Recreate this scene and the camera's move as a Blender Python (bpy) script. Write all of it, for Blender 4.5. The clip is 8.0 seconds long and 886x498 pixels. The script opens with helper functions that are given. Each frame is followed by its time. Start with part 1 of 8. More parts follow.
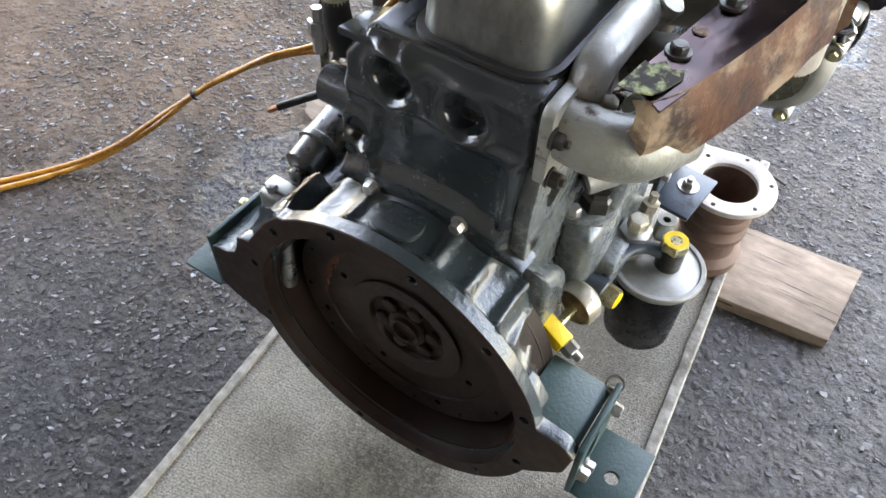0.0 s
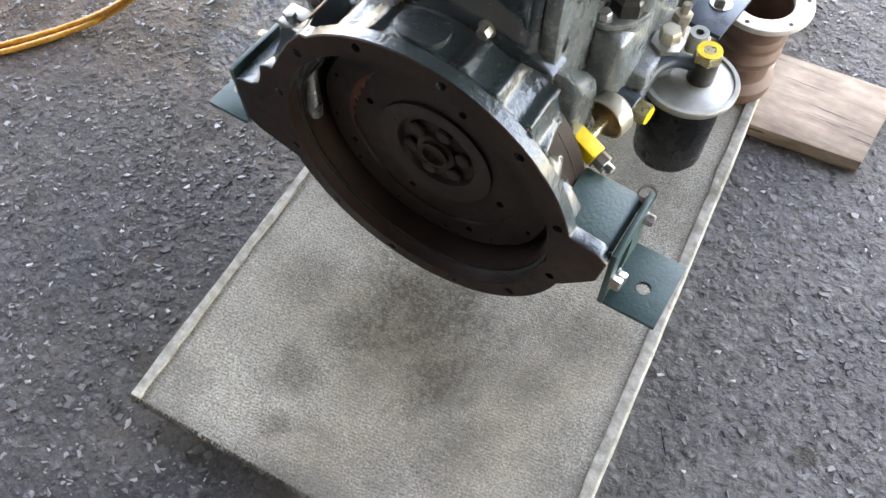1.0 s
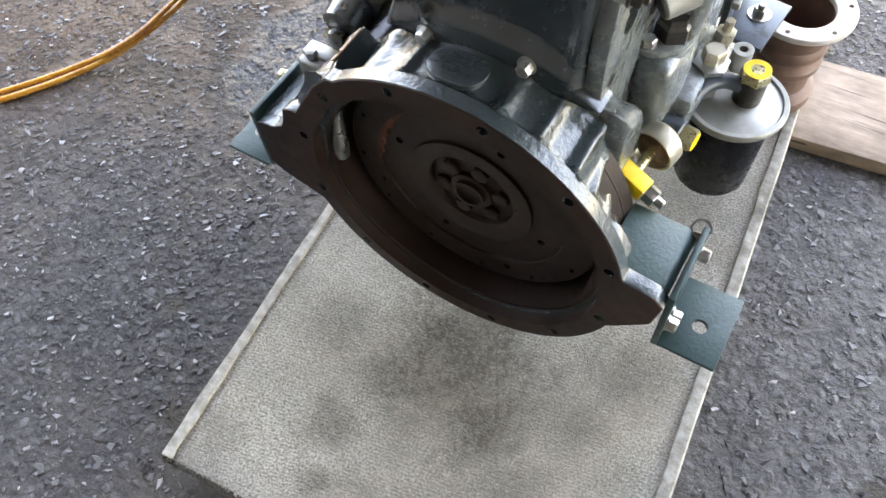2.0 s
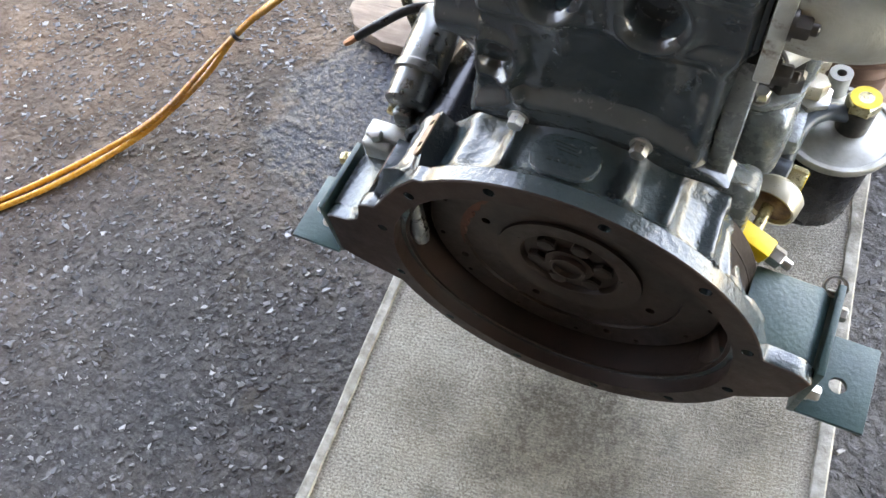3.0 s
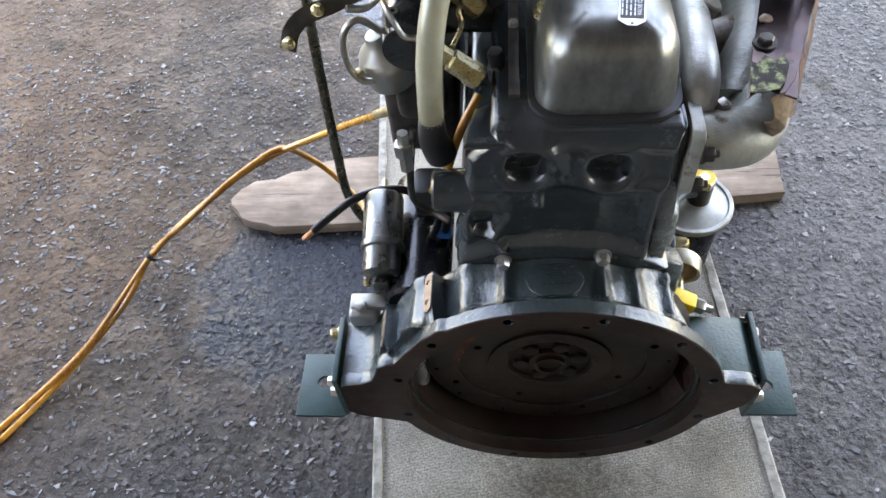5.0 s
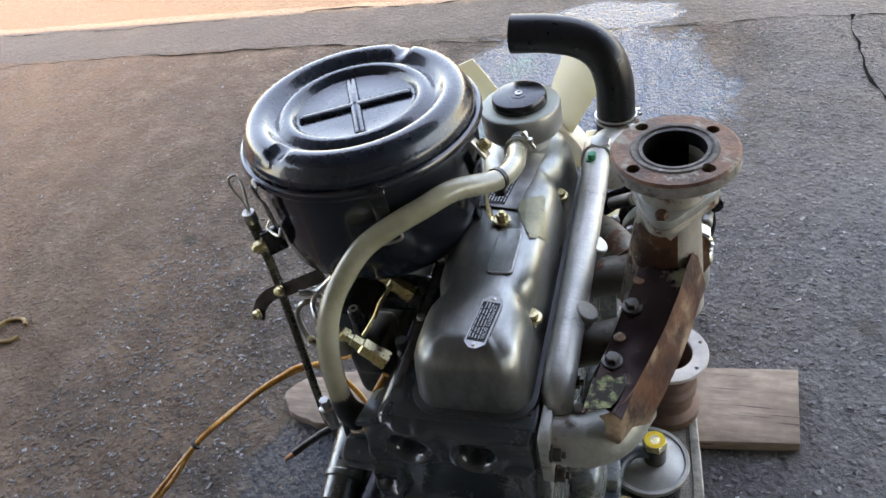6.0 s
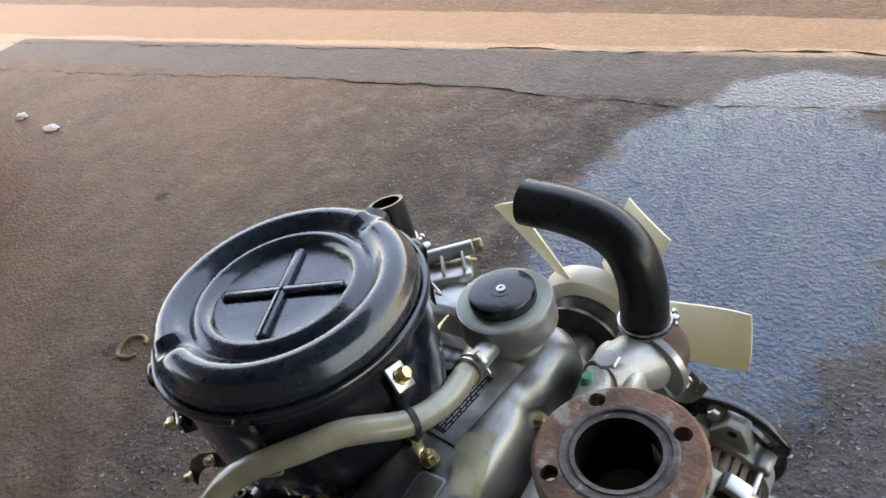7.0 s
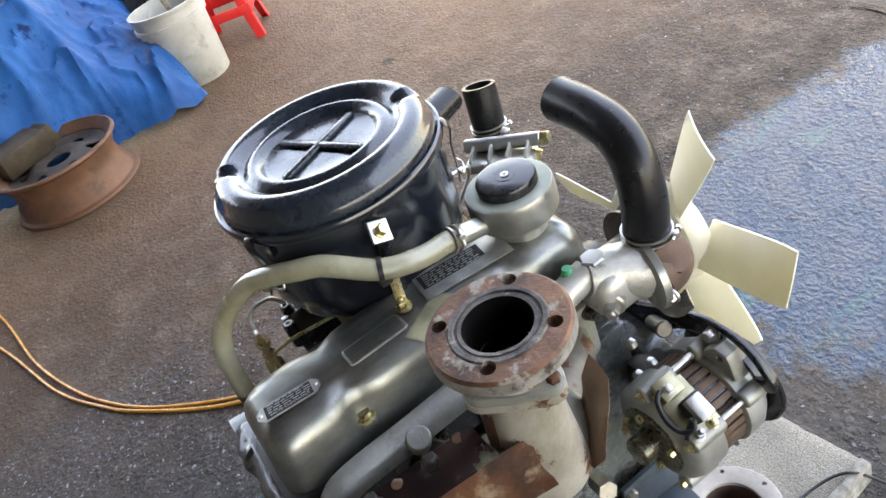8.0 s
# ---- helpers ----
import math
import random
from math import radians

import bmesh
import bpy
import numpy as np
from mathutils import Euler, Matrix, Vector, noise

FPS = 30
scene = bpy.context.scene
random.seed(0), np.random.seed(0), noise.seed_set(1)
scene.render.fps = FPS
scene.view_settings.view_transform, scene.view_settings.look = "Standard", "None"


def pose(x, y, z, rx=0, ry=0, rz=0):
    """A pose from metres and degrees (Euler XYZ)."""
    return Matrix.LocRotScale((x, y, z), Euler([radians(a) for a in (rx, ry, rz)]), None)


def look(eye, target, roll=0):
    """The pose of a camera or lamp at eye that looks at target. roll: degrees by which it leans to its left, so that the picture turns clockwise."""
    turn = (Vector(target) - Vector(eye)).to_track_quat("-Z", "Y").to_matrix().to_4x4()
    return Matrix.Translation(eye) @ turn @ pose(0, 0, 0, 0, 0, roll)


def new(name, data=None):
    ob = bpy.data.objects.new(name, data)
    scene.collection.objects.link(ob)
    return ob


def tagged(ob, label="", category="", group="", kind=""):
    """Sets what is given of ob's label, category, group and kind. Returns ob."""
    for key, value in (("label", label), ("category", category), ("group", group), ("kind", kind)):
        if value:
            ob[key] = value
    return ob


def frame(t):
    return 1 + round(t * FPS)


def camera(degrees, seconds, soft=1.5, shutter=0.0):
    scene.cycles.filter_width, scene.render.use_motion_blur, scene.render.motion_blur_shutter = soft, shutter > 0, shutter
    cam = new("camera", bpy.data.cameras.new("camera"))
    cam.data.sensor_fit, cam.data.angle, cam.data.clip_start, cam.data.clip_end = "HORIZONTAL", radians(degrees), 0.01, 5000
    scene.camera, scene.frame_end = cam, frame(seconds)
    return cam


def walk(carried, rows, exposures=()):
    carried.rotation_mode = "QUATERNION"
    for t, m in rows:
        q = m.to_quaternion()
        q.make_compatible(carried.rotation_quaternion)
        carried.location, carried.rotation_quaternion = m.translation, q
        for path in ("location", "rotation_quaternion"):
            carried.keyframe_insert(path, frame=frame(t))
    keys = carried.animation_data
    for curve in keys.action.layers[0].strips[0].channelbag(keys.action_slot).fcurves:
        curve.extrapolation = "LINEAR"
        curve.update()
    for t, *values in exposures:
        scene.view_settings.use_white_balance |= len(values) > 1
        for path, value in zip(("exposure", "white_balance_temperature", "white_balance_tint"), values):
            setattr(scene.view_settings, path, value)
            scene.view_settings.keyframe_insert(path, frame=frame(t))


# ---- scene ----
cam = camera(61.3, 8.0)
PATH = [
    (0, (0.296, -0.342, 1.019), (-0.384, 0.732, -0.525), 1.8),
    (0.3, (0.301, -0.367, 0.999), (-0.344, 0.63, -0.607), 0.1),
    (0.5, (0.311, -0.385, 0.987), (-0.312, 0.54, -0.673), -0.6),
    (0.7, (0.317, -0.395, 0.978), (-0.277, 0.469, -0.725), -1.6),
    (1, (0.318, -0.396, 0.976), (-0.268, 0.436, -0.746), -2.8),
    (1.2, (0.313, -0.391, 0.98), (-0.285, 0.441, -0.737), -3.5),
    (2.3, (0.213, -0.332, 0.957), (-0.402, 0.475, -0.767), -9.0),
    (2.5, (0.176, -0.311, 0.963), (-0.439, 0.483, -0.766), -10.7),
    (3, (0.121, -0.292, 0.971), (-0.506, 0.484, -0.762), -15.6),
    (3.3, (0.053, -0.309, 0.975), (-0.482, 0.552, -0.75), -17.2),
    (3.5, (0.005, -0.333, 0.972), (-0.391, 0.647, -0.726), -13.7),
    (4, (-0.062, -0.363, 0.924), (-0.168, 0.711, -0.76), -3.0),
    (4.2, (-0.073, -0.365, 0.922), (-0.127, 0.713, -0.762), -1.1),
    (5.3, (-0.021, -0.41, 1.209), (-0.381, 0.913, -0.248), -13.9),
    (5.4, (0.032, -0.411, 1.227), (-0.429, 0.974, -0.14), -15.7),
    (5.5, (0.082, -0.406, 1.259), (-0.457, 0.988, -0.071), -16.7),
    (5.8, (0.197, -0.39, 1.294), (-0.403, 1.012, 0.004), -14.4),
    (6, (0.252, -0.344, 1.295), (-0.364, 1.055, 0.006), -13.9),
    (6.3, (0.321, -0.203, 1.275), (-0.306, 1.195, -0.012), -13.5),
    (6.5, (0.354, -0.091, 1.291), (-0.318, 1.303, 0.024), -13.7),
    (6.8, (0.381, -0.011, 1.318), (-0.506, 1.302, 0.105), -14.8),
    (7, (0.424, 0.03, 1.304), (-0.703, 1.2, 0.138), -17.4),
    (7.2, (0.508, 0.043, 1.303), (-0.830, 0.998, 0.158), -18.6),
    (7.5, (0.622, 0.071, 1.293), (-0.837, 0.758, 0.11), -19.5),
    (7.8, (0.677, 0.113, 1.292), (-0.835, 0.674, 0.11), -22.6),
    (8, (0.673, 0.163, 1.271), (-0.831, 0.705, 0.069), -22.9),
]
EXPOSURES = [(0.0, 4.36, 9300, 20), (1.0, 4.52, 9300, 20), (3.0, 4.68, 9200, 20), (3.5, 4.74, 9100, 20), (4.0, 4.71, 9100, 20), (5.3, 4.05, 8700, 20), (5.5, 3.9, 8700, 20), (5.8, 3.4, 8700, 20), (6.0, 3.32, 8700, 20), (6.5, 3.06, 8700, 20), (7.0, 2.95, 8800, 20), (7.5, 3.36, 9100, 20), (8.0, 3.6, 9200, 20)]
ROOF_Z, ROOF_EDGE = 4.2, 2.15
walk(cam, [(t, look(eye, target, roll)) for t, eye, target, roll in PATH], EXPOSURES)

# ---- world, sun, exposure ----
world = bpy.data.worlds.new("World")
scene.world = world
world.use_nodes = True
wn = world.node_tree
sky = wn.nodes.new("ShaderNodeTexSky")
sky.sky_type = "NISHITA"
sky.sun_disc = False
sky.sun_elevation = radians(82)
sky.sun_rotation = radians(165)
sky.air_density = 1.2
sky.dust_density = 1.2
wn.links.new(sky.outputs[0], wn.nodes["Background"].inputs[0])
wn.nodes["Background"].inputs[1].default_value = 0.15

sun_data = bpy.data.lights.new("sun", "SUN")
sun_data.energy = 2.0
sun_data.angle = radians(0.6)
sun_data.color = (1.0, 0.93, 0.84)
sun = new("sun", sun_data)
sun.matrix_world = look((0.25, -0.9, 8.0), (0.0, 0.0, 0.0))


# ---- materials ----
def nodes_of(m):
    m.use_nodes = True
    return m.node_tree, m.node_tree.nodes["Principled BSDF"]


def ramp(nt, src, stops):
    r = nt.nodes.new("ShaderNodeValToRGB")
    while len(r.color_ramp.elements) > 1:
        r.color_ramp.elements.remove(r.color_ramp.elements[-1])
    r.color_ramp.elements[0].position = stops[0][0]
    r.color_ramp.elements[0].color = (*stops[0][1], 1) if len(stops[0][1]) == 3 else stops[0][1]
    for p, c in stops[1:]:
        e = r.color_ramp.elements.new(p)
        e.color = (*c, 1)
    nt.links.new(src, r.inputs[0])
    return r.outputs[0]


def noise_tex(nt, vec, scale, detail=5.0, rough=0.6):
    n = nt.nodes.new("ShaderNodeTexNoise")
    n.inputs["Scale"].default_value = scale
    n.inputs["Detail"].default_value = detail
    n.inputs["Roughness"].default_value = rough
    if vec is not None:
        nt.links.new(vec, n.inputs["Vector"])
    return n.outputs[0]


def mixc(nt, fac, a, b):
    m = nt.nodes.new("ShaderNodeMix")
    m.data_type = "RGBA"
    for src, sock in ((fac, m.inputs[0]), (a, m.inputs[6]), (b, m.inputs[7])):
        if isinstance(src, (int, float)):
            sock.default_value = src
        elif isinstance(src, tuple):
            sock.default_value = (*src, 1)
        else:
            nt.links.new(src, sock)
    return m.outputs[2]


def math_node(nt, op, a, b=None, clamp=False):
    m = nt.nodes.new("ShaderNodeMath")
    m.operation = op
    m.use_clamp = clamp
    for src, sock in ((a, m.inputs[0]), (b, m.inputs[1])):
        if src is None:
            continue
        if isinstance(src, (int, float)):
            sock.default_value = src
        else:
            nt.links.new(src, sock)
    return m.outputs[0]


def bump(nt, bsdf, height, strength, dist):
    b = nt.nodes.new("ShaderNodeBump")
    b.inputs["Strength"].default_value = strength
    b.inputs["Distance"].default_value = dist
    nt.links.new(height, b.inputs["Height"])
    nt.links.new(b.outputs[0], bsdf.inputs["Normal"])


def material(name, c1, c2, scale=14.0, rough=(0.35, 0.5), metal=0.0, grain=(220.0, 0.15, 0.001), coat=0.0, spots=None, spec=0.5):
    """Two colours mixed by a noise, roughness varied by a second one, a fine relief, and spots of a third colour."""
    m = bpy.data.materials.new(name)
    nt, bsdf = nodes_of(m)
    tc = nt.nodes.new("ShaderNodeTexCoord").outputs["Object"]
    n1 = noise_tex(nt, tc, scale)
    col = ramp(nt, n1, [(0.35, c1), (0.65, c2)])
    n2 = noise_tex(nt, tc, scale * 5.3, 6.0, 0.7)
    rr = ramp(nt, n2, [(0.3, (rough[0],) * 3), (0.7, (rough[1],) * 3)])
    if spots:
        sc, ss, th, soft = spots
        ns = noise_tex(nt, tc, ss, 8.0, 0.68)
        fac = ramp(nt, ns, [(th, (0, 0, 0)), (th + soft, (1, 1, 1))])
        col = mixc(nt, fac, col, sc)
        rr = math_node(nt, "ADD", rr, math_node(nt, "MULTIPLY", fac, 0.3), True)
        if metal > 0.3:
            nt.links.new(math_node(nt, "MULTIPLY", math_node(nt, "SUBTRACT", 1.0, fac), metal), bsdf.inputs["Metallic"])
        else:
            bsdf.inputs["Metallic"].default_value = metal
    else:
        bsdf.inputs["Metallic"].default_value = metal
    nt.links.new(col, bsdf.inputs["Base Color"])
    nt.links.new(rr, bsdf.inputs["Roughness"])
    bsdf.inputs["Coat Weight"].default_value = coat
    bsdf.inputs["Coat Roughness"].default_value = 0.12
    bsdf.inputs["Specular IOR Level"].default_value = spec
    if grain:
        bump(nt, bsdf, noise_tex(nt, tc, grain[0], 4.0, 0.6), grain[1], grain[2])
    return m


PAINT = material("engine_paint", (0.023, 0.035, 0.038), (0.036, 0.051, 0.054), 9, (0.15, 0.30), 0.0, (150, 1.0, 0.0018), 0.5, ((0.09, 0.115, 0.115), 80, 0.73, 0.04))
# the same engine paint with the shade on block and head put into its colour
SHADEPAINT = material("shaded_engine_paint", (0.015, 0.0205, 0.0225), (0.027, 0.0345, 0.0370), 12, (0.16, 0.30), 0.0, (110, 0.5, 0.0014), 0.5, None, 0.5)
GREENPLATE = material("green_plate", (0.017, 0.042, 0.040), (0.030, 0.062, 0.058), 20, (0.32, 0.52), 0.0, (230, 0.6, 0.0010), 0.0, ((0.20, 0.24, 0.23), 110, 0.70, 0.03), 0.4)
BLUEPLATE = material("blue_grey_plate", (0.030, 0.043, 0.056), (0.048, 0.064, 0.080), 20, (0.3, 0.45), 0.1, (180, 0.2, 0.0006), 0.1, ((0.018, 0.022, 0.024), 16, 0.56, 0.1))
# same engine paint, lightened to silver-grey for the light on the side castings
LITPAINT = material("lit_engine_paint", (0.085, 0.098, 0.096), (0.150, 0.165, 0.160), 11, (0.18, 0.36), 0.2, (140, 0.7, 0.0024), 0.5, ((0.05, 0.055, 0.05), 25, 0.64, 0.1))
ALUDULL = material("dull_aluminium", (0.23, 0.23, 0.21), (0.38, 0.38, 0.355), 16, (0.42, 0.6), 0.65, (220, 0.35, 0.0008), 0.0, ((0.10, 0.095, 0.075), 30, 0.62, 0.12))
DARKALU = material("dark_zinc_steel", (0.15, 0.155, 0.148), (0.27, 0.275, 0.26), 14, (0.22, 0.38), 0.9, (200, 0.2, 0.0006), 0.0, ((0.06, 0.06, 0.05), 30, 0.60, 0.1))
OLIVESTEEL = material("olive_tinged_steel", (0.10, 0.093, 0.065), (0.19, 0.18, 0.135), 30, (0.2, 0.36), 0.85, (240, 0.15, 0.0004), 0.0, ((0.05, 0.04, 0.025), 50, 0.62, 0.1))
OLIVEZINC = material("dull_yellow_zinc", (0.22, 0.20, 0.12), (0.36, 0.335, 0.23), 40, (0.3, 0.45), 0.85, (240, 0.15, 0.0004), 0.0, ((0.10, 0.085, 0.05), 40, 0.60, 0.1))
CHAMPAGNE = material("champagne_plated_steel", (0.42, 0.38, 0.29), (0.56, 0.52, 0.42), 30, (0.25, 0.4), 0.7, (240, 0.15, 0.0004), 0.0, ((0.25, 0.19, 0.10), 50, 0.62, 0.1))
GREENSEAL = material("pale_green_seal", (0.25, 0.285, 0.23), (0.34, 0.37, 0.31), 30, (0.4, 0.55), 0.2)
MOSS = material("flaked_yellow_green", (0.20, 0.22, 0.09), (0.34, 0.36, 0.17), 30, (0.5, 0.7), 0.1, (160, 0.5, 0.001), 0.0, ((0.035, 0.032, 0.028), 45, 0.47, 0.08))
RUSTFACE = material("rusty_machined_face", (0.014, 0.0085, 0.0065), (0.032, 0.0180, 0.0125), 10, (0.36, 0.6), 0.15, (260, 0.3, 0.0007), 0.0, ((0.095, 0.036, 0.016), 9, 0.62, 0.12), 0.22)
FLYWHEEL = material("oily_flywheel_iron", (0.014, 0.0095, 0.0075), (0.033, 0.0205, 0.0150), 12, (0.26, 0.5), 0.3, (300, 0.2, 0.0005), 0.0, ((0.09, 0.030, 0.013), 5, 0.65, 0.1), 0.25)
CASTALU = material("cast_aluminium", (0.34, 0.345, 0.32), (0.52, 0.52, 0.485), 14, (0.28, 0.46), 0.85, (190, 0.4, 0.0010), 0.0, ((0.15, 0.145, 0.115), 22, 0.60, 0.14))
STEEL = material("plain_steel", (0.36, 0.35, 0.32), (0.5, 0.49, 0.45), 60, (0.25, 0.42), 0.95, (300, 0.1, 0.0004), 0.0, ((0.13, 0.09, 0.05), 60, 0.64, 0.1))
ZINC = material("yellow_zinc", (0.42, 0.34, 0.16), (0.6, 0.54, 0.34), 60, (0.22, 0.38), 0.9, (300, 0.1, 0.0004))
DARKSTEEL = material("dark_steel", (0.05, 0.048, 0.045), (0.11, 0.10, 0.09), 50, (0.3, 0.5), 0.8, (260, 0.2, 0.0005), 0.0, ((0.14, 0.06, 0.03), 40, 0.62, 0.1))
BLACKGLOSS = material("black_gloss_paint", (0.005, 0.007, 0.0115), (0.009, 0.012, 0.018), 6, (0.14, 0.27), 0.0, (45, 0.08, 0.001), 0.6, ((0.10, 0.11, 0.11), 40, 0.70, 0.04))
_b = BLACKGLOSS.node_tree.nodes["Principled BSDF"]
_b.inputs["Coat Weight"].default_value = 0.45
_b.inputs["Coat IOR"].default_value = 1.55
_b.inputs["Coat Roughness"].default_value = 0.06
LIDPAINT = material("scuffed_black_lid_paint", (0.008, 0.0135, 0.021), (0.014, 0.021, 0.030), 7, (0.19, 0.33), 0.0, (30, 0.05, 0.0010), 0.12, ((0.045, 0.043, 0.042), 18, 0.62, 0.14), 0.32)
_b = LIDPAINT.node_tree.nodes["Principled BSDF"]
_b.inputs["Coat Weight"].default_value = 0.55
_b.inputs["Coat IOR"].default_value = 1.55
_b.inputs["Coat Roughness"].default_value = 0.11
BLACKSATIN = material("black_satin_paint", (0.007, 0.0078, 0.009), (0.013, 0.014, 0.016), 10, (0.16, 0.32), 0.0, (120, 0.15, 0.0008), 0.2, None, 0.4)
FILTERBLACK = material("black_filter_enamel", (0.0035, 0.0035, 0.004), (0.006, 0.006, 0.0065), 10, (0.2, 0.34), 0.0, (120, 0.1, 0.0006), 0.0, ((0.03, 0.012, 0.012), 18, 0.66, 0.05), 0.25)
BLACKPLASTIC = material("black_plastic", (0.010, 0.010, 0.011), (0.02, 0.02, 0.021), 20, (0.4, 0.55), 0.0, (300, 0.2, 0.0004))
RUBBER = material("black_rubber", (0.005, 0.0055, 0.007), (0.011, 0.0115, 0.013), 16, (0.24, 0.38), 0.0, (90, 0.15, 0.0006), spec=0.35)
CREAM = material("cream_nylon", (0.76, 0.70, 0.53), (0.85, 0.80, 0.65), 9, (0.35, 0.5), 0.0, (120, 0.05, 0.0005), 0.1, ((0.5, 0.44, 0.3), 30, 0.68, 0.1))
_n = CREAM.node_tree.nodes["Principled BSDF"]
_n.inputs["Subsurface Weight"].default_value = 0.35
_n.inputs["Subsurface Radius"].default_value = (1.0, 0.95, 0.72)
_n.inputs["Subsurface Scale"].default_value = 0.006
HOSE = material("clouded_hose", (0.24, 0.225, 0.145), (0.37, 0.355, 0.26), 12, (0.14, 0.30), 0.0, (80, 0.1, 0.0008), 0.5, ((0.15, 0.13, 0.075), 14, 0.58, 0.16))
YELLOW = material("yellow_paint", (0.72, 0.46, 0.01), (0.85, 0.58, 0.02), 60, (0.4, 0.55), 0.0, (200, 0.3, 0.0008))
ORANGE = material("orange_fuel_line", (0.44, 0.175, 0.02), (0.60, 0.28, 0.045), 25, (0.2, 0.32), 0.0, None, 0.3, ((0.38, 0.13, 0.02), 18, 0.6, 0.1))
BLUEPLASTIC = material("blue_plastic", (0.01, 0.12, 0.42), (0.02, 0.18, 0.55), 40, (0.3, 0.45))
REDPLASTIC = material("red_plastic", (0.62, 0.012, 0.015), (0.74, 0.03, 0.025), 8, (0.35, 0.5), 0.0, (200, 0.05, 0.0004))
GREENTAP = material("green_plug", (0.02, 0.25, 0.13), (0.03, 0.32, 0.18), 30, (0.4, 0.5))
WHITEPLASTIC = material("dirty_white_plastic", (0.36, 0.34, 0.285), (0.47, 0.45, 0.39), 7, (0.4, 0.6), 0.0, (120, 0.1, 0.001), 0.0, ((0.20, 0.175, 0.13), 9, 0.54, 0.2))
TARP = material("blue_tarpaulin", (0.002, 0.050, 0.165), (0.005, 0.092, 0.27), 4, (0.42, 0.62), 0.0, (22, 0.35, 0.008), 0.0, ((0.003, 0.022, 0.080), 5, 0.60, 0.08), 0.14)
RUSTBROWN = material("rusty_steel_sheet", (0.024, 0.011, 0.008), (0.125, 0.046, 0.018), 22, (0.32, 0.65), 0.25, (150, 0.5, 0.0014), 0.0, ((0.27, 0.19, 0.125), 13, 0.50, 0.10))
FLANGERUST = material("rusty_cast_flange", (0.050, 0.020, 0.010), (0.19, 0.085, 0.042), 26, (0.42, 0.7), 0.3, (150, 0.7, 0.0020), 0.0, ((0.29, 0.255, 0.205), 18, 0.535, 0.05))
RINGSCALE = material("burnt_gasket_ring", (0.035, 0.028, 0.025), (0.13, 0.112, 0.10), 34, (0.55, 0.8), 0.2, (170, 0.8, 0.0022), 0.0, ((0.27, 0.25, 0.23), 45, 0.60, 0.05))
SCALE = material("pale_exhaust_scale", (0.13, 0.115, 0.10), (0.29, 0.27, 0.245), 40, (0.6, 0.8), 0.2, (170, 0.7, 0.0018), 0.0, ((0.05, 0.035, 0.028), 30, 0.54, 0.08))
FLAKED = material("flaked_silver_paint", (0.25, 0.225, 0.175), (0.40, 0.37, 0.315), 14, (0.38, 0.58), 0.3, (110, 0.6, 0.0018), 0.0, ((0.14, 0.056, 0.026), 24, 0.565, 0.05))
MANIFOLD = material("dull_silver_manifold", (0.23, 0.235, 0.205), (0.36, 0.36, 0.32), 12, (0.32, 0.5), 0.35, (110, 0.7, 0.0020), 0.0, ((0.085, 0.055, 0.035), 17, 0.60, 0.07))
RUNNER = material("rust_streaked_runner", (0.11, 0.10, 0.082), (0.21, 0.195, 0.165), 14, (0.38, 0.58), 0.3, (110, 0.6, 0.0018), 0.0, ((0.10, 0.045, 0.022), 20, 0.53, 0.06))
RAILALU = material("weathered_rail_aluminium", (0.36, 0.36, 0.33), (0.52, 0.515, 0.48), 18, (0.34, 0.52), 0.55, (170, 0.6, 0.0014), 0.0, ((0.13, 0.125, 0.10), 24, 0.58, 0.12))
SHIELDTOP = material("stained_heat_shield", (0.030, 0.022, 0.024), (0.10, 0.068, 0.060), 11, (0.13, 0.30), 0.8, (90, 0.25, 0.0010), 0.0, ((0.11, 0.10, 0.05), 15, 0.60, 0.08))
WHITEFLANGE = material("whitish_scaled_steel", (0.36, 0.32, 0.28), (0.50, 0.46, 0.41), 20, (0.55, 0.75), 0.1, (160, 0.4, 0.001), 0.0, ((0.26, 0.13, 0.07), 22, 0.63, 0.08))
BROWNPIPE = material("brown_rust_pipe", (0.085, 0.05, 0.038), (0.16, 0.09, 0.065), 18, (0.5, 0.7), 0.2, (160, 0.4, 0.001), 0.0, ((0.25, 0.17, 0.12), 14, 0.6, 0.1))
TANRUST = material("tan_rusty_sheet", (0.17, 0.095, 0.058), (0.30, 0.20, 0.135), 18, (0.5, 0.75), 0.15, (160, 0.4, 0.001), 0.0, ((0.13, 0.05, 0.022), 22, 0.58, 0.08))
DEEPBLACK = material("deep_black", (0.0025, 0.0023, 0.002), (0.005, 0.0045, 0.004), 20, (0.8, 0.95), spec=0.05)
NAMEPLATE = material("nameplate_black", (0.006, 0.006, 0.007), (0.012, 0.012, 0.013), 30, (0.45, 0.6), spec=0.3)
PALEPRINT = material("pale_print", (0.27, 0.275, 0.27), (0.40, 0.40, 0.385), 60, (0.3, 0.45), 0.6)
ROOFSHEET = material("roof_sheet", (0.10, 0.10, 0.095), (0.15, 0.145, 0.135), 1.5, (0.6, 0.8), 0.0, None)
WALLPLASTER = material("grey_plaster", (0.09, 0.087, 0.08), (0.14, 0.133, 0.125), 2.0, (0.8, 0.95), 0.0, (40, 0.3, 0.004))


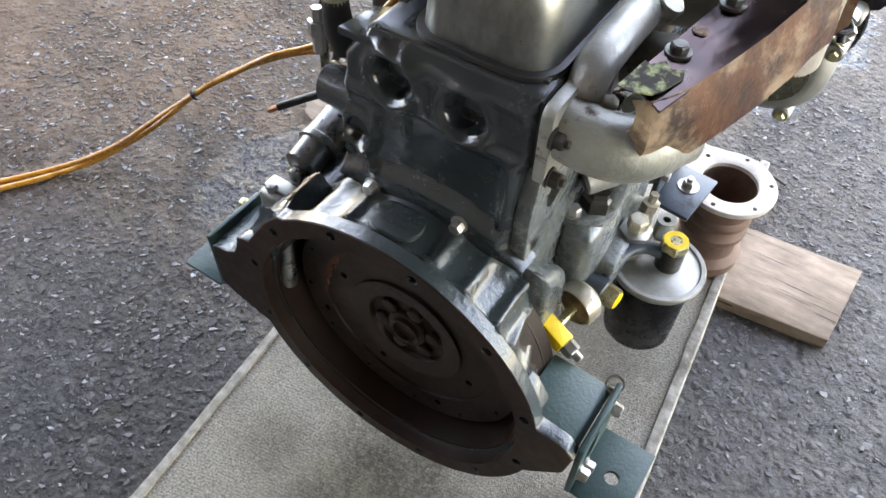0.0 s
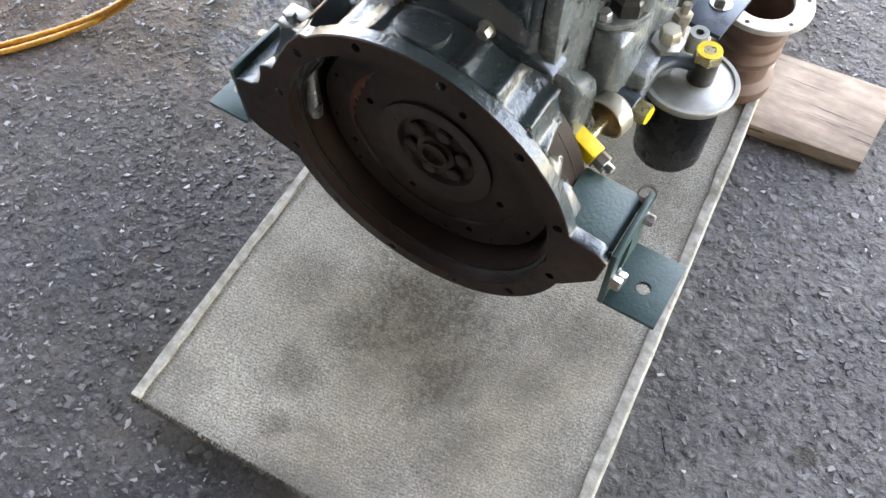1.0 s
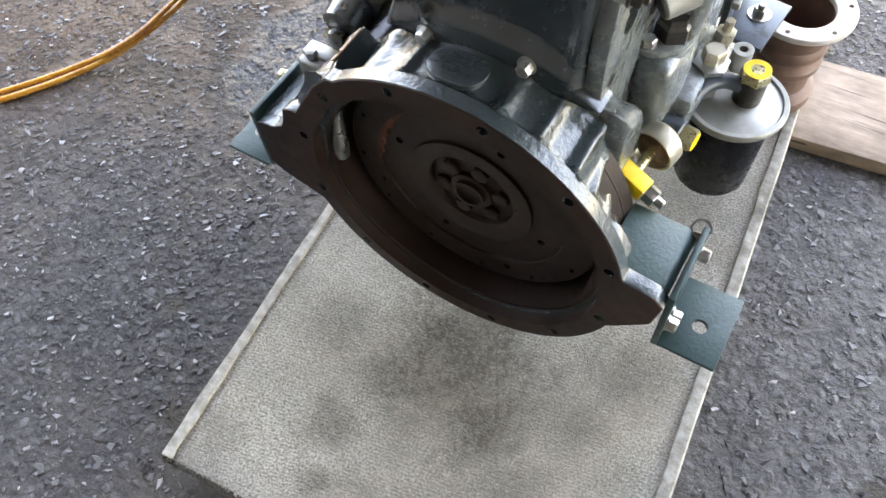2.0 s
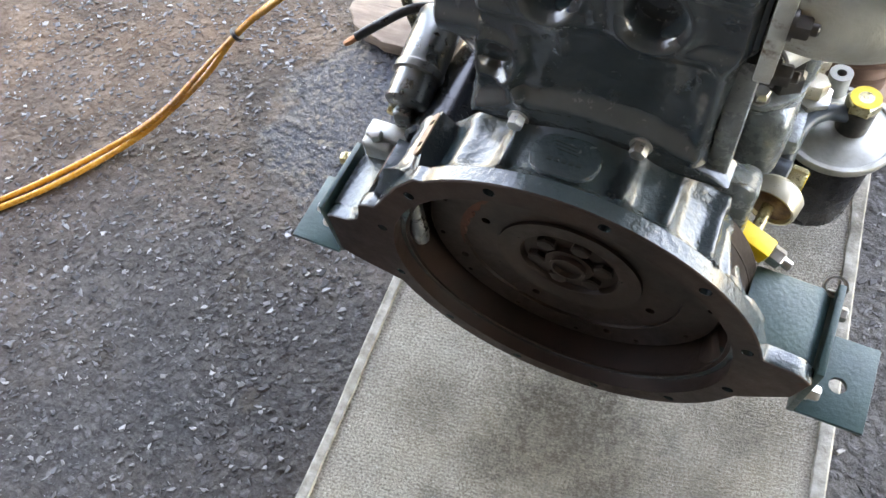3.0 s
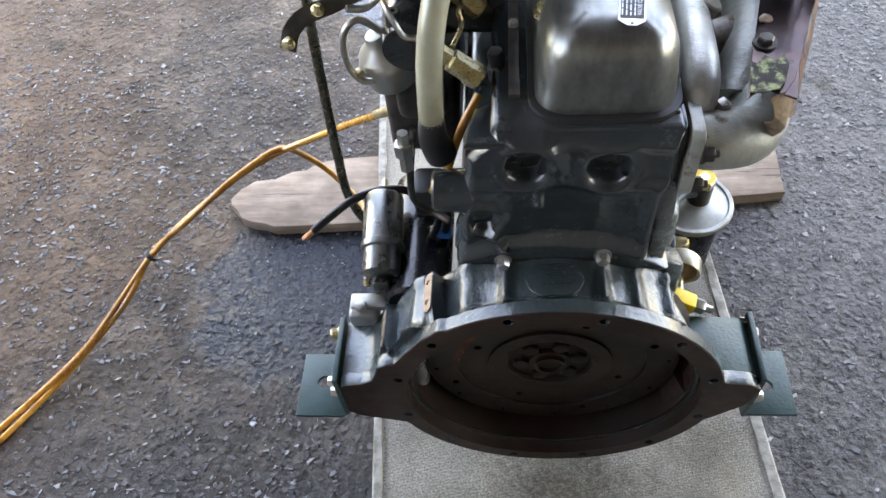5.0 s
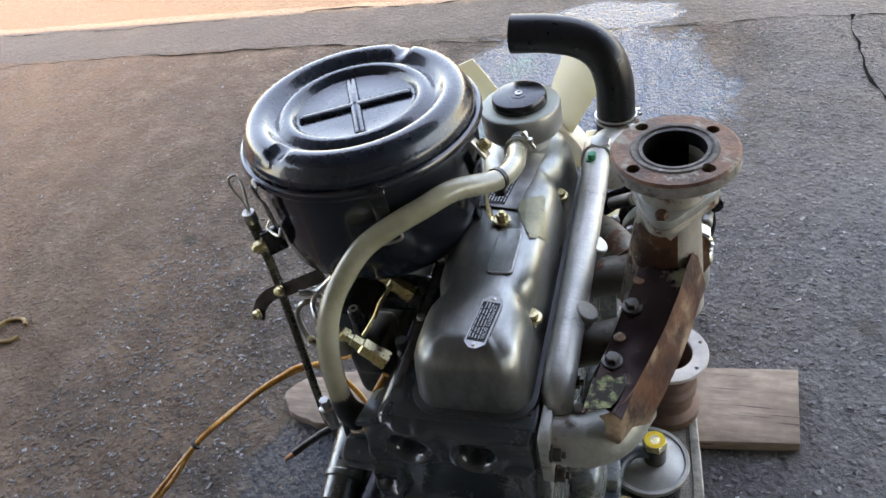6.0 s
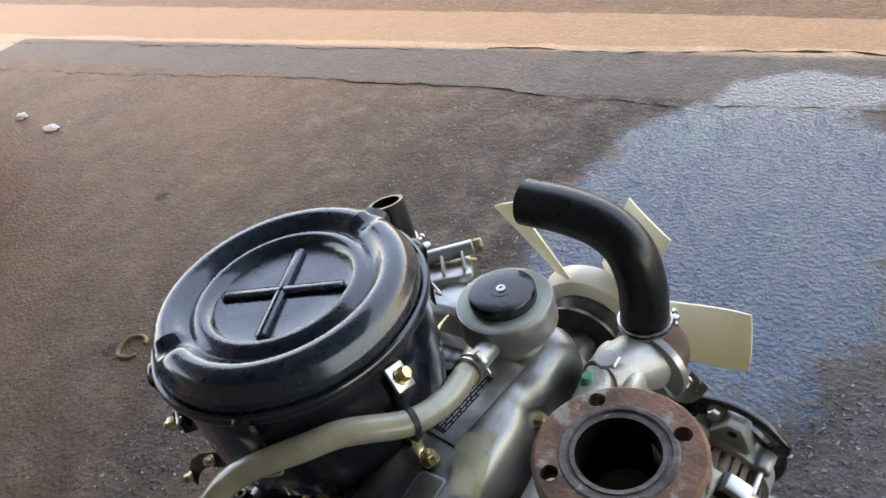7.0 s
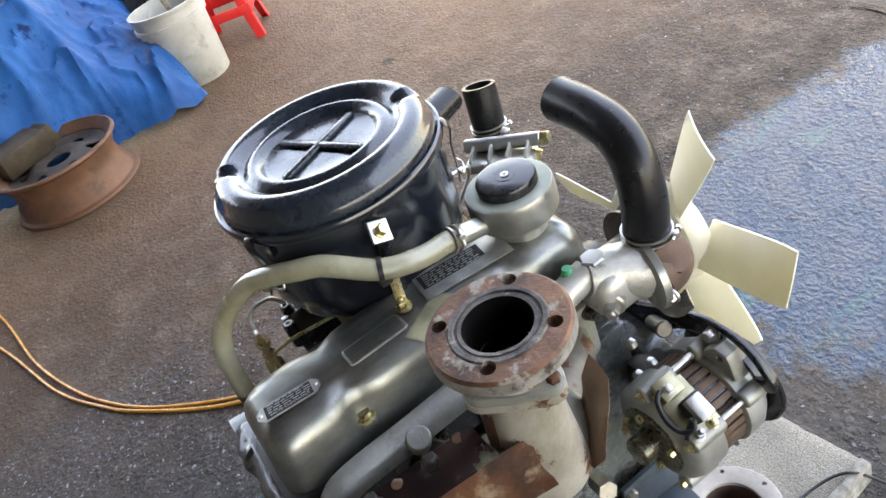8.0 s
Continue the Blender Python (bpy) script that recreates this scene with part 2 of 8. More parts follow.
def brushed_material(name, c1, c2, grime):
    """Handled bare aluminium: streaks along its length, dull oily smears and fine scratches."""
    m = bpy.data.materials.new(name)
    nt, bsdf = nodes_of(m)
    tc = nt.nodes.new("ShaderNodeTexCoord").outputs["Object"]
    mp = nt.nodes.new("ShaderNodeMapping")
    mp.inputs["Scale"].default_value = (6.0, 0.9, 3.0)
    nt.links.new(tc, mp.inputs["Vector"])
    streak = noise_tex(nt, mp.outputs[0], 9.0, 7.0, 0.7)
    col = ramp(nt, streak, [(0.32, c1), (0.66, c2)])
    smear = ramp(nt, noise_tex(nt, tc, 13.0, 6.0, 0.66), [(0.46, (0, 0, 0)), (0.70, (0.75, 0.75, 0.75))])
    col = mixc(nt, smear, col, grime)
    fleck = ramp(nt, noise_tex(nt, tc, 150.0, 3.0, 0.6), [(0.70, (0, 0, 0)), (0.76, (0.7, 0.7, 0.7))])
    col = mixc(nt, fleck, col, (0.045, 0.04, 0.03))
    nt.links.new(col, bsdf.inputs["Base Color"])
    nt.links.new(ramp(nt, noise_tex(nt, mp.outputs[0], 30.0, 6.0, 0.7), [(0.3, (0.27,) * 3), (0.72, (0.46,) * 3)]), bsdf.inputs["Roughness"])
    bsdf.inputs["Metallic"].default_value = 0.88
    bump(nt, bsdf, noise_tex(nt, tc, 55.0, 6.0, 0.65), 0.12, 0.0012)
    return m


def wood_material():
    m = bpy.data.materials.new("weathered_wood")
    nt, bsdf = nodes_of(m)
    tc = nt.nodes.new("ShaderNodeTexCoord").outputs["Object"]
    mp = nt.nodes.new("ShaderNodeMapping")
    mp.inputs["Scale"].default_value = (2.4, 13.0, 13.0)
    nt.links.new(tc, mp.inputs["Vector"])
    n = noise_tex(nt, mp.outputs[0], 5.0, 8.0, 0.65)
    col = ramp(nt, n, [(0.3, (0.15, 0.102, 0.07)), (0.5, (0.24, 0.176, 0.127)), (0.72, (0.32, 0.25, 0.19))])
    st = ramp(nt, noise_tex(nt, tc, 9.0), [(0.45, (0, 0, 0)), (0.75, (1, 1, 1))])
    col = mixc(nt, st, col, (0.11, 0.075, 0.05))
    mc = nt.nodes.new("ShaderNodeMapping")
    mc.inputs["Scale"].default_value = (0.9, 30.0, 30.0)
    mc.inputs["Rotation"].default_value = (0, 0, radians(-4.5))
    nt.links.new(tc, mc.inputs["Vector"])
    split = ramp(nt, noise_tex(nt, mc.outputs[0], 2.6, 5.0, 0.6), [(0.625, (0, 0, 0)), (0.66, (0.9, 0.9, 0.9))])
    col = mixc(nt, split, col, (0.045, 0.03, 0.02))
    nt.links.new(col, bsdf.inputs["Base Color"])
    bsdf.inputs["Roughness"].default_value = 0.8
    bump(nt, bsdf, n, 0.5, 0.002)
    return m


def carpet_material():
    m = bpy.data.materials.new("stained_carpet")
    nt, bsdf = nodes_of(m)
    tc = nt.nodes.new("ShaderNodeTexCoord").outputs["Object"]
    sep = nt.nodes.new("ShaderNodeSeparateXYZ")
    nt.links.new(tc, sep.inputs[0])
    mp = nt.nodes.new("ShaderNodeMapping")
    mp.inputs["Rotation"].default_value = (0, 0, radians(-12))
    nt.links.new(tc, mp.inputs["Vector"])
    w = nt.nodes.new("ShaderNodeTexWave")
    w.bands_direction = "Y"
    w.inputs["Scale"].default_value = 72.0
    w.inputs["Distortion"].default_value = 4.5
    w.inputs["Detail"].default_value = 4.0
    w.inputs["Detail Scale"].default_value = 2.6
    nt.links.new(mp.outputs[0], w.inputs["Vector"])
    fine = noise_tex(nt, tc, 330.0, 4.0, 0.8)
    pile = math_node(nt, "ADD", math_node(nt, "MULTIPLY", w.outputs[1], 0.06), fine)
    col = ramp(nt, pile, [(0.33, (0.080, 0.071, 0.057)), (0.54, (0.335, 0.303, 0.252)), (0.78, (0.64, 0.595, 0.515))])
    warm = ramp(nt, noise_tex(nt, tc, 6.0, 4.0), [(0.45, (0, 0, 0)), (0.75, (0.6, 0.6, 0.6))])
    col = mixc(nt, warm, col, mixc(nt, 0.45, col, (0.42, 0.33, 0.20)))
    # soaked-in stains of oil and dirt, each with its own ragged outline
    wob = math_node(nt, "MULTIPLY", math_node(nt, "SUBTRACT", noise_tex(nt, tc, 17.0, 7.0, 0.72), 0.5), 2.8)
    total = None
    for sx, sy, r, k in ((-0.063, -0.211, 0.045, 0.6), (0.044, -0.050, 0.13, 0.9), (0.103, -0.115, 0.065, 0.9), (0.203, -0.062, 0.05, 0.55), (-0.036, -0.279, 0.028, 0.65), (-0.125, -0.085, 0.06, 0.5),
                         (0.108, -0.25, 0.055, 0.4), (0.232, 0.03, 0.06, 0.6), (0.20, 0.30, 0.10, 0.5), (0.17, -0.19, 0.07, 0.6), (-0.02, -0.11, 0.07, 0.7), (-0.11, 0.10, 0.12, 0.5), (-0.19, -0.30, 0.05, 0.45), (0.02, -0.16, 0.045, 0.45), (0.03, -0.33, 0.10, 0.5), (0.285, -0.15, 0.05, 0.4)):
        dx = math_node(nt, "SUBTRACT", sep.outputs[0], sx)
        dy = math_node(nt, "SUBTRACT", sep.outputs[1], sy)
        d = math_node(nt, "DIVIDE", math_node(nt, "SQRT", math_node(nt, "ADD", math_node(nt, "MULTIPLY", dx, dx), math_node(nt, "MULTIPLY", dy, dy))), r)
        f = math_node(nt, "MULTIPLY", math_node(nt, "SUBTRACT", 1.25, math_node(nt, "ADD", d, wob), True), k, True)
        total = f if total is None else math_node(nt, "MAXIMUM", total, f)
    total = math_node(nt, "MULTIPLY", total, math_node(nt, "MULTIPLY", noise_tex(nt, tc, 150.0, 4.0, 0.75), 1.9), True)
    col = mixc(nt, total, col, mixc(nt, 0.86, col, (0.045, 0.038, 0.030)))
    grime = ramp(nt, noise_tex(nt, tc, 9.0, 6.0, 0.65), [(0.42, (0, 0, 0)), (0.72, (0.75, 0.75, 0.75))])
    col = mixc(nt, grime, col, mixc(nt, 0.7, col, (0.12, 0.11, 0.095)))
    nt.links.new(col, bsdf.inputs["Base Color"])
    bsdf.inputs["Roughness"].default_value = 0.95
    bsdf.inputs["Specular IOR Level"].default_value = 0.2
    bump(nt, bsdf, pile, 0.9, 0.004)
    return m


PITS = ((-0.50, -0.02, 0.022), (-0.63, -0.20, 0.022), (-0.74, 0.04, 0.016), (-0.38, -0.17, 0.018), (-0.27, -0.30, 0.026), (-1.17, 1.06, 0.03), (-0.92, 0.90, 0.03), (0.62, 0.86, 0.028), (0.55, 0.06, 0.02), (0.92, 1.02, 0.035), (-1.60, 0.62, 0.03), (-2.2, 1.3, 0.035))


def ground_material():
    m = bpy.data.materials.new("worn_asphalt")
    nt, bsdf = nodes_of(m)
    tc = nt.nodes.new("ShaderNodeTexCoord").outputs["Object"]
    sep = nt.nodes.new("ShaderNodeSeparateXYZ")
    nt.links.new(tc, sep.inputs[0])
    X, Y = sep.outputs[0], sep.outputs[1]
    base = ramp(nt, noise_tex(nt, tc, 3.2, 7.0, 0.65), [(0.3, (0.013, 0.0120, 0.0122)), (0.5, (0.030, 0.0273, 0.0270)), (0.72, (0.062, 0.056, 0.053))])
    # drier, dustier asphalt east of the board
    dusty = ramp(nt, math_node(nt, "ADD", X, math_node(nt, "MULTIPLY", noise_tex(nt, tc, 2.6, 6.0, 0.65), 0.5)), [(0.35, (0, 0, 0)), (0.72, (0.7, 0.7, 0.7))])
    base = mixc(nt, dusty, base, (0.095, 0.088, 0.084))
    fine = noise_tex(nt, tc, 160.0, 5.0, 0.75)
    base = mixc(nt, ramp(nt, fine, [(0.48, (0, 0, 0)), (0.72, (0.6, 0.6, 0.6))]), base, (0.14, 0.135, 0.132))
    dust = ramp(nt, noise_tex(nt, tc, 1.5, 6.0, 0.62), [(0.50, (0, 0, 0)), (0.70, (0.45, 0.45, 0.45))])
    base = mixc(nt, dust, base, (0.125, 0.108, 0.092))
    # embedded pale stones
    warp = nt.nodes.new("ShaderNodeVectorMath")
    warp.operation = "ADD"
    nv = nt.nodes.new("ShaderNodeTexNoise")
    nv.inputs["Scale"].default_value = 45.0
    nt.links.new(tc, nv.inputs["Vector"])
    sc = nt.nodes.new("ShaderNodeVectorMath")
    sc.operation = "SCALE"
    sc.inputs[3].default_value = 0.016
    nt.links.new(nv.outputs[1], sc.inputs[0])
    nt.links.new(tc, warp.inputs[0])
    nt.links.new(sc.outputs[0], warp.inputs[1])
    vo = nt.nodes.new("ShaderNodeTexVoronoi")
    vo.inputs["Scale"].default_value = 62.0
    nt.links.new(warp.outputs[0], vo.inputs["Vector"])
    hue = nt.nodes.new("ShaderNodeSeparateColor")
    nt.links.new(vo.outputs["Color"], hue.inputs[0])
    dome = math_node(nt, "MULTIPLY", math_node(nt, "SUBTRACT", 0.55, vo.outputs["Distance"], True), 1.8)
    small = math_node(nt, "LESS_THAN", vo.outputs["Distance"], 0.42)
    few = math_node(nt, "GREATER_THAN", hue.outputs[0], 0.66)
    stone = math_node(nt, "MULTIPLY", small, few)
    base = mixc(nt, math_node(nt, "MULTIPLY", stone, 0.45), base, mixc(nt, hue.outputs[1], (0.07, 0.07, 0.073), (0.19, 0.187, 0.185)))
    pits = ramp(nt, noise_tex(nt, tc, 26.0, 5.0, 0.7), [(0.52, (0, 0, 0)), (0.66, (0.8, 0.8, 0.8))])
    base = mixc(nt, pits, base, (0.022, 0.020, 0.019))
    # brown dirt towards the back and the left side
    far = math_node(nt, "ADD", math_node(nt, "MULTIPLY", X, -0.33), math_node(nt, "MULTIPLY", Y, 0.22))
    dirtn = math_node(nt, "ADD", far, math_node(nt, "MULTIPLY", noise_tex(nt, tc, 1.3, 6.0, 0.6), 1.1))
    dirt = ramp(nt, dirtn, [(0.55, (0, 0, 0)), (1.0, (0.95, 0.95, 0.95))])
    base = mixc(nt, dirt, base, ramp(nt, noise_tex(nt, tc, 7.0, 9.0, 0.8), [(0.34, (0.028, 0.021, 0.016)), (0.5, (0.075, 0.057, 0.043)), (0.68, (0.19, 0.146, 0.109))]))
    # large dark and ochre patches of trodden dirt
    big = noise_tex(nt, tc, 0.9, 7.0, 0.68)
    base = mixc(nt, math_node(nt, "MULTIPLY", dirt, ramp(nt, big, [(0.54, (0, 0, 0)), (0.66, (0.55, 0.55, 0.55))])), base, (0.18, 0.110, 0.065))
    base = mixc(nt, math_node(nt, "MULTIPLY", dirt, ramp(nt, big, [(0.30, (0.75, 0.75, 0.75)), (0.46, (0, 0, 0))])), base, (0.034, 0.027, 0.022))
    ochre = ramp(nt, math_node(nt, "MULTIPLY", X, -0.33), [(0.22, (0, 0, 0)), (0.8, (0.95, 0.95, 0.95))])
    base = mixc(nt, math_node(nt, "MULTIPLY", ochre, math_node(nt, "MULTIPLY", noise_tex(nt, tc, 2.2, 6.0, 0.7), 1.35), True), base, (0.20, 0.110, 0.061))
    # concrete strip behind the crack
    ny = math_node(nt, "ADD", Y, math_node(nt, "MULTIPLY", noise_tex(nt, tc, 1.6, 6.0, 0.7), 0.14))
    strip = math_node(nt, "MULTIPLY", math_node(nt, "GREATER_THAN", ny, 2.37), math_node(nt, "LESS_THAN", ny, 2.76))
    base = mixc(nt, math_node(nt, "MULTIPLY", strip, 0.6), base, (0.12, 0.105, 0.09))
    # sandy soil: narrow sunlit band, colour darkened farther out to stand for shade
    beyond = math_node(nt, "GREATER_THAN", ny, 2.76)
    farther = math_node(nt, "GREATER_THAN", math_node(nt, "ADD", ny, math_node(nt, "MULTIPLY", X, 0.05)), 3.02)
    sand_sun_shade = mixc(nt, farther, (0.085, 0.064, 0.047), mixc(nt, noise_tex(nt, tc, 6.0, 7.0, 0.75), (0.012, 0.009, 0.007), (0.055, 0.040, 0.029)))
    base = mixc(nt, math_node(nt, "MULTIPLY", beyond, 0.85), base, sand_sun_shade)
    # shallow worn pits
    wobble = math_node(nt, "MULTIPLY", math_node(nt, "SUBTRACT", noise_tex(nt, tc, 30.0, 5.0, 0.7), 0.5), 2.4)
    pit = None
    for px, py, pr in PITS:
        ax = math_node(nt, "SUBTRACT", X, px)
        ay = math_node(nt, "SUBTRACT", Y, py)
        dd = math_node(nt, "DIVIDE", math_node(nt, "SQRT", math_node(nt, "ADD", math_node(nt, "MULTIPLY", ax, ax), math_node(nt, "MULTIPLY", ay, ay))), pr)
        f = math_node(nt, "MULTIPLY", math_node(nt, "SUBTRACT", 1.1, math_node(nt, "ADD", dd, wobble)), 2.0, True)
        pit = f if pit is None else math_node(nt, "MAXIMUM", pit, f)
    base = mixc(nt, math_node(nt, "MULTIPLY", pit, 0.85), base, mixc(nt, noise_tex(nt, tc, 90.0, 4.0, 0.7), (0.006, 0.005, 0.004), (0.075, 0.058, 0.042)))
    # wet patches
    def blob(cx, cy, rx, ry, amp):
        dx = math_node(nt, "DIVIDE", math_node(nt, "SUBTRACT", X, cx), rx)
        dy = math_node(nt, "DIVIDE", math_node(nt, "SUBTRACT", Y, cy), ry)
        d = math_node(nt, "SQRT", math_node(nt, "ADD", math_node(nt, "MULTIPLY", dx, dx), math_node(nt, "MULTIPLY", dy, dy)))
        return math_node(nt, "ADD", d, math_node(nt, "MULTIPLY", math_node(nt, "SUBTRACT", noise_tex(nt, tc, 3.5, 7.0, 0.65), 0.5), amp))
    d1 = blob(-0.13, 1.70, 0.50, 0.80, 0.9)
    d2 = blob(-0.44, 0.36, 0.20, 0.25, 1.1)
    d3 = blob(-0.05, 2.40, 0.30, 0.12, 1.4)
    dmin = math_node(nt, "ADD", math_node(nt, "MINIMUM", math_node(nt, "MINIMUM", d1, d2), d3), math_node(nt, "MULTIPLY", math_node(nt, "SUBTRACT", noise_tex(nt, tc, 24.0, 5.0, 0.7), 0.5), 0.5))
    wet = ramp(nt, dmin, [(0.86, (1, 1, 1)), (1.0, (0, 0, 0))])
    # blue sky reflection put into the wet patches' colour, with teal streaks
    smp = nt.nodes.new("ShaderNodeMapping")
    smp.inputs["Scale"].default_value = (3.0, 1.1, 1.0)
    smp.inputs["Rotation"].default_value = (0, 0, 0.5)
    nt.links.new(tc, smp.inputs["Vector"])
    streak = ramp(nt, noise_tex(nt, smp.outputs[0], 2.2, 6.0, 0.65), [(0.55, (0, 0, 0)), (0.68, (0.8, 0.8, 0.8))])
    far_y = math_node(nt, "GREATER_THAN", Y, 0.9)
    pool_sky = mixc(nt, far_y, (0.012, 0.018, 0.028), mixc(nt, streak, (0.030, 0.072, 0.128), (0.030, 0.130, 0.140)))
    base = mixc(nt, math_node(nt, "MULTIPLY", wet, 0.85), base, pool_sky)
    sp = nt.nodes.new("ShaderNodeMix")
    nt.links.new(wet, sp.inputs[0])
    nt.links.new(math_node(nt, "SUBTRACT", 0.28, math_node(nt, "MULTIPLY", dirt, 0.22)), sp.inputs[2])
    sp.inputs[3].default_value = 0.24
    nt.links.new(sp.outputs[0], bsdf.inputs["Specular IOR Level"])
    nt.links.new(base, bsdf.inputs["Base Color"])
    rough = ramp(nt, noise_tex(nt, tc, 60.0, 5.0, 0.7), [(0.35, (0.42,) * 3), (0.7, (0.75,) * 3)])
    rm = nt.nodes.new("ShaderNodeMix")
    nt.links.new(math_node(nt, "MULTIPLY", wet, 0.92), rm.inputs[0])
    nt.links.new(rough, rm.inputs[2])
    rm.inputs[3].default_value = 0.07
    nt.links.new(rm.outputs[0], bsdf.inputs["Roughness"])
    h = math_node(nt, "ADD", math_node(nt, "MULTIPLY", fine, 0.5), math_node(nt, "MULTIPLY", noise_tex(nt, tc, 42.0, 4.0, 0.6), 1.2))
    h = math_node(nt, "ADD", h, math_node(nt, "MULTIPLY", math_node(nt, "MULTIPLY", dome, hue.outputs[2]), 0.9))
    h = math_node(nt, "ADD", h, math_node(nt, "MULTIPLY", math_node(nt, "MULTIPLY", noise_tex(nt, tc, 75.0, 3.0, 0.5), wet), 1.6))
    h = math_node(nt, "MULTIPLY", h, math_node(nt, "SUBTRACT", 1.0, math_node(nt, "MULTIPLY", wet, 0.35)))
    h = math_node(nt, "ADD", h, math_node(nt, "MULTIPLY", noise_tex(nt, tc, 17.0, 3.0, 0.55), math_node(nt, "SUBTRACT", 1.1, wet)))
    bump(nt, bsdf, h, 0.95, 0.008)
    return m


HEM = material("pale_hem", (0.20, 0.185, 0.155), (0.38, 0.355, 0.305), 60, (0.85, 0.95), 0.0, (300, 0.6, 0.002), 0.0, ((0.13, 0.118, 0.095), 14, 0.52, 0.16), 0.2)
FRAY = material("dirty_threads", (0.045, 0.042, 0.036), (0.12, 0.11, 0.09), 60, (0.85, 0.95), 0.0, None, 0.0, None, 0.2)
COVERALU = brushed_material("grey_cover_aluminium", (0.17, 0.176, 0.165), (0.285, 0.293, 0.277), (0.12, 0.121, 0.106))
WOOD = wood_material()
CARPET = carpet_material()
GROUND = ground_material()


# ---- mesh helpers ----
def basis(axis):
    """Two unit vectors across an axis."""
    a = Vector(axis).normalized()
    u = a.cross(Vector((0, 0, 1)) if abs(a.z) < 0.9 else Vector((1, 0, 0))).normalized()
    return a, u, a.cross(u)


def rings(bm, loops, closed_ends=(True, True), cyclic=False):
    """Skin a list of equal vertex loops."""
    vs = [[bm.verts.new(p) for p in lp] for lp in loops]
    n = len(vs[0])
    pairs = list(zip(vs, vs[1:])) + ([(vs[-1], vs[0])] if cyclic else [])
    for a, b in pairs:
        for i in range(n):
            bm.faces.new((a[i], a[(i + 1) % n], b[(i + 1) % n], b[i]))
    if not cyclic:
        if closed_ends[0]:
            bm.faces.new(list(reversed(vs[0])))
        if closed_ends[1]:
            bm.faces.new(vs[-1])
    return vs


def lathe(bm, origin, axis, profile, seg=40, closed=False):
    """Turn (radius, height) pairs about an axis; closed: the profile is a closed ring."""
    o = Vector(origin)
    a, u, v = basis(axis)
    loops = []
    for r, h in profile:
        r = max(r, 1e-5)
        loops.append([o + a * h + (u * math.cos(2 * math.pi * i / seg) + v * math.sin(2 * math.pi * i / seg)) * r for i in range(seg)])
    rings(bm, loops, cyclic=closed)
    return bm


def cyl(bm, p, q, r, r2=None, seg=24, bev=0.0):
    p, q = Vector(p), Vector(q)
    h = (q - p).length
    r2 = r if r2 is None else r2
    if bev:
        prof = [(r - bev, 0), (r, bev), (r2, h - bev), (r2 - bev, h)]
    else:
        prof = [(r, 0), (r2, h)]
    return lathe(bm, p, q - p, prof, seg)


def smooth_path(pts, per=8):
    pts = [Vector(p) for p in pts]
    if len(pts) < 3:
        return pts
    out = []
    ext = [pts[0] * 2 - pts[1]] + pts + [pts[-1] * 2 - pts[-2]]
    for i in range(1, len(ext) - 2):
        p0, p1, p2, p3 = ext[i - 1:i + 3]
        for k in range(per):
            t = k / per
            out.append(0.5 * ((2 * p1) + (p2 - p0) * t + (2 * p0 - 5 * p1 + 4 * p2 - p3) * t * t + (3 * p1 - p0 - 3 * p2 + p3) * t ** 3))
    out.append(pts[-1])
    return out


def tube(bm, pts, r, seg=14, per=8, hollow=0.0, flat=1.0):
    """A round tube through points; hollow: the inner radius of open ends; r may be a list over the points."""
    path = smooth_path(pts, per)
    n = len(path)
    rs = [r] * n if isinstance(r, (int, float)) else [float(np.interp(i / (n - 1), np.linspace(0, 1, len(r)), r)) for i in range(n)]
    t0 = (path[1] - path[0]).normalized()
    _, u, v = basis(t0)
    loops, inner = [], []
    for i, p in enumerate(path):
        t = (path[min(i + 1, n - 1)] - path[max(i - 1, 0)]).normalized()
        u = (u - t * u.dot(t)).normalized()
        v = t.cross(u)
        ring = [(u * math.cos(2 * math.pi * k / seg) + v * math.sin(2 * math.pi * k / seg) * flat) for k in range(seg)]
        loops.append([p + c * rs[i] for c in ring])
        inner.append([p + c * hollow for c in ring])
    if hollow:
        rings(bm, loops + inner[::-1], cyclic=True)
    else:
        rings(bm, loops)
    return bm


def box(bm, c, s, bev=0.0, seg=2, m=None):
    """A block with rounded edges: centre, sizes, and a turn m about its centre."""
    r = bmesh.ops.create_cube(bm, size=1.0)
    vs = r["verts"]
    mm = Matrix.Translation(c) @ (m or Matrix.Identity(4)) @ Matrix.Diagonal((*s, 1))
    bmesh.ops.transform(bm, matrix=mm, verts=vs)
    if bev:
        es = list({e for w in vs for e in w.link_edges})
        bmesh.ops.bevel(bm, geom=es, offset=bev, segments=seg, affect="EDGES", profile=0.5)
    return bm


def soften(bm, cuts=3, rounds=8):
    """Round a rough block off into a cast shape."""
    bmesh.ops.triangulate(bm, faces=bm.faces[:])
    bmesh.ops.subdivide_edges(bm, edges=bm.edges[:], cuts=cuts, use_grid_fill=True)
    for _ in range(rounds):
        bmesh.ops.smooth_vert(bm, verts=bm.verts[:], factor=0.5, use_axis_x=True, use_axis_y=True, use_axis_z=True)
    return bm


def turned(rx=0, ry=0, rz=0):
    return pose(0, 0, 0, rx, ry, rz)


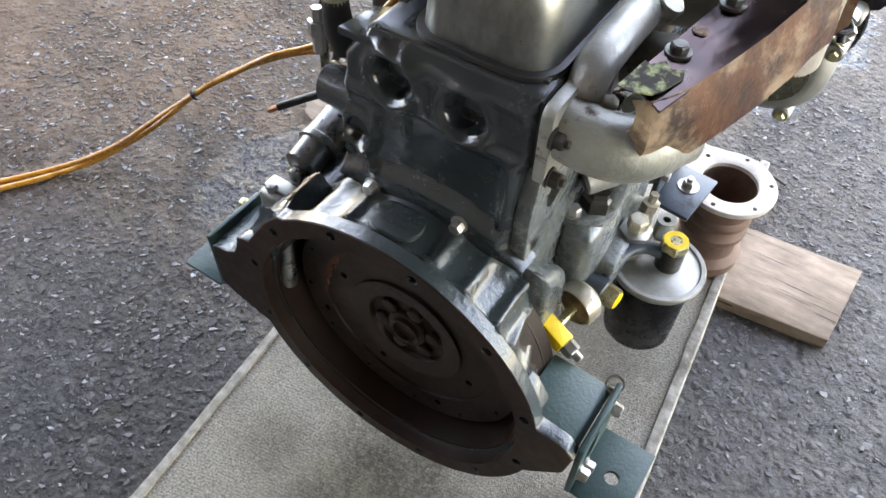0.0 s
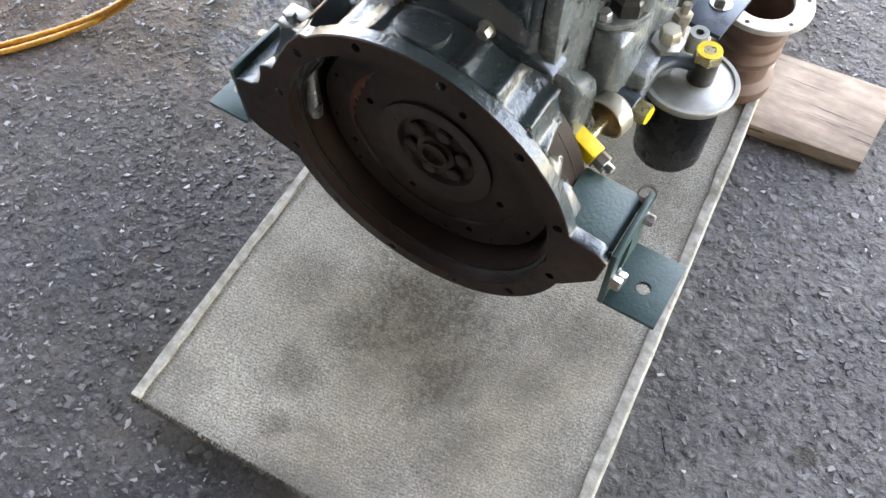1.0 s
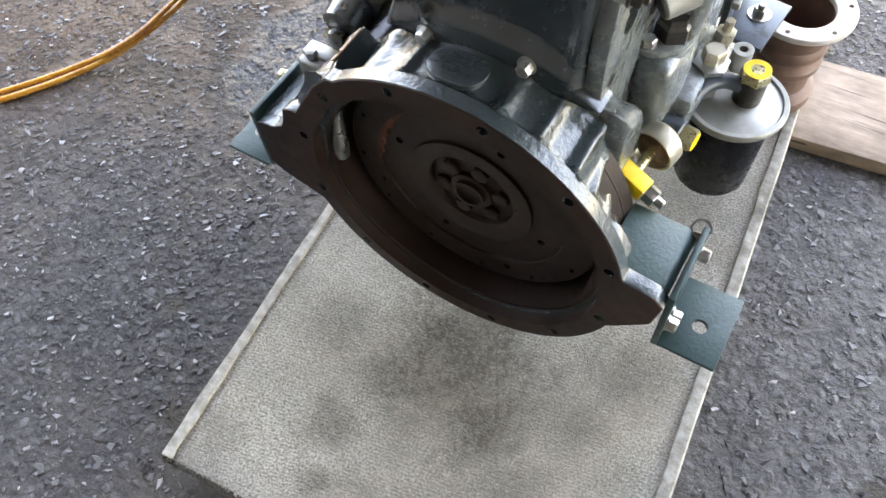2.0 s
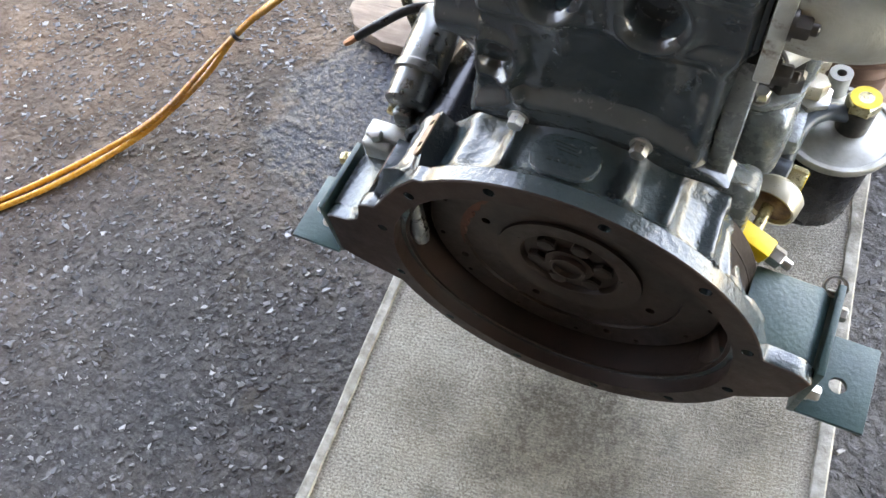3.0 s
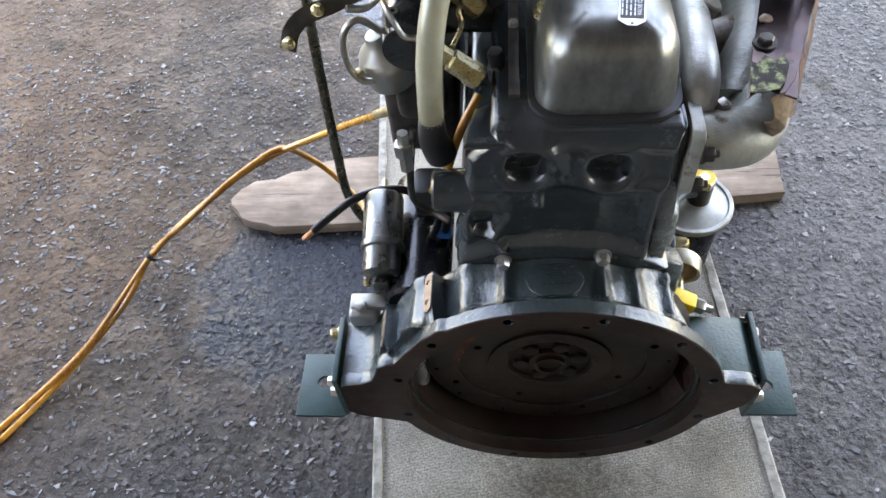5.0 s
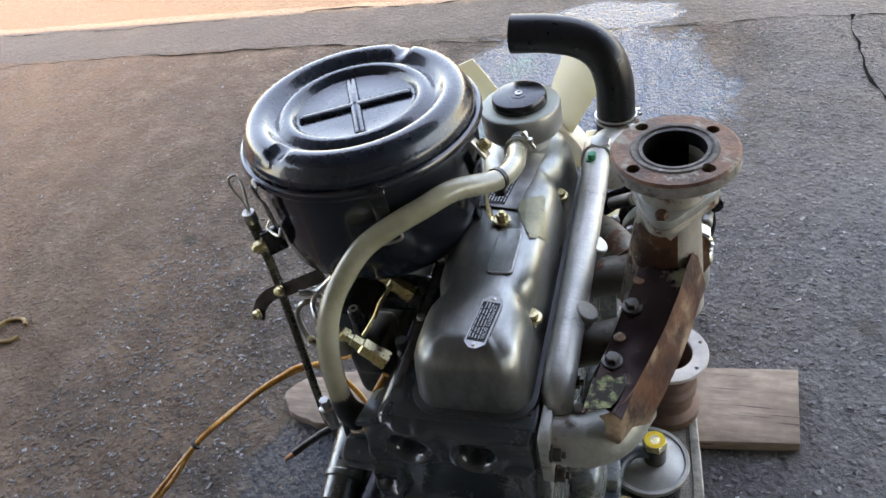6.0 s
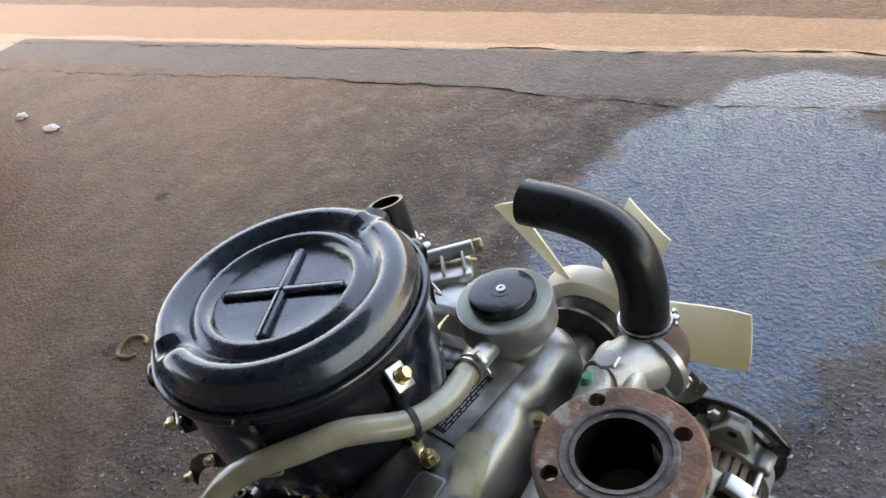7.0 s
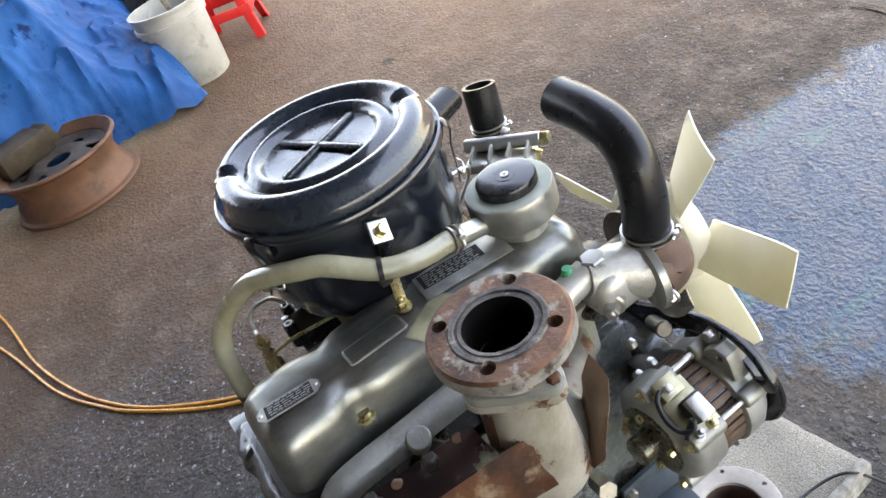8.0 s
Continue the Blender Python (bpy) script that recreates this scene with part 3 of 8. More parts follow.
def prism(bm, outline, lo, hi, axis="y", bev=0.0):
    """Extrude a 2D outline (counter-clockwise) along an axis: x -> (y, z), y -> (x, z), z -> (x, y)."""
    def put(p, h):
        return {"x": (h, p[0], p[1]), "y": (p[0], h, p[1]), "z": (p[0], p[1], h)}[axis]
    a = [bm.verts.new(put(p, lo)) for p in outline]
    b = [bm.verts.new(put(p, hi)) for p in outline]
    fs = [bm.faces.new(a), bm.faces.new(b[::-1])]
    n = len(a)
    for i in range(n):
        fs.append(bm.faces.new((a[i], b[i], b[(i + 1) % n], a[(i + 1) % n])))
    bmesh.ops.recalc_face_normals(bm, faces=fs)
    if bev:
        es = list(set(fs[0].edges) | set(fs[1].edges))
        bmesh.ops.bevel(bm, geom=es, offset=bev, segments=2, affect="EDGES", profile=0.5)
    return bm


def rounded(cx, cy, w, h, r, n=5):
    pts = []
    for sx, sy, a0 in ((1, -1, -90), (1, 1, 0), (-1, 1, 90), (-1, -1, 180)):
        for k in range(n + 1):
            a = radians(a0 + 90 * k / n)
            pts.append((cx + sx * (w / 2 - r) + r * math.cos(a), cy + sy * (h / 2 - r) + r * math.sin(a)))
    return pts


def ribbon(bm, pts, up, w, th, per=6):
    """A flat strip through points, w wide along up, th thick."""
    path = smooth_path(pts, per)
    n = len(path)
    loops = []
    for i, p in enumerate(path):
        t = (path[min(i + 1, n - 1)] - path[max(i - 1, 0)]).normalized()
        a = Vector(up) - t * Vector(up).dot(t)
        a.normalize()
        c = t.cross(a)
        loops.append([p + a * w / 2 + c * th / 2, p - a * w / 2 + c * th / 2, p - a * w / 2 - c * th / 2, p + a * w / 2 - c * th / 2])
    rings(bm, loops)
    return bm


INV = {}


def mesh_of(name, bm, mats, angle=38):
    bmesh.ops.recalc_face_normals(bm, faces=bm.faces[:])
    me = bpy.data.meshes.new(name)
    bm.to_mesh(me)
    bm.free()
    for mt in (mats if isinstance(mats, (list, tuple)) else [mats]):
        me.materials.append(mt)
    me.shade_smooth()
    me.set_sharp_from_angle(angle=radians(angle))
    return me


def cut(me, cutter):
    """Drill a mesh with another bmesh (holes and slots)."""
    a = new("drill_base", me)
    cm = bpy.data.meshes.new("drill")
    bmesh.ops.recalc_face_normals(cutter, faces=cutter.faces[:])
    cutter.to_mesh(cm)
    cutter.free()
    b = new("drill", cm)
    md = a.modifiers.new("b", "BOOLEAN")
    md.operation, md.object, md.solver = "DIFFERENCE", b, "EXACT"
    dg = bpy.context.evaluated_depsgraph_get()
    dg.update()
    res = bpy.data.meshes.new_from_object(a.evaluated_get(dg))
    bpy.data.objects.remove(a)
    bpy.data.objects.remove(b)
    bpy.data.meshes.remove(cm)
    res.shade_smooth()
    res.set_sharp_from_angle(angle=radians(38))
    return res


def part(name, bm, mats, parent, label="", m=None, drill=None):
    """Link a bmesh (or a mesh) as one mesh object under a thing or a part."""
    me = bm if isinstance(bm, bpy.types.Mesh) else mesh_of(name, bm, mats)
    if drill:
        me = cut(me, drill)
    ob = new(name, me)
    if parent is not None:
        ob.parent = parent
        ob.matrix_parent_inverse = INV.get(parent, Matrix.Identity(4))
    if m is not None:
        ob.matrix_basis = m
    return tagged(ob, label)


def thing(name, at, label, category, group="", kind=""):
    ob = new(name)
    ob.empty_display_size = 0.05
    ob.location = at
    INV[ob] = Matrix.Translation(-Vector(at))
    return tagged(ob, label, category, group, kind)


def B():
    return bmesh.new()


BOLTS = {}


def bolt(parent, p, d, size=0.014, head=0.008, washer=0.0, mat=None, name="bolt", stud=0.0, label=""):
    """A hexagon bolt head at p that points along d; size is the width over the flats."""
    mat = mat or STEEL
    key = (size, head, washer, mat.name, stud)
    if key not in BOLTS:
        bm = B()
        z = 0.0
        if washer:
            lathe(bm, (0, 0, 0), (0, 0, 1), [(washer, -0.001), (washer, 0.0018)], 20)
            z = 0.0018
        r = size / math.sqrt(3)
        lathe(bm, (0, 0, z), (0, 0, 1), [(r, 0), (r, head * 0.86), (r * 0.87, head)], 6)
        if stud:
            lathe(bm, (0, 0, z), (0, 0, 1), [(size * 0.3, 0), (size * 0.3, head + stud - 0.001), (size * 0.24, head + stud)], 12)
        else:
            lathe(bm, (0, 0, z), (0, 0, 1), [(r * 0.80, head * 0.9), (r * 0.78, head + 0.0005), (r * 0.4, head + 0.0009)], 16)
        BOLTS[key] = mesh_of(name, bm, mat)
    q = Vector(d).to_track_quat("Z", "Y").to_matrix().to_4x4()
    return part(name, BOLTS[key], None, parent, label, Matrix.Translation(p) @ q @ pose(0, 0, 0, 0, 0, (p[0] * 977 + p[1] * 553) % 60))


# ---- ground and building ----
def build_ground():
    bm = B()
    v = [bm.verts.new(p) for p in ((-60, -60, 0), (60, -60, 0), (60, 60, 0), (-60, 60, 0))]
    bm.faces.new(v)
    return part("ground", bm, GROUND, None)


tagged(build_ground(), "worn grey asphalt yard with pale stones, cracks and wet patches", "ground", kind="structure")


def build_cracks():
    """Ragged open cracks across the yard, as shallow dark gaps."""
    rnd = random.Random(5)
    lines = [((-6, 2.12), (-2.06, 2.29), 0.006), ((-2.06, 2.29), (-0.74, 2.26), 0.012), ((-0.74, 2.26), (3.5, 2.33), 0.008),
             ((-6, 2.55), (-1.45, 2.63), 0.008), ((-1.45, 2.63), (4.0, 2.74), 0.012), ((0.762, 2.30), (0.80, 1.2), 0.012), ((0.370, 0.032), (0.394, 0.008), 0.0022), ((0.378, -0.003), (0.398, -0.035), 0.0024)]
    for (x0, y0), (x1, y1), w in lines:
        bm = B()
        L = math.hypot(x1 - x0, y1 - y0)
        n = max(8, int(L / 0.05))
        nx, ny = -(y1 - y0) / L, (x1 - x0) / L
        top, off = [], 0.0
        for i in range(n + 1):
            t = i / n
            off = off * 0.8 + rnd.uniform(-0.013, 0.013) * min(1.0, L)
            wi = w * (0.62 * rnd.random() ** 1.6 + 0.04)
            cx, cy = x0 + (x1 - x0) * t + nx * off, y0 + (y1 - y0) * t + ny * off
            top.append((bm.verts.new((cx + nx * wi, cy + ny * wi, 0.003)), bm.verts.new((cx - nx * wi, cy - ny * wi, 0.003))))
        for a, b in zip(top, top[1:]):
            bm.faces.new((a[0], a[1], b[1], b[0]))
        tagged(part("crack", bm, DEEPBLACK, None), "dark ragged crack filled with dirt across the asphalt", "ground crack", kind="structure")


build_cracks()


def build_chips():
    """Flat pale stones that stand a little out of the worn asphalt."""
    rnd = np.random.RandomState(3)
    verts, faces = [], []

    def scatter(n, x0, x1, y0, y1, smin, smax):
        for _ in range(n):
            x, y = rnd.uniform(x0, x1), rnd.uniform(y0, y1)
            if -0.30 - 0.083 * y < x < 0.35 - 0.083 * y and -0.36 < y < 0.86:
                continue
            s = smin + (smax - smin) * rnd.beta(1.0, 3.8)
            if ((x + 0.13) / 0.52) ** 2 + ((y - 1.7) / 0.82) ** 2 < 1:
                s *= 0.55
            if ((x + 0.44) / 0.20) ** 2 + ((y - 0.36) / 0.25) ** 2 < 1:
                s *= 0.5
            k = rnd.randint(5, 8)
            a0 = rnd.uniform(0, 6.28)
            asp = rnd.uniform(0.3, 0.75)
            yaw = rnd.normal(0.5, 0.7)
            tx, ty = rnd.normal(0, 0.16, 2)
            ca, sa = math.cos(yaw), math.sin(yaw)
            base = len(verts)
            top = []
            for lvl, (f, h) in enumerate(((1.0, -0.001), (0.74, 0.0008 + s * 0.10))):
                for i in range(k):
                    a = a0 + 2 * math.pi * i / k
                    rr = s * f * (0.7 + 0.3 * math.sin(i * 2.4 + a0 * 3))
                    px, py = rr * math.cos(a), rr * math.sin(a) * asp
                    qx, qy = px * ca - py * sa, px * sa + py * ca
                    verts.append((x + qx, y + qy, h + (tx * qx + ty * qy if lvl else 0)))
            for i in range(k):
                j = (i + 1) % k
                faces.append((base + i, base + j, base + k + j, base + k + i))
            faces.append(tuple(base + k + i for i in range(k)))
    scatter(17000, -1.25, 0.0, -0.75, 1.0, 0.0018, 0.016)
    scatter(12000, 0.2, 1.15, -0.75, 1.2, 0.0018, 0.015)
    scatter(9000, -1.3, 1.3, 0.7, 2.3, 0.002, 0.013)
    scatter(5200, -3.6, -1.2, -0.6, 2.25, 0.003, 0.012)
    scatter(3000, -1.3, 1.3, 1.0, 2.25, 0.003, 0.015)
    me = bpy.data.meshes.new("stone_chips")
    me.from_pydata(verts, [], faces)
    m = bpy.data.materials.new("pale_stone")
    nt, bsdf = nodes_of(m)
    geo = nt.nodes.new("ShaderNodeNewGeometry")
    col = ramp(nt, geo.outputs["Random Per Island"], [(0.0, (0.027, 0.0255, 0.0255)), (0.40, (0.064, 0.061, 0.059)), (0.72, (0.135, 0.129, 0.123)), (0.92, (0.23, 0.222, 0.21)), (1.0, (0.34, 0.328, 0.31))])
    tcx = nt.nodes.new("ShaderNodeTexCoord").outputs["Object"]
    nt.links.new(mixc(nt, math_node(nt, "MULTIPLY", noise_tex(nt, tcx, 120.0), 0.5), col, (0.06, 0.058, 0.058)), bsdf.inputs["Base Color"])
    bsdf.inputs["Roughness"].default_value = 0.42
    bump(nt, bsdf, noise_tex(nt, tcx, 300.0), 0.4, 0.001)
    me.materials.append(m)
    ob = new("stone_chips", me)
    tagged(ob, "small pale stone chips bedded in the worn asphalt", "stones", kind="stuff")


build_chips()


def build_shelter():
    bm = B()
    box(bm, (2.0, ROOF_EDGE - 6.0, ROOF_Z + 0.06), (15.0, 12.0, 0.12))
    tagged(part("ceiling", bm, ROOFSHEET, None), "grey sheet roof over the open workshop yard", "roof", kind="structure")
    # assumed wall behind the camera, never in view; it blocks light from the south
    bm = B()
    box(bm, (1.0, -6.0, ROOF_Z / 2), (26.0, 0.2, ROOF_Z))
    tagged(part("wall_south", bm, WALLPLASTER, None), "unseen plain grey plastered wall, added to keep light out from behind the camera", "wall", kind="structure")


build_shelter()

# ---- the board under the engine and the planks ----
BOARD_TURN = 4.8


def build_board():
    at = (0.016, 0.255, 0.0)
    th = thing("carpeted_board", at, "board covered with stained grey-beige ribbed carpet under the engine", "board")
    M = Matrix.Translation(at) @ turned(0, 0, BOARD_TURN)
    w, l = 0.581, 1.165
    bm = B()
    box(bm, (0, 0, 0.034), (w - 0.016, l - 0.016, 0.016), 0.002)
    bmesh.ops.transform(bm, matrix=M, verts=bm.verts[:])
    part("plywood_panel", bm, WOOD, th)
    bm = B()
    box(bm, (0, -0.42, 0.0135), (w - 0.09, 0.12, 0.027), 0.002)
    bmesh.ops.transform(bm, matrix=M, verts=bm.verts[:])
    part("batten", bm, WOOD, th)
    # carpet: a thin layer with a folded, slightly uneven edge
    bm = B()
    nx, ny = 46, 92
    grid = []
    for j in range(ny + 1):
        row = []
        for i in range(nx + 1):
            x, y = (i / nx - 0.5) * w, (j / ny - 0.5) * l
            ex = 0.0025 * noise.noise(Vector((0.3, y * 14, 2.0))) + 0.0012 * noise.noise(Vector((0.3, y * 70, 2.0)))
            ey = 0.004 * noise.noise(Vector((x * 13, 4.0, 0.6))) + 0.002 * noise.noise(Vector((x * 80, 4.0, 0.6)))
            fx = abs(x) / (w / 2)
            fy = abs(y) / (l / 2)
            z = 0.0455 + 0.0016 * noise.noise(Vector((x * 7, y * 7, 0))) + 0.0006 * noise.noise(Vector((x * 60, y * 60, 3)))
            if max(fx, fy) > 0.9999:
                z -= 0.004
            row.append(bm.verts.new((x + ex * fx ** 8 * (1 if x > 0 else -1), y + ey * fy ** 8 * (1 if y > 0 else -1), z)))
        grid.append(row)
    for j in range(ny):
        for i in range(nx):
            bm.faces.new((grid[j][i], grid[j][i + 1], grid[j + 1][i + 1], grid[j + 1][i]))
    # skirt folded down at the two long sides and the ends
    rim = [grid[0][i] for i in range(nx + 1)] + [grid[j][nx] for j in range(1, ny + 1)] + [grid[ny][i] for i in range(nx - 1, -1, -1)] + [grid[j][0] for j in range(ny - 1, 0, -1)]
    low = [bm.verts.new((v.co.x * 1.001, v.co.y * 1.0005, 0.0275 + 0.003 * noise.noise(v.co * 30))) for v in rim]
    n = len(rim)
    for i in range(n):
        bm.faces.new((rim[i], rim[(i + 1) % n], low[(i + 1) % n], low[i]))
    bmesh.ops.transform(bm, matrix=M, verts=bm.verts[:])
    part("carpet", bm, CARPET, th, "stained ribbed carpet, folded over the edges")
    # pale folded hems along the two long sides
    for sx, wd, low in ((-1, 0.013, 0.022), (1, 0.016, 0.004)):
        bm = B()
        prev = None
        for j in range(121):
            y = (j / 120 - 0.5) * (l - 0.004)
            jit = 0.0022 * noise.noise(Vector((sx * 2.0, y * 22, 1.0))) + 0.0010 * noise.noise(Vector((sx * 2.0, y * 90, 4.0)))
            xo = sx * (w / 2 + 0.0022) + 0.0018 * noise.noise(Vector((5.0, y * 9, sx)))
            xi = sx * (w / 2 - wd) + jit
            xm = (xo * 0.35 + xi * 0.65)
            zt = 0.0495 + 0.0009 * noise.noise(Vector((1.0, y * 40, 2.0)))
            cur = [bm.verts.new(p) for p in ((xo + sx * (0.030 - low) * 0.12, y, low + 0.002), (xo, y, zt - 0.003), (xo - sx * 0.0025, y, zt), (xm, y, zt + 0.0006), (xi + sx * 0.0015, y, zt - 0.0002), (xi, y, 0.0440))]
            if prev:
                for a in range(5):
                    bm.faces.new((prev[a], prev[a + 1], cur[a + 1], cur[a]))
            prev = cur
        bmesh.ops.transform(bm, matrix=M, verts=bm.verts[:])
        part("hem", bm, HEM, th, "pale folded hem of the carpet")
    # dark frayed front edge
    bm = B()
    rnd = random.Random(8)
    for i in range(150):
        x = (i / 149 - 0.5) * w + rnd.uniform(-0.002, 0.002)
        y = -l / 2 - 0.0005
        h = rnd.uniform(0.006, 0.016)
        tube(bm, [(x, y + 0.002, 0.046 - rnd.uniform(0, 0.003)), (x + rnd.uniform(-0.003, 0.003), y - rnd.uniform(0.001, 0.004), 0.040), (x + rnd.uniform(-0.006, 0.006), y - rnd.uniform(0.0, 0.004), 0.040 - h)], 0.0012, 5, 2)
    bmesh.ops.transform(bm, matrix=M, verts=bm.verts[:])
    tagged(part("fringe", bm, FRAY, th, "dark frayed carpet threads along the front"), "dark frayed carpet threads along the front", kind="stuff")


def build_plank(name, outline, z0, z1, label):
    th = thing(name, (outline[0][0], outline[0][1], z0), label, "wood plank")
    bm = B()
    prism(bm, outline, z0, z1, "z", 0.003)
    part("board", bm, WOOD, th)


build_board()
build_plank("wooden_plank", [(-0.600, 0.538), (-0.597, 0.522), (-0.582, 0.508), (-0.570, 0.489), (-0.545, 0.478), (-0.52, 0.474), (-0.50, 0.466), (-0.3, 0.475), (-0.1, 0.49), (0.1, 0.506), (0.30, 0.523), (0.464, 0.539), (0.474, 0.715), (0.30, 0.702), (0.0, 0.676), (-0.3, 0.650), (-0.40, 0.641), (-0.435, 0.632), (-0.46, 0.612), (-0.49, 0.607), (-0.52, 0.589), (-0.56, 0.585), (-0.585, 0.562)], 0.0, 0.0262,
            "weathered flat plank with a broken end, lying under the carpeted board")

# ---- the engine ----
AX = 0.273
engine = thing("diesel_engine", (0.02, 0.33, 0.047), "grey-green four-cylinder diesel engine standing on a carpeted board", "engine")


def radial(th, r, y):
    return (r * math.cos(th), y, AX + r * math.sin(th))


def ray_poly(th, poly):
    """How far a ray from the crank axis goes to leave a polygon given around it."""
    c, s = math.cos(th), math.sin(th)
    best = 0.0
    for (x0, z0), (x1, z1) in zip(poly, poly[1:] + poly[:1]):
        dx, dz = x1 - x0, z1 - z0
        det = -c * dz + s * dx
        if abs(det) < 1e-9:
            continue
        t = (-x0 * dz + z0 * dx) / det
        k = (c * z0 - s * x0) / det
        if t > 0 and -1e-6 <= k <= 1 + 1e-6:
            best = max(best, t)
    return best


EARS = [(0.20, 0.046), (0.231, 0.041), (0.242, 0.030), (0.236, -0.010), (0.20, -0.052), (0.10, -0.1), (-0.10, -0.1), (-0.191, -0.076), (-0.245, -0.058), (-0.262, -0.046),
        (-0.259, 0.030), (-0.235, 0.033), (-0.218, 0.043), (-0.212, 0.056), (-0.207, 0.077), (-0.196, 0.083), (-0.187, 0.083), (-0.150, 0.140), (-0.128, 0.163), (0, 0.17)]


def build_bell():
    N = 360
    bm = B()
    prof_y = [(0.0, -0.0015), (0.0015, 0.0), (0.0165, 0.0), (0.018, -0.0015)]
    loops = []
    for y, d in prof_y:
        loops.append([radial(2 * math.pi * i / N, max(0.2025, ray_poly(2 * math.pi * i / N, EARS)) + d, y) for i in range(N)])
    for r, y in ((0.168, 0.018), (0.1775, 0.0165), (0.1775, 0.0)):
        loops.append([radial(2 * math.pi * i / N, r, y) for i in range(N)])
    rings(bm, loops, cyclic=True)
    bm.normal_update()
    me = mesh_of("flange", bm, [PAINT, RUSTFACE])
    for p in me.polygons:
        if p.center.y < 0.0012 or (math.hypot(p.center.x, p.center.z - AX) < 0.179):
            p.material_index = 1
    dr = B()
    for i in range(12):
        a = radians(76 - 30 * i)
        cyl(dr, radial(a, 0.1905, -0.01), radial(a, 0.1905, 0.03), 0.0056, seg=16)
    bell = part("bell_housing", me, None, engine, "grey-green painted bell housing with a rusty machined face", drill=dr)

    # shell behind the flange: cylinder with pockets and ribs, deeper on top
    bm = B()
    N2 = 600

    def shell_r(th, y):
        d = math.degrees(th) % 360
        r = 0.1855
        for c, w, h in ((91, 10, 0.005), (122, 4.5, 0.008), (107, 2.4, 0.007), (75, 2.4, 0.007), (62.5, 2.4, 0.007), (49, 2.2, 0.010), (39, 2.0, 0.008), (28, 2.6, 0.007), (18, 4, 0.005), (141, 3, 0.007)):
            k = ((d - c + 180) % 360 - 180) / w
            r += h * math.exp(-k * k) * (1.0 - 0.45 * max(0.0, min(1.0, (y - 0.03) / 0.06)))
        # full shoulder between the two machined lugs
        r += 0.0165 * max(0.0, min(1.0, (d - 134) / 2.5)) * max(0.0, min(1.0, (160 - d) / 2.5))
        if 190 < d < 350:
            r -= 0.012
        t = (y - 0.016) / 0.07
        k = max(0.0, min(1.0, (48 - d) / 14)) if d < 180 else max(0.0, min(1.0, (d - 330) / 14))
        r -= 0.026 * k * max(0.0, t)
        return r + 0.010 * max(0, 1 - t * 6) + (0.003 if t > 0.85 else 0)
    loops = []
    for y in (0.016, 0.020, 0.026, 0.034, 0.048, 0.062, 0.074, 0.078, 0.088):
        loops.append([radial(2 * math.pi * i / N2, shell_r(2 * math.pi * i / N2, y), y) for i in range(N2)])
    for r, y in ((0.176, 0.088), (0.1725, 0.07), (0.1725, 0.02), (0.172, 0.016)):
        loops.append([radial(2 * math.pi * i / N2, r, y) for i in range(N2)])
    me = mesh_of("shell", _skin(loops, True), [PAINT, RUSTFACE])
    for p in me.polygons:
        if math.hypot(p.center.x, p.center.z - AX) < 0.1745:
            p.material_index = 1
    part("shell", me, None, bell)
    # back plate of the cavity
    bm = B()
    lathe(bm, (0, 0.072, AX), (0, 1, 0), [(0.05, 0), (0.1735, 0), (0.1735, 0.006), (0.05, 0.006)], 64, True)
    part("back_plate", bm, RUSTFACE, bell)
    # oval badge on top
    bm = B()
    a = radians(91)
    M = Matrix.Translation(radial(a, 0.1905, 0.045)) @ turned(0, -(91 - 90), 0)
    prism(bm, rounded(0, 0, 0.060, 0.040, 0.0195, 6), 0, 0.0085, "z", 0.0022)
    bmesh.ops.transform(bm, matrix=M, verts=bm.verts[:])
    badge = part("badge", bm, PAINT, bell, "raised oval casting badge with worn lettering")
    bm = B()
    for k in range(5):
        box(bm, (-0.011 + k * 0.0062, -0.006, 0.0088), (0.0040, 0.0036, 0.0012))
    for k in range(3):
        box(bm, (0.001 - k * 0.002, 0.004 + k * 0.0035, 0.0088), (0.020, 0.0013, 0.0012), m=turned(0, 0, -8))
    bmesh.ops.transform(bm, matrix=M, verts=bm.verts[:])
    part("casting_mark", bm, SHADEPAINT, badge)
    # radial walls beside the starter opening, with bare machined edges
    for ang, r1, y0, y1 in ((133.0, 0.2085, 0.010, 0.083), (159.5, 0.2170, 0.010, 0.081)):
        R = Matrix.Translation((0, 0, AX)) @ Matrix.Rotation(-radians(ang), 4, "Y")
        bm = B()
        prism(bm, [(0.17, y0), (0.201, y0), (r1 - 0.002, y0 + 0.022), (r1, y0 + 0.03), (r1, y1), (0.17, y1)], -0.0065, 0.0065, "z", 0.0015)
        bmesh.ops.transform(bm, matrix=R, verts=bm.verts[:])
        lug = part("lug", bm, PAINT, bell)
        bm = B()
        prism(bm, rounded(0, 0, 0.0115, 0.050, 0.0056, 5), 0, 0.0015, "z")
        dr = B()
        for q in (-0.013, 0.013):
            cyl(dr, (0, q, -0.01), (0, q, 0.01), 0.0034, seg=12)
        T = R @ Matrix.Translation((r1 - 0.0003, y1 - 0.0265, 0)) @ turned(0, 90, 0)
        bmesh.ops.transform(bm, matrix=T, verts=bm.verts[:])
        bmesh.ops.transform(dr, matrix=T, verts=dr.verts[:])
        part("machined_edge", bm, material_cached("bare_edge"), lug, "bare rusty machined edge with two holes", drill=dr)
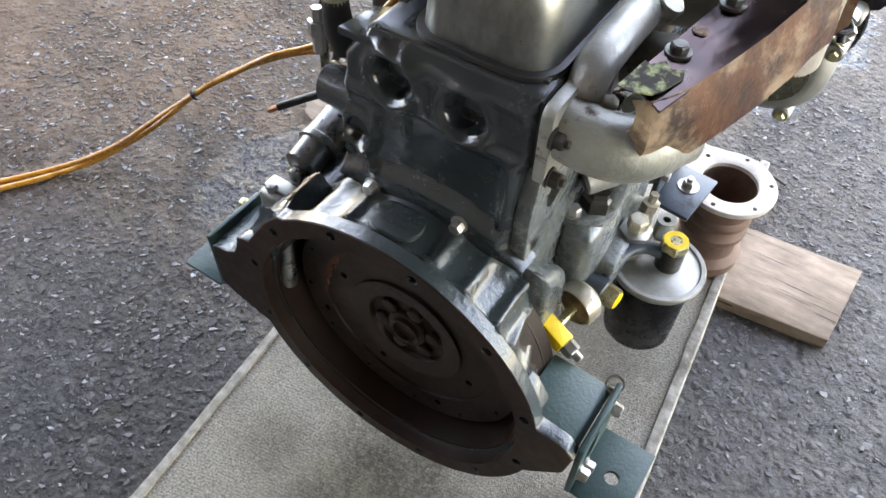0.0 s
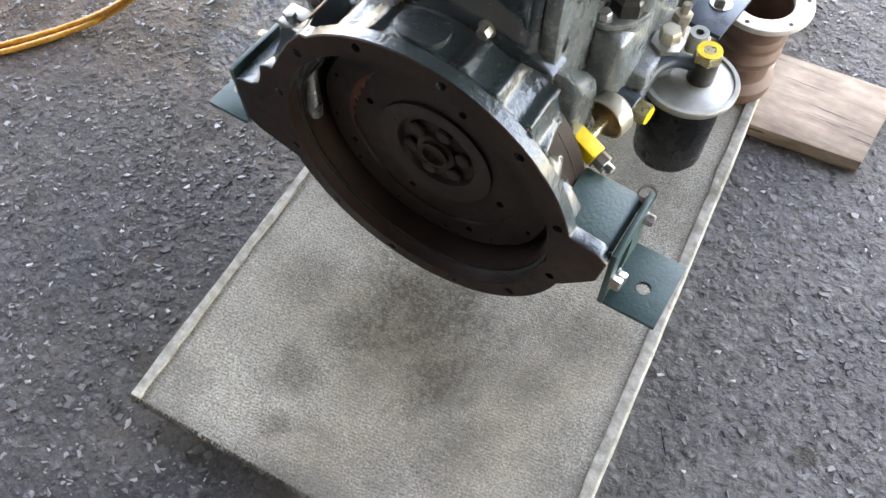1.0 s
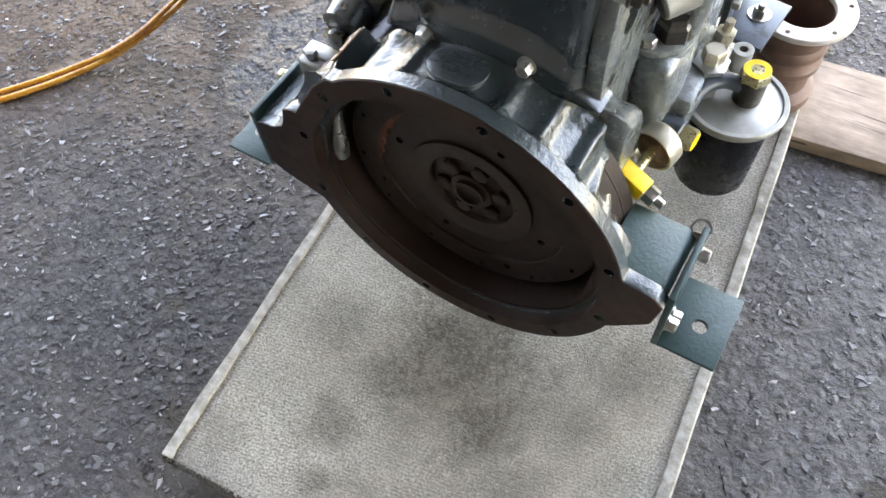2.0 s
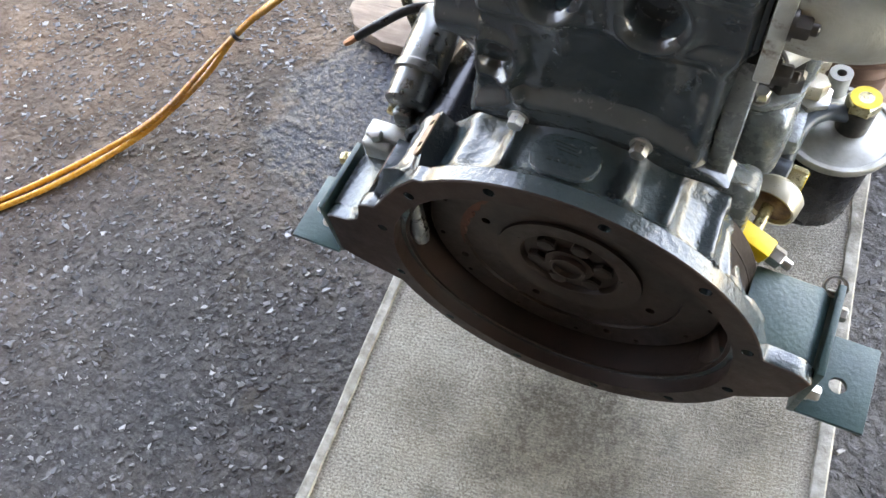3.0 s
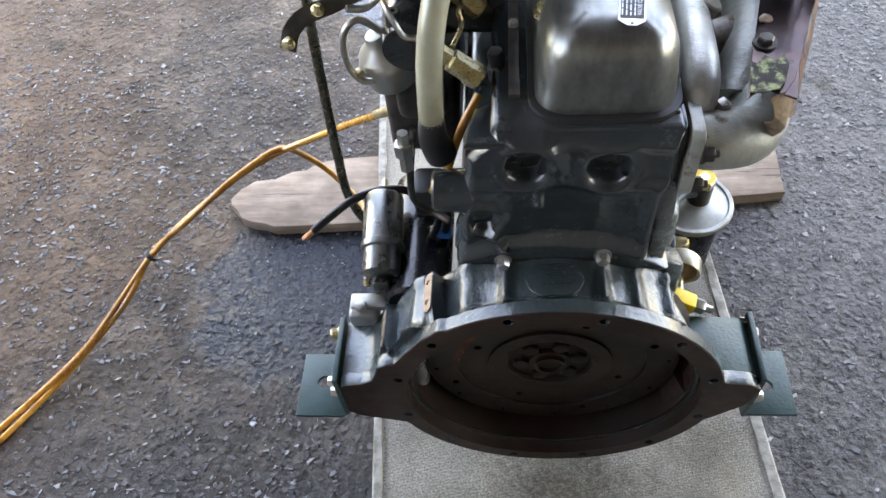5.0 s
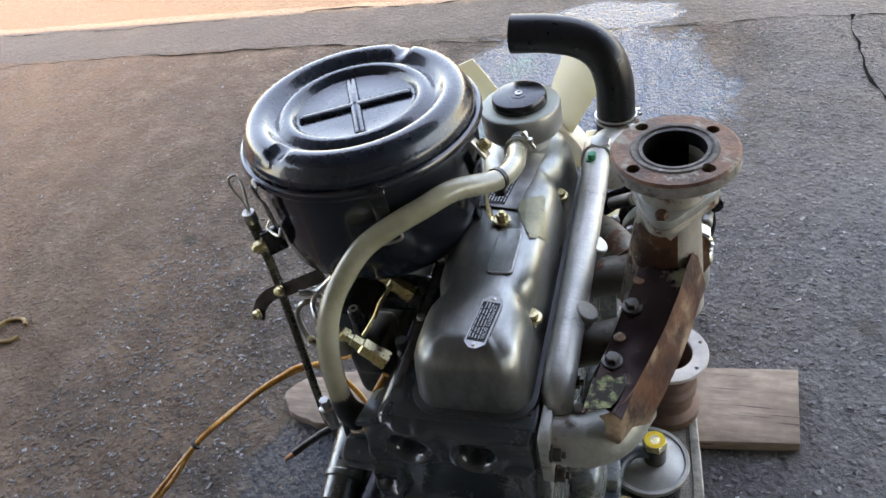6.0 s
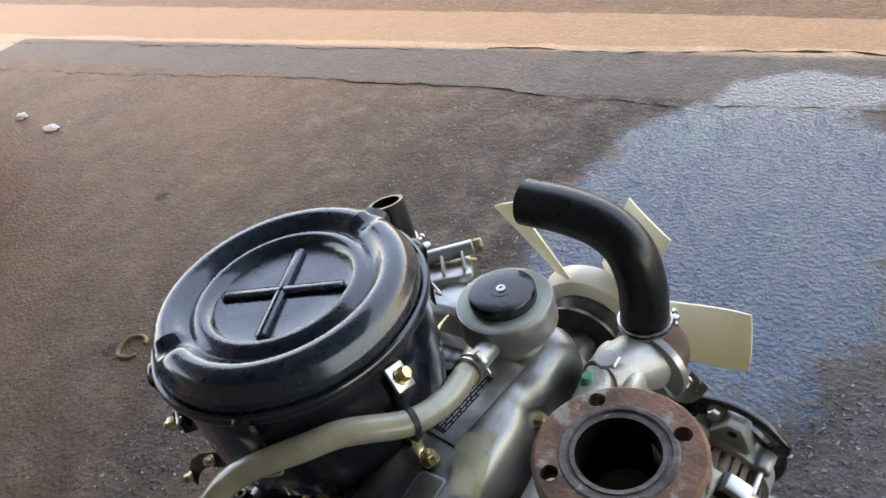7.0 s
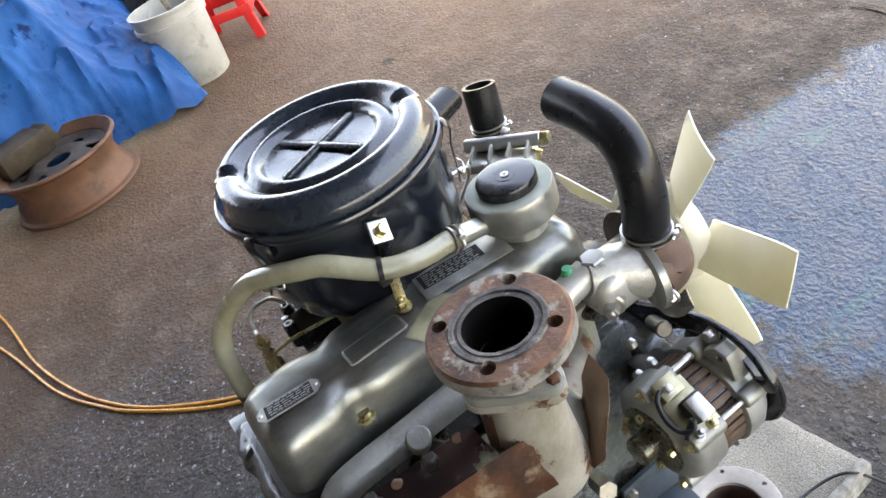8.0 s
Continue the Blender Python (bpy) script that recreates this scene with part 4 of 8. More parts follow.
    # bosses along the top and the block flange bolts
    for x, y, z in ((-0.058, 0.071, 0.459), (0.049, 0.068, 0.467)):
        n = Vector((x, 0, z - AX)).normalized()
        bm = B()
        cyl(bm, (x - n.x * 0.004, 0.078, z - n.z * 0.004), (x - n.x * 0.004, 0.090, z - n.z * 0.004), 0.0115, 0.0125, 24, 0.001)
        part("boss", bm, PAINT, bell)
        bolt(bell, (x, 0.0778, z + 0.001), (0, -1, 0.0), 0.0130, 0.009, 0.0098, STEEL)
    # deep left and right arms behind the flange ears
    bm = B()
    prism(bm, [(-0.259, 0.233), (-0.18, 0.20), (-0.17, 0.34), (-0.205, 0.348), (-0.212, 0.325), (-0.225, 0.309), (-0.2585, 0.302)], 0.016, 0.092, "y", 0.002)
    part("arm", bm, PAINT, bell)
    bm = B()
    prism(bm, [(0.18, 0.22), (0.234, 0.262), (0.240, 0.302), (0.230, 0.312), (0.17, 0.316)], 0.016, 0.094, "y", 0.002)
    part("arm", bm, GREENPLATE, bell)
    # low web on the right shoulder
    bm = B()
    prism(bm, [(0.166, 0.345), (0.174, 0.342), (0.190, 0.316), (0.180, 0.312), (0.163, 0.335)], 0.016, 0.045, "y", 0.003)
    part("web", bm, PAINT, bell)
    # bright lever seen inside the opening
    bm = B()
    tube(bm, [(-0.168, 0.045, 0.345), (-0.166, 0.036, 0.315), (-0.162, 0.028, 0.285), (-0.160, 0.026, 0.268)], [0.007, 0.009, 0.011, 0.008], 12)
    part("starter_pinion_nose", bm, DARKALU, bell, "bright steel pinion nose inside the opening")
    return bell


def _skin(loops, cyc):
    bm = B()
    rings(bm, loops, cyclic=cyc)
    return bm


_MC = {}


def material_cached(name):
    if name not in _MC:
        _MC[name] = material(name, (0.24, 0.15, 0.10), (0.36, 0.26, 0.19), 60, (0.5, 0.7), 0.3, (200, 0.3, 0.0008))
    return _MC[name]


bell = build_bell()


def build_flywheel():
    bm = B()
    y = 0.046
    lathe(bm, (0, y, AX), (0, 1, 0), [(0.0, 0.004), (0.026, 0.004), (0.0265, 0.010), (0.052, 0.010), (0.054, 0.003), (0.060, 0.001), (0.078, 0.0), (0.0785, 0.0035), (0.118, 0.0035), (0.1185, 0.0),
                                            (0.155, 0.0), (0.158, 0.003), (0.158, 0.022), (0.02, 0.022)], 96)
    me = mesh_of("flywheel", bm, FLYWHEEL)
    dr = B()
    for i in range(8):
        a = radians(22 + 45 * i)
        r = 0.098 if i % 2 else 0.132
        cyl(dr, radial(a, r, y - 0.01), radial(a, r, y + 0.012), 0.0052, seg=14)
    for i in range(12):
        a = radians(5 + 30 * i)
        cyl(dr, radial(a, 0.146, y - 0.01), radial(a, 0.146, y + 0.012), 0.0033, seg=10)
    fw = part("flywheel", me, None, engine, "dark oily flywheel with drilled holes", drill=dr)
    bm = B()
    lathe(bm, (0, y + 0.024, AX), (0, 1, 0), [(0.1555, 0), (0.164, 0.0), (0.164, 0.014), (0.1555, 0.014)], 96, True)
    for i in range(96):
        a = 2 * math.pi * i / 96
        box(bm, radial(a, 0.1655, y + 0.031), (0.005, 0.013, 0.0045), m=turned(0, -math.degrees(a), 0))
    part("ring_gear", bm, DARKSTEEL, fw)
    for i in range(6):
        a = radians(60 * i + 12)
        bolt(fw, radial(a, 0.037, y + 0.0095), (0, -1, 0), 0.019, 0.006, 0, FLYWHEEL)
    bm = B()
    lathe(bm, (0, y - 0.002, AX), (0, 1, 0), [(0.016, 0.0), (0.0195, 0.0), (0.0195, 0.012), (0.016, 0.012)], 32, True)
    part("pilot_bearing", bm, FLYWHEEL, fw)
    # rust-red stain along the clutch face
    bm = B()
    arc = [(0.1215 * math.cos(radians(128 + 62 * k / 20)), AX + 0.1215 * math.sin(radians(128 + 62 * k / 20))) for k in range(21)]
    arc += [((0.1205 - 0.010 * math.sin(math.pi * k / 20) * (0.7 + 0.3 * math.sin(k * 1.9))) * math.cos(radians(190 - 62 * k / 20)), AX + (0.1205 - 0.010 * math.sin(math.pi * k / 20) * (0.7 + 0.3 * math.sin(k * 1.9))) * math.sin(radians(190 - 62 * k / 20))) for k in range(21)]
    prism(bm, arc, y - 0.0004, y + 0.0044, "y")
    part("rust_stain", bm, material("red_rust", (0.055, 0.018, 0.009), (0.12, 0.036, 0.015), 30, (0.6, 0.8)), fw, "rust-red stain on the clutch face")

build_flywheel()


def build_mounts():
    # left mounting bracket
    bm = B()
    box(bm, (-0.302, 0.045, 0.212), (0.066, 0.092, 0.006), 0.0012)
    dr = B()
    cyl(dr, (-0.303, 0.048, 0.2), (-0.303, 0.048, 0.23), 0.009, seg=20)
    left = part("mounting_plate", bm, GREENPLATE, engine, "green-painted steel mounting plate with a hole", drill=dr)
    bm = B()
    box(bm, (-0.2655, 0.048, 0.262), (0.007, 0.092, 0.098), 0.0015)
    part("upright", bm, GREENPLATE, left)
    bolt(left, (-0.2695, 0.075, 0.300), (-1, 0, 0), 0.014, 0.009, 0.009, ZINC)
    bolt(left, (-0.2695, 0.012, 0.262), (-1, 0, 0), 0.014, 0.009, 0.0, STEEL)
    bolt(left, (-0.2695, 0.012, 0.290), (-1, 0, 0), 0.012, 0.008, 0.0, STEEL)
    # right mounting bracket
    bm = B()
    box(bm, (0.280, 0.055, 0.212), (0.064, 0.092, 0.006), 0.0012)
    dr = B()
    cyl(dr, (0.281, 0.049, 0.2), (0.281, 0.049, 0.23), 0.0085, seg=20)
    right = part("mounting_plate", bm, GREENPLATE, engine, "green-painted steel mounting plate with a hole", drill=dr)
    bm = B()
    box(bm, (0.2455, 0.055, 0.262), (0.007, 0.094, 0.104), 0.0015)
    dr = B()
    prism(dr, rounded(0.043, 0.262, 0.030, 0.052, 0.012), 0.2, 0.3, "x")
    part("upright", bm, GREENPLATE, right, drill=dr)
    bolt(right, (0.2493, 0.088, 0.285), (1, 0, 0), 0.013, 0.008, 0.008, STEEL)
    bolt(right, (0.2493, 0.018, 0.25), (1, 0, 0), 0.014, 0.009, 0.009, STEEL)
    bolt(right, (0.2493, 0.040, 0.23), (1, 0, 0), 0.013, 0.009, 0.009, STEEL)
    bm = B()
    lathe(bm, (0.2405, 0.103, 0.303), (0.0, -0.5, 1), [(0.0085, 0), (0.0105, 0), (0.0105, 0.009), (0.0085, 0.009)], 24, True)
    box(bm, (0.2405, 0.097, 0.292), (0.010, 0.003, 0.022), 0.001, m=turned(-12, 0, 0))
    part("pipe_clip", bm, STEEL, right, "small bent steel pipe clip")


build_mounts()


PLUGS = ((0.043, 0.597, 0.0195), (-0.035, 0.601, 0.0195), (-0.079, 0.520, 0.0135))


def ridge(x, z, line, width):
    """How near a point lies to a polyline: 1 on it, falling off as a bell."""
    best = 9.0
    for (x0, z0), (x1, z1) in zip(line, line[1:]):
        dx, dz = x1 - x0, z1 - z0
        t = max(0.0, min(1.0, ((x - x0) * dx + (z - z0) * dz) / (dx * dx + dz * dz)))
        best = min(best, math.hypot(x - x0 - dx * t, z - z0 - dz * t))
    return math.exp(-(best / width) ** 2)


def step(v):
    v = max(0.0, min(1.0, v))
    return v * v * (3 - 2 * v)


def build_rear_face(block):
    """The cast rear face: core plug seats with swollen rims, ribs, a hollow panel and a fillet down to the bell housing."""
    def relief(x, z, low):
        h = -0.0032 * ridge(x, z, ((0.01, 0.525), (0.075, 0.52)), 0.030)
        h += 0.0042 * ridge(x, z, ((-0.09, 0.572), (-0.035, 0.571), (0.004, 0.580), (0.043, 0.566), (0.10, 0.571)), 0.0075)
        h += 0.0040 * ridge(x, z, ((-0.045, 0.633), (0.0, 0.622), (0.043, 0.629), (0.10, 0.624)), 0.008)
        h += 0.0050 * ridge(x, z, ((-0.02, 0.638), (-0.004, 0.612), (0.004, 0.588)), 0.006)
        h += 0.0034 * ridge(x, z, ((-0.0215, 0.560), (-0.021, 0.543)), 0.0042)
        h += 0.0075 * ridge(x, z, ((-0.070, 0.496), (-0.059, 0.484)), 0.0068)
        h += 0.0045 * ridge(x, z, ((-0.056, 0.553), (-0.056, 0.525), (-0.064, 0.502)), 0.006)
        h += 0.0050 * ridge(x, z, ((0.093, 0.56), (0.092, 0.47)), 0.008)
        h += 0.0050 * ridge(x, z, ((-0.095, 0.545), (-0.098, 0.49)), 0.008)
        h += 0.0095 * step(1 - (z - low) / 0.024)
        for px, pz, r in PLUGS:
            d = math.hypot(x - px, z - pz)
            h += 0.0050 * math.exp(-((d - r - 0.0075) / 0.0060) ** 2)
            h -= (0.0145 if r > 0.016 else 0.006) * step((r + 0.0012 - d) / 0.0042)
            if d < r:
                h += 0.0030 * (1 - (d / r) ** 2)
        h += 0.0007 * noise.noise(Vector((x * 38, z * 38, 2.0))) + 0.0003 * noise.noise(Vector((x * 130, z * 130, 5.0)))
        return h
    bm = B()
    nu, nv = 150, 120
    g = []
    for j in range(nv + 1):
        v = j / nv
        row = []
        for i in range(nu + 1):
            u = i / nu
            zc = 0.452 + 0.184 * v
            xl = float(np.interp(zc, (0.448, 0.46, 0.50, 0.60, 0.636), (-0.111, -0.108, -0.100, -0.093, -0.062)))
            xr = float(np.interp(zc, (0.448, 0.47, 0.55, 0.575, 0.640), (0.100, 0.103, 0.103, 0.110, 0.110)))
            x = xl + (xr - xl) * u
            low = AX + math.sqrt(0.2065 ** 2 - x * x)
            z = low + (0.640 - low) * v
            e = min(x - xl, xr - x, 0.640 - z)
            y = 0.0862 - relief(x, z, low) + 0.012 * max(0.0, 1 - e / 0.010) ** 2
            row.append(bm.verts.new((x, y, z)))
        g.append(row)
    for j in range(nv):
        for i in range(nu):
            bm.faces.new((g[j][i], g[j][i + 1], g[j + 1][i + 1], g[j + 1][i]))
    rim = g[0] + [r[-1] for r in g[1:]] + g[-1][-2::-1] + [r[0] for r in g[-2:0:-1]]
    back = [bm.verts.new((w.co.x, 0.125, w.co.z)) for w in rim]
    for k in range(len(rim)):
        bm.faces.new((rim[k], rim[(k + 1) % len(rim)], back[(k + 1) % len(rim)], back[k]))
    part("rear_face", bm, SHADEPAINT, block, "glossy cast rear face with sunken core plugs")


def build_block():
    bm = B()
    # crankcase and cylinder block, rounded
    prism(bm, rounded(0.002, 0.36, 0.205, 0.40, 0.02), 0.094, 0.56, "y", 0.008)
    dr = B()
    cyl(dr, (-0.079, 0.06, 0.520), (-0.079, 0.112, 0.520), 0.018, seg=32)
    block = part("cylinder_block", bm, SHADEPAINT, engine, drill=dr, label= "grey-green glossy cast-iron cylinder block, paint darkened for shade")
    bm = B()
    pts = []
    for i in range(41):
        a = radians(54 + 66 * i / 40)
        pts.append((0.2085 * math.cos(a), AX + 0.2085 * math.sin(a)))
    prism(bm, pts, 0.0765, 0.108, "y", 0.003)
    dr = B()
    cyl(dr, (0.0, 0.06, 0.4575), (0.0, 0.09, 0.4575), 0.0052, seg=16)
    part("rear_arch", bm, SHADEPAINT, block, drill=dr)
    bm = B()
    pts = [(-0.062, 0.636), (-0.093, 0.60), (-0.100, 0.50), (-0.112, 0.455), (-0.09, 0.448), (0.093, 0.448), (0.103, 0.47), (0.103, 0.55), (0.110, 0.575), (0.110, 0.636)]
    prism(bm, pts[::-1], 0.0945, 0.14, "y", 0.006)
    dr = B()
    for x, z, r in PLUGS:
        cyl(dr, (x, 0.06, z), (x, 0.112, z), r + 0.002, r + 0.002, seg=32)
    part("rear_wall", bm, SHADEPAINT, block, drill=dr)
    build_rear_face(block)
    # right side: timing side plate with holes and a stepped rib, silver-grey as if lit
    bm = B()
    prism(bm, [(0.10, 0.25), (0.55, 0.25), (0.55, 0.56), (0.10, 0.56), (0.088, 0.50), (0.088, 0.42)], 0.10, 0.118, "x", 0.003)
    dr = B()
    cyl(dr, (0.09, 0.135, 0.505), (0.13, 0.135, 0.505), 0.016, seg=20)
    cyl(dr, (0.105, 0.108, 0.455), (0.13, 0.108, 0.455), 0.0075, seg=18)
    cyl(dr, (0.105, 0.104, 0.412), (0.13, 0.104, 0.412), 0.0065, seg=18)
    side = part("side_casting", bm, LITPAINT, block, "side casting in engine paint, coloured silver-grey as if lit", drill=dr)
    bm = B()
    prism(bm, [(0.089, 0.44), (0.098, 0.425), (0.125, 0.415), (0.15, 0.39), (0.152, 0.34), (0.16, 0.30), (0.12, 0.29), (0.092, 0.30)], 0.105, 0.148, "x", 0.010)
    soften(bm, 3, 6)
    part("shoulder", bm, LITPAINT, side)
    for y, z in ((0.155, 0.54),):
        bolt(side, (0.118, y, z), (1, 0, 0), 0.012, 0.006, 0.009, STEEL)
    bm = B()
    box(bm, (0.135, 0.22, 0.37), (0.05, 0.10, 0.10), 0.02, 3)
    box(bm, (0.13, 0.33, 0.33), (0.04, 0.16, 0.14), 0.015, 3)
    soften(bm, 1, 5)
    part("crankcase_bulge", bm, LITPAINT, side)
    # oil sump
    bm = B()
    prism(bm, rounded(0.0, 0.13, 0.20, 0.165, 0.03), 0.10, 0.56, "y", 0.012)
    part("oil_sump", bm, SHADEPAINT, engine, "painted sheet-steel oil sump resting on the carpet, paint darkened for shade")
    # skirt between block and sump, wide at the flywheel end
    bm = B()
    box(bm, (0.0, 0.33, 0.235), (0.25, 0.47, 0.05), 0.01)
    part("crankcase_skirt", bm, SHADEPAINT, block)
    # front timing case
    bm = B()
    prism(bm, rounded(0.01, 0.33, 0.27, 0.36, 0.05), 0.56, 0.60, "y", 0.006)
    part("timing_case", bm, LITPAINT, engine, "cast timing case at the fan end, engine paint coloured silver-grey as if lit")


build_block()


def build_head():
    bm = B()
    prism(bm, rounded(0.022, 0.6045, 0.182, 0.075, 0.012), 0.0935, 0.555, "y", 0.005)
    dr = B()
    for x, z, r in PLUGS[:2]:
        cyl(dr, (x, 0.06, z), (x, 0.112, z), r + 0.002, seg=32)
    head = part("cylinder_head", bm, SHADEPAINT, engine, drill=dr, label= "grey-green glossy cylinder head, paint darkened for shade")
    bm = B()
    box(bm, (0.088, 0.33, 0.641), (0.034, 0.44, 0.008), 0.002)
    part("head_ledge", bm, SHADEPAINT, head)
    # corner lug with a threaded hole
    bm = B()
    prism(bm, [(-0.092, 0.085), (-0.035, 0.085), (-0.02, 0.12), (-0.05, 0.15), (-0.085, 0.13)], 0.624, 0.634, "z", 0.003)
    dr = B()
    cyl(dr, (-0.056, 0.112, 0.60), (-0.056, 0.112, 0.65), 0.005, seg=14)
    part("corner_lug", bm, SHADEPAINT, head, drill=dr)
    bm = B()
    lathe(bm, (-0.056, 0.112, 0.6335), (0, 0, 1), [(0.0055, 0), (0.011, 0), (0.010, 0.003), (0.006, 0.003)], 24, True)
    part("boss", bm, SHADEPAINT, head)
    # gasket strip under the rocker cover
    bm = B()
    prism(bm, rounded(0.038, 0.325, 0.142, 0.452, 0.034, 8), 0.640, 0.6475, "z", 0.001)
    part("cover_gasket", bm, BLACKPLASTIC, head)


build_head()


def build_cover():
    """Rocker cover: drawn aluminium box with rounded shoulders, waisted at the nuts."""
    cx, y0, y1 = 0.038, 0.106, 0.548
    n = 36
    levels = [(0.6470, 0.0, 1.0), (0.6476, 0.0, 1.0), (0.682, -0.003, 1.0), (0.702, -0.0055, 1.0), (0.714, -0.010, 1.0), (0.7215, -0.0165, 1.0), (0.7268, -0.025, 1.0), (0.7295, -0.036, 1.0)]
    bm = B()
    loops = []
    w, l = 0.130, y1 - y0
    outline = rounded(0, 0, w, l, 0.030, 10)
    dense = []
    m = len(outline)
    for i in range(m):
        a, b = Vector(outline[i]), Vector(outline[(i + 1) % m])
        k = max(1, int((b - a).length / 0.012))
        for s in range(k):
            dense.append(a.lerp(b, s / k))
    for z, d, _ in levels:
        lp = []
        for p in dense:
            sx, sy = (w / 2 + d) / (w / 2), (l / 2 + d) / (l / 2)
            x, y = p.x * sx, p.y * sy
            # shallow waists beside the four nuts
            pinch = 0.0
            if abs(p.x) > 0.055 and z > 0.655:
                for yn in (0.216, 0.435):
                    yy = (cx * 0 + y + (y0 + y1) / 2) - yn
                    pinch += 0.011 * math.exp(-(yy / 0.017) ** 2) * min(1, (z - 0.655) / 0.03)
            x -= math.copysign(pinch, x)
            lp.append((cx + x, (y0 + y1) / 2 + y, z - (0.0015 if abs(p.x) > 0.05 else 0)))
        loops.append(lp)
    rings(bm, loops)
    cover = part("rocker_cover", bm, COVERALU, engine, "grey brushed aluminium rocker cover with rounded shoulders")
    for y in (0.216, 0.435):
        for x in (0.092, -0.0165):
            bm = B()
            lathe(bm, (x, y, 0.6775), (0.0, 0, 1), [(0.0, 0.0), (0.0115, 0.0), (0.0105, 0.004), (0.007, 0.0045), (0.007, 0.010), (0.0, 0.0105)], 20)
            part("cover_nut", bm, ZINC, cover, "yellow zinc-plated cover nut with washer")
            bm = B()
            box(bm, (x + (-0.005 if x > 0.03 else 0.005), y, 0.664), (0.022, 0.022, 0.0265), 0.006, 3)
            part("nut_seat", bm, COVERALU, cover)
    # embossed blank panel
    bm = B()
    prism(bm, rounded(0.0565, 0.271, 0.030, 0.076, 0.006), 0.7285, 0.7306, "z", 0.0006)
    part("embossed_panel", bm, PALEPRINT, cover, "blank aluminium plate with a raised rim")
    bm = B()
    prism(bm, rounded(0.0565, 0.271, 0.026, 0.070, 0.004), 0.7308, 0.7311, "z")
    part("panel_field", bm, COVERALU, cover)
    # small data plate: valve clearance
    tagM = Matrix.Translation((0.0555, 0.160, 0.7298)) @ turned(0, 0, -7)
    bm = B()
    prism(bm, [(-0.0115, -0.030), (-0.004, -0.037), (0.004, -0.037), (0.0115, -0.030), (0.0115, 0.030), (0.004, 0.037), (-0.004, 0.037), (-0.0115, 0.030)], 0, 0.0008, "z")
    bmesh.ops.transform(bm, matrix=tagM, verts=bm.verts[:])
    tag = part("clearance_plate", bm, PALEPRINT, cover, "small black and silver valve clearance plate")
    bm = B()
    box(bm, (0, 0, 0.0009), (0.0195, 0.055, 0.0004))
    bmesh.ops.transform(bm, matrix=tagM, verts=bm.verts[:])
    part("plate_field", bm, NAMEPLATE, tag)
    text_part("VALVE CLEARANCE", tagM @ pose(0.0062, 0, 0.0013, 0, 0, 90), 0.0054, tag)
    bm = B()
    rnd = random.Random(4)
    for k in range(4):
        q = -0.024
        while q < 0.022:
            ln = rnd.uniform(0.003, 0.009)
            box(bm, (0.0022 - k * 0.0035, q + ln / 2, 0.0012), (0.0012, ln, 0.0003))
            q += ln + rnd.uniform(0.0012, 0.0024)
    bmesh.ops.transform(bm, matrix=tagM, verts=bm.verts[:])
    part("print", bm, PALEPRINT, tag)
    for s in (-0.0325, 0.0325):
        bm = B()
        lathe(bm, (0, s, 0.0006), (0, 0, 1), [(0.0028, 0), (0.002, 0.0016), (0.0, 0.002)], 10)
        bmesh.ops.transform(bm, matrix=tagM, verts=bm.verts[:])
        part("rivet", bm, STEEL, tag)
    # large nameplate at the fan end
    npM = Matrix.Translation((0.040, 0.405, 0.7302)) @ turned(0, 0, -8)
    bm = B()
    box(bm, (0, 0, 0.0005), (0.050, 0.116, 0.001), 0.0003)
    bmesh.ops.transform(bm, matrix=npM, verts=bm.verts[:])
    npl = part("nameplate", bm, PALEPRINT, cover, "aluminium nameplate with a black printed panel")
    bm = B()
    box(bm, (-0.006, -0.012, 0.0012), (0.026, 0.082, 0.0003))
    bmesh.ops.transform(bm, matrix=npM, verts=bm.verts[:])
    part("plate_field", bm, NAMEPLATE, npl)
    bm = B()
    rnd = random.Random(6)
    for k in range(6):
        q = -0.048
        while q < 0.020:
            ln = rnd.uniform(0.003, 0.010)
            box(bm, (0.0045 - k * 0.0040, q + ln / 2, 0.0016), (0.0013, ln, 0.0003))
            q += ln + rnd.uniform(0.0015, 0.0035)
    for k in range(4):
        box(bm, (0.013 - k * 0.0022, 0.012 + 0.003 * k, 0.0013), (0.0009, 0.052 - 0.006 * k, 0.0003))
    bmesh.ops.transform(bm, matrix=npM, verts=bm.verts[:])
    part("print", bm, PALEPRINT, npl)
    # yellowish stain on the right shoulder, laid on as a thin patch
    bm = B()
    quad = [Vector(q) for q in ((0.052, 0.357), (0.084, 0.379), (0.098, 0.316), (0.080, 0.297))]
    g = []
    for v in range(11):
        row = []
        for u in range(9):
            a, b = u / 8, v / 10
            q = quad[0].lerp(quad[1], a).lerp(quad[3].lerp(quad[2], a), b)
            q += Vector((noise.noise(Vector((u * 0.9, v * 0.7, 3))) * 0.003, noise.noise(Vector((v * 0.8, u * 0.6, 8))) * 0.003))
            row.append(bm.verts.new((q.x, q.y, 0.0008 + float(np.interp(q.x - cx, (0.029, 0.040, 0.0485, 0.055, 0.0595, 0.062), (0.7295, 0.7268, 0.7215, 0.714, 0.702, 0.682))))))
        g.append(row)
    for v in range(10):
        for u in range(8):
            bm.faces.new((g[v][u], g[v][u + 1], g[v + 1][u + 1], g[v + 1][u]))
    part("yellowish_stain", bm, material("yellowish_stain", (0.18, 0.175, 0.11), (0.27, 0.26, 0.17), 40, (0.4, 0.6), 0.3, (90, 0.4, 0.001), 0.0, ((0.17, 0.172, 0.16), 30, 0.55, 0.1)), cover, "yellowish stain on the cover's right shoulder")
    # breather
    bm = B()
    bx, by = 0.040, 0.494
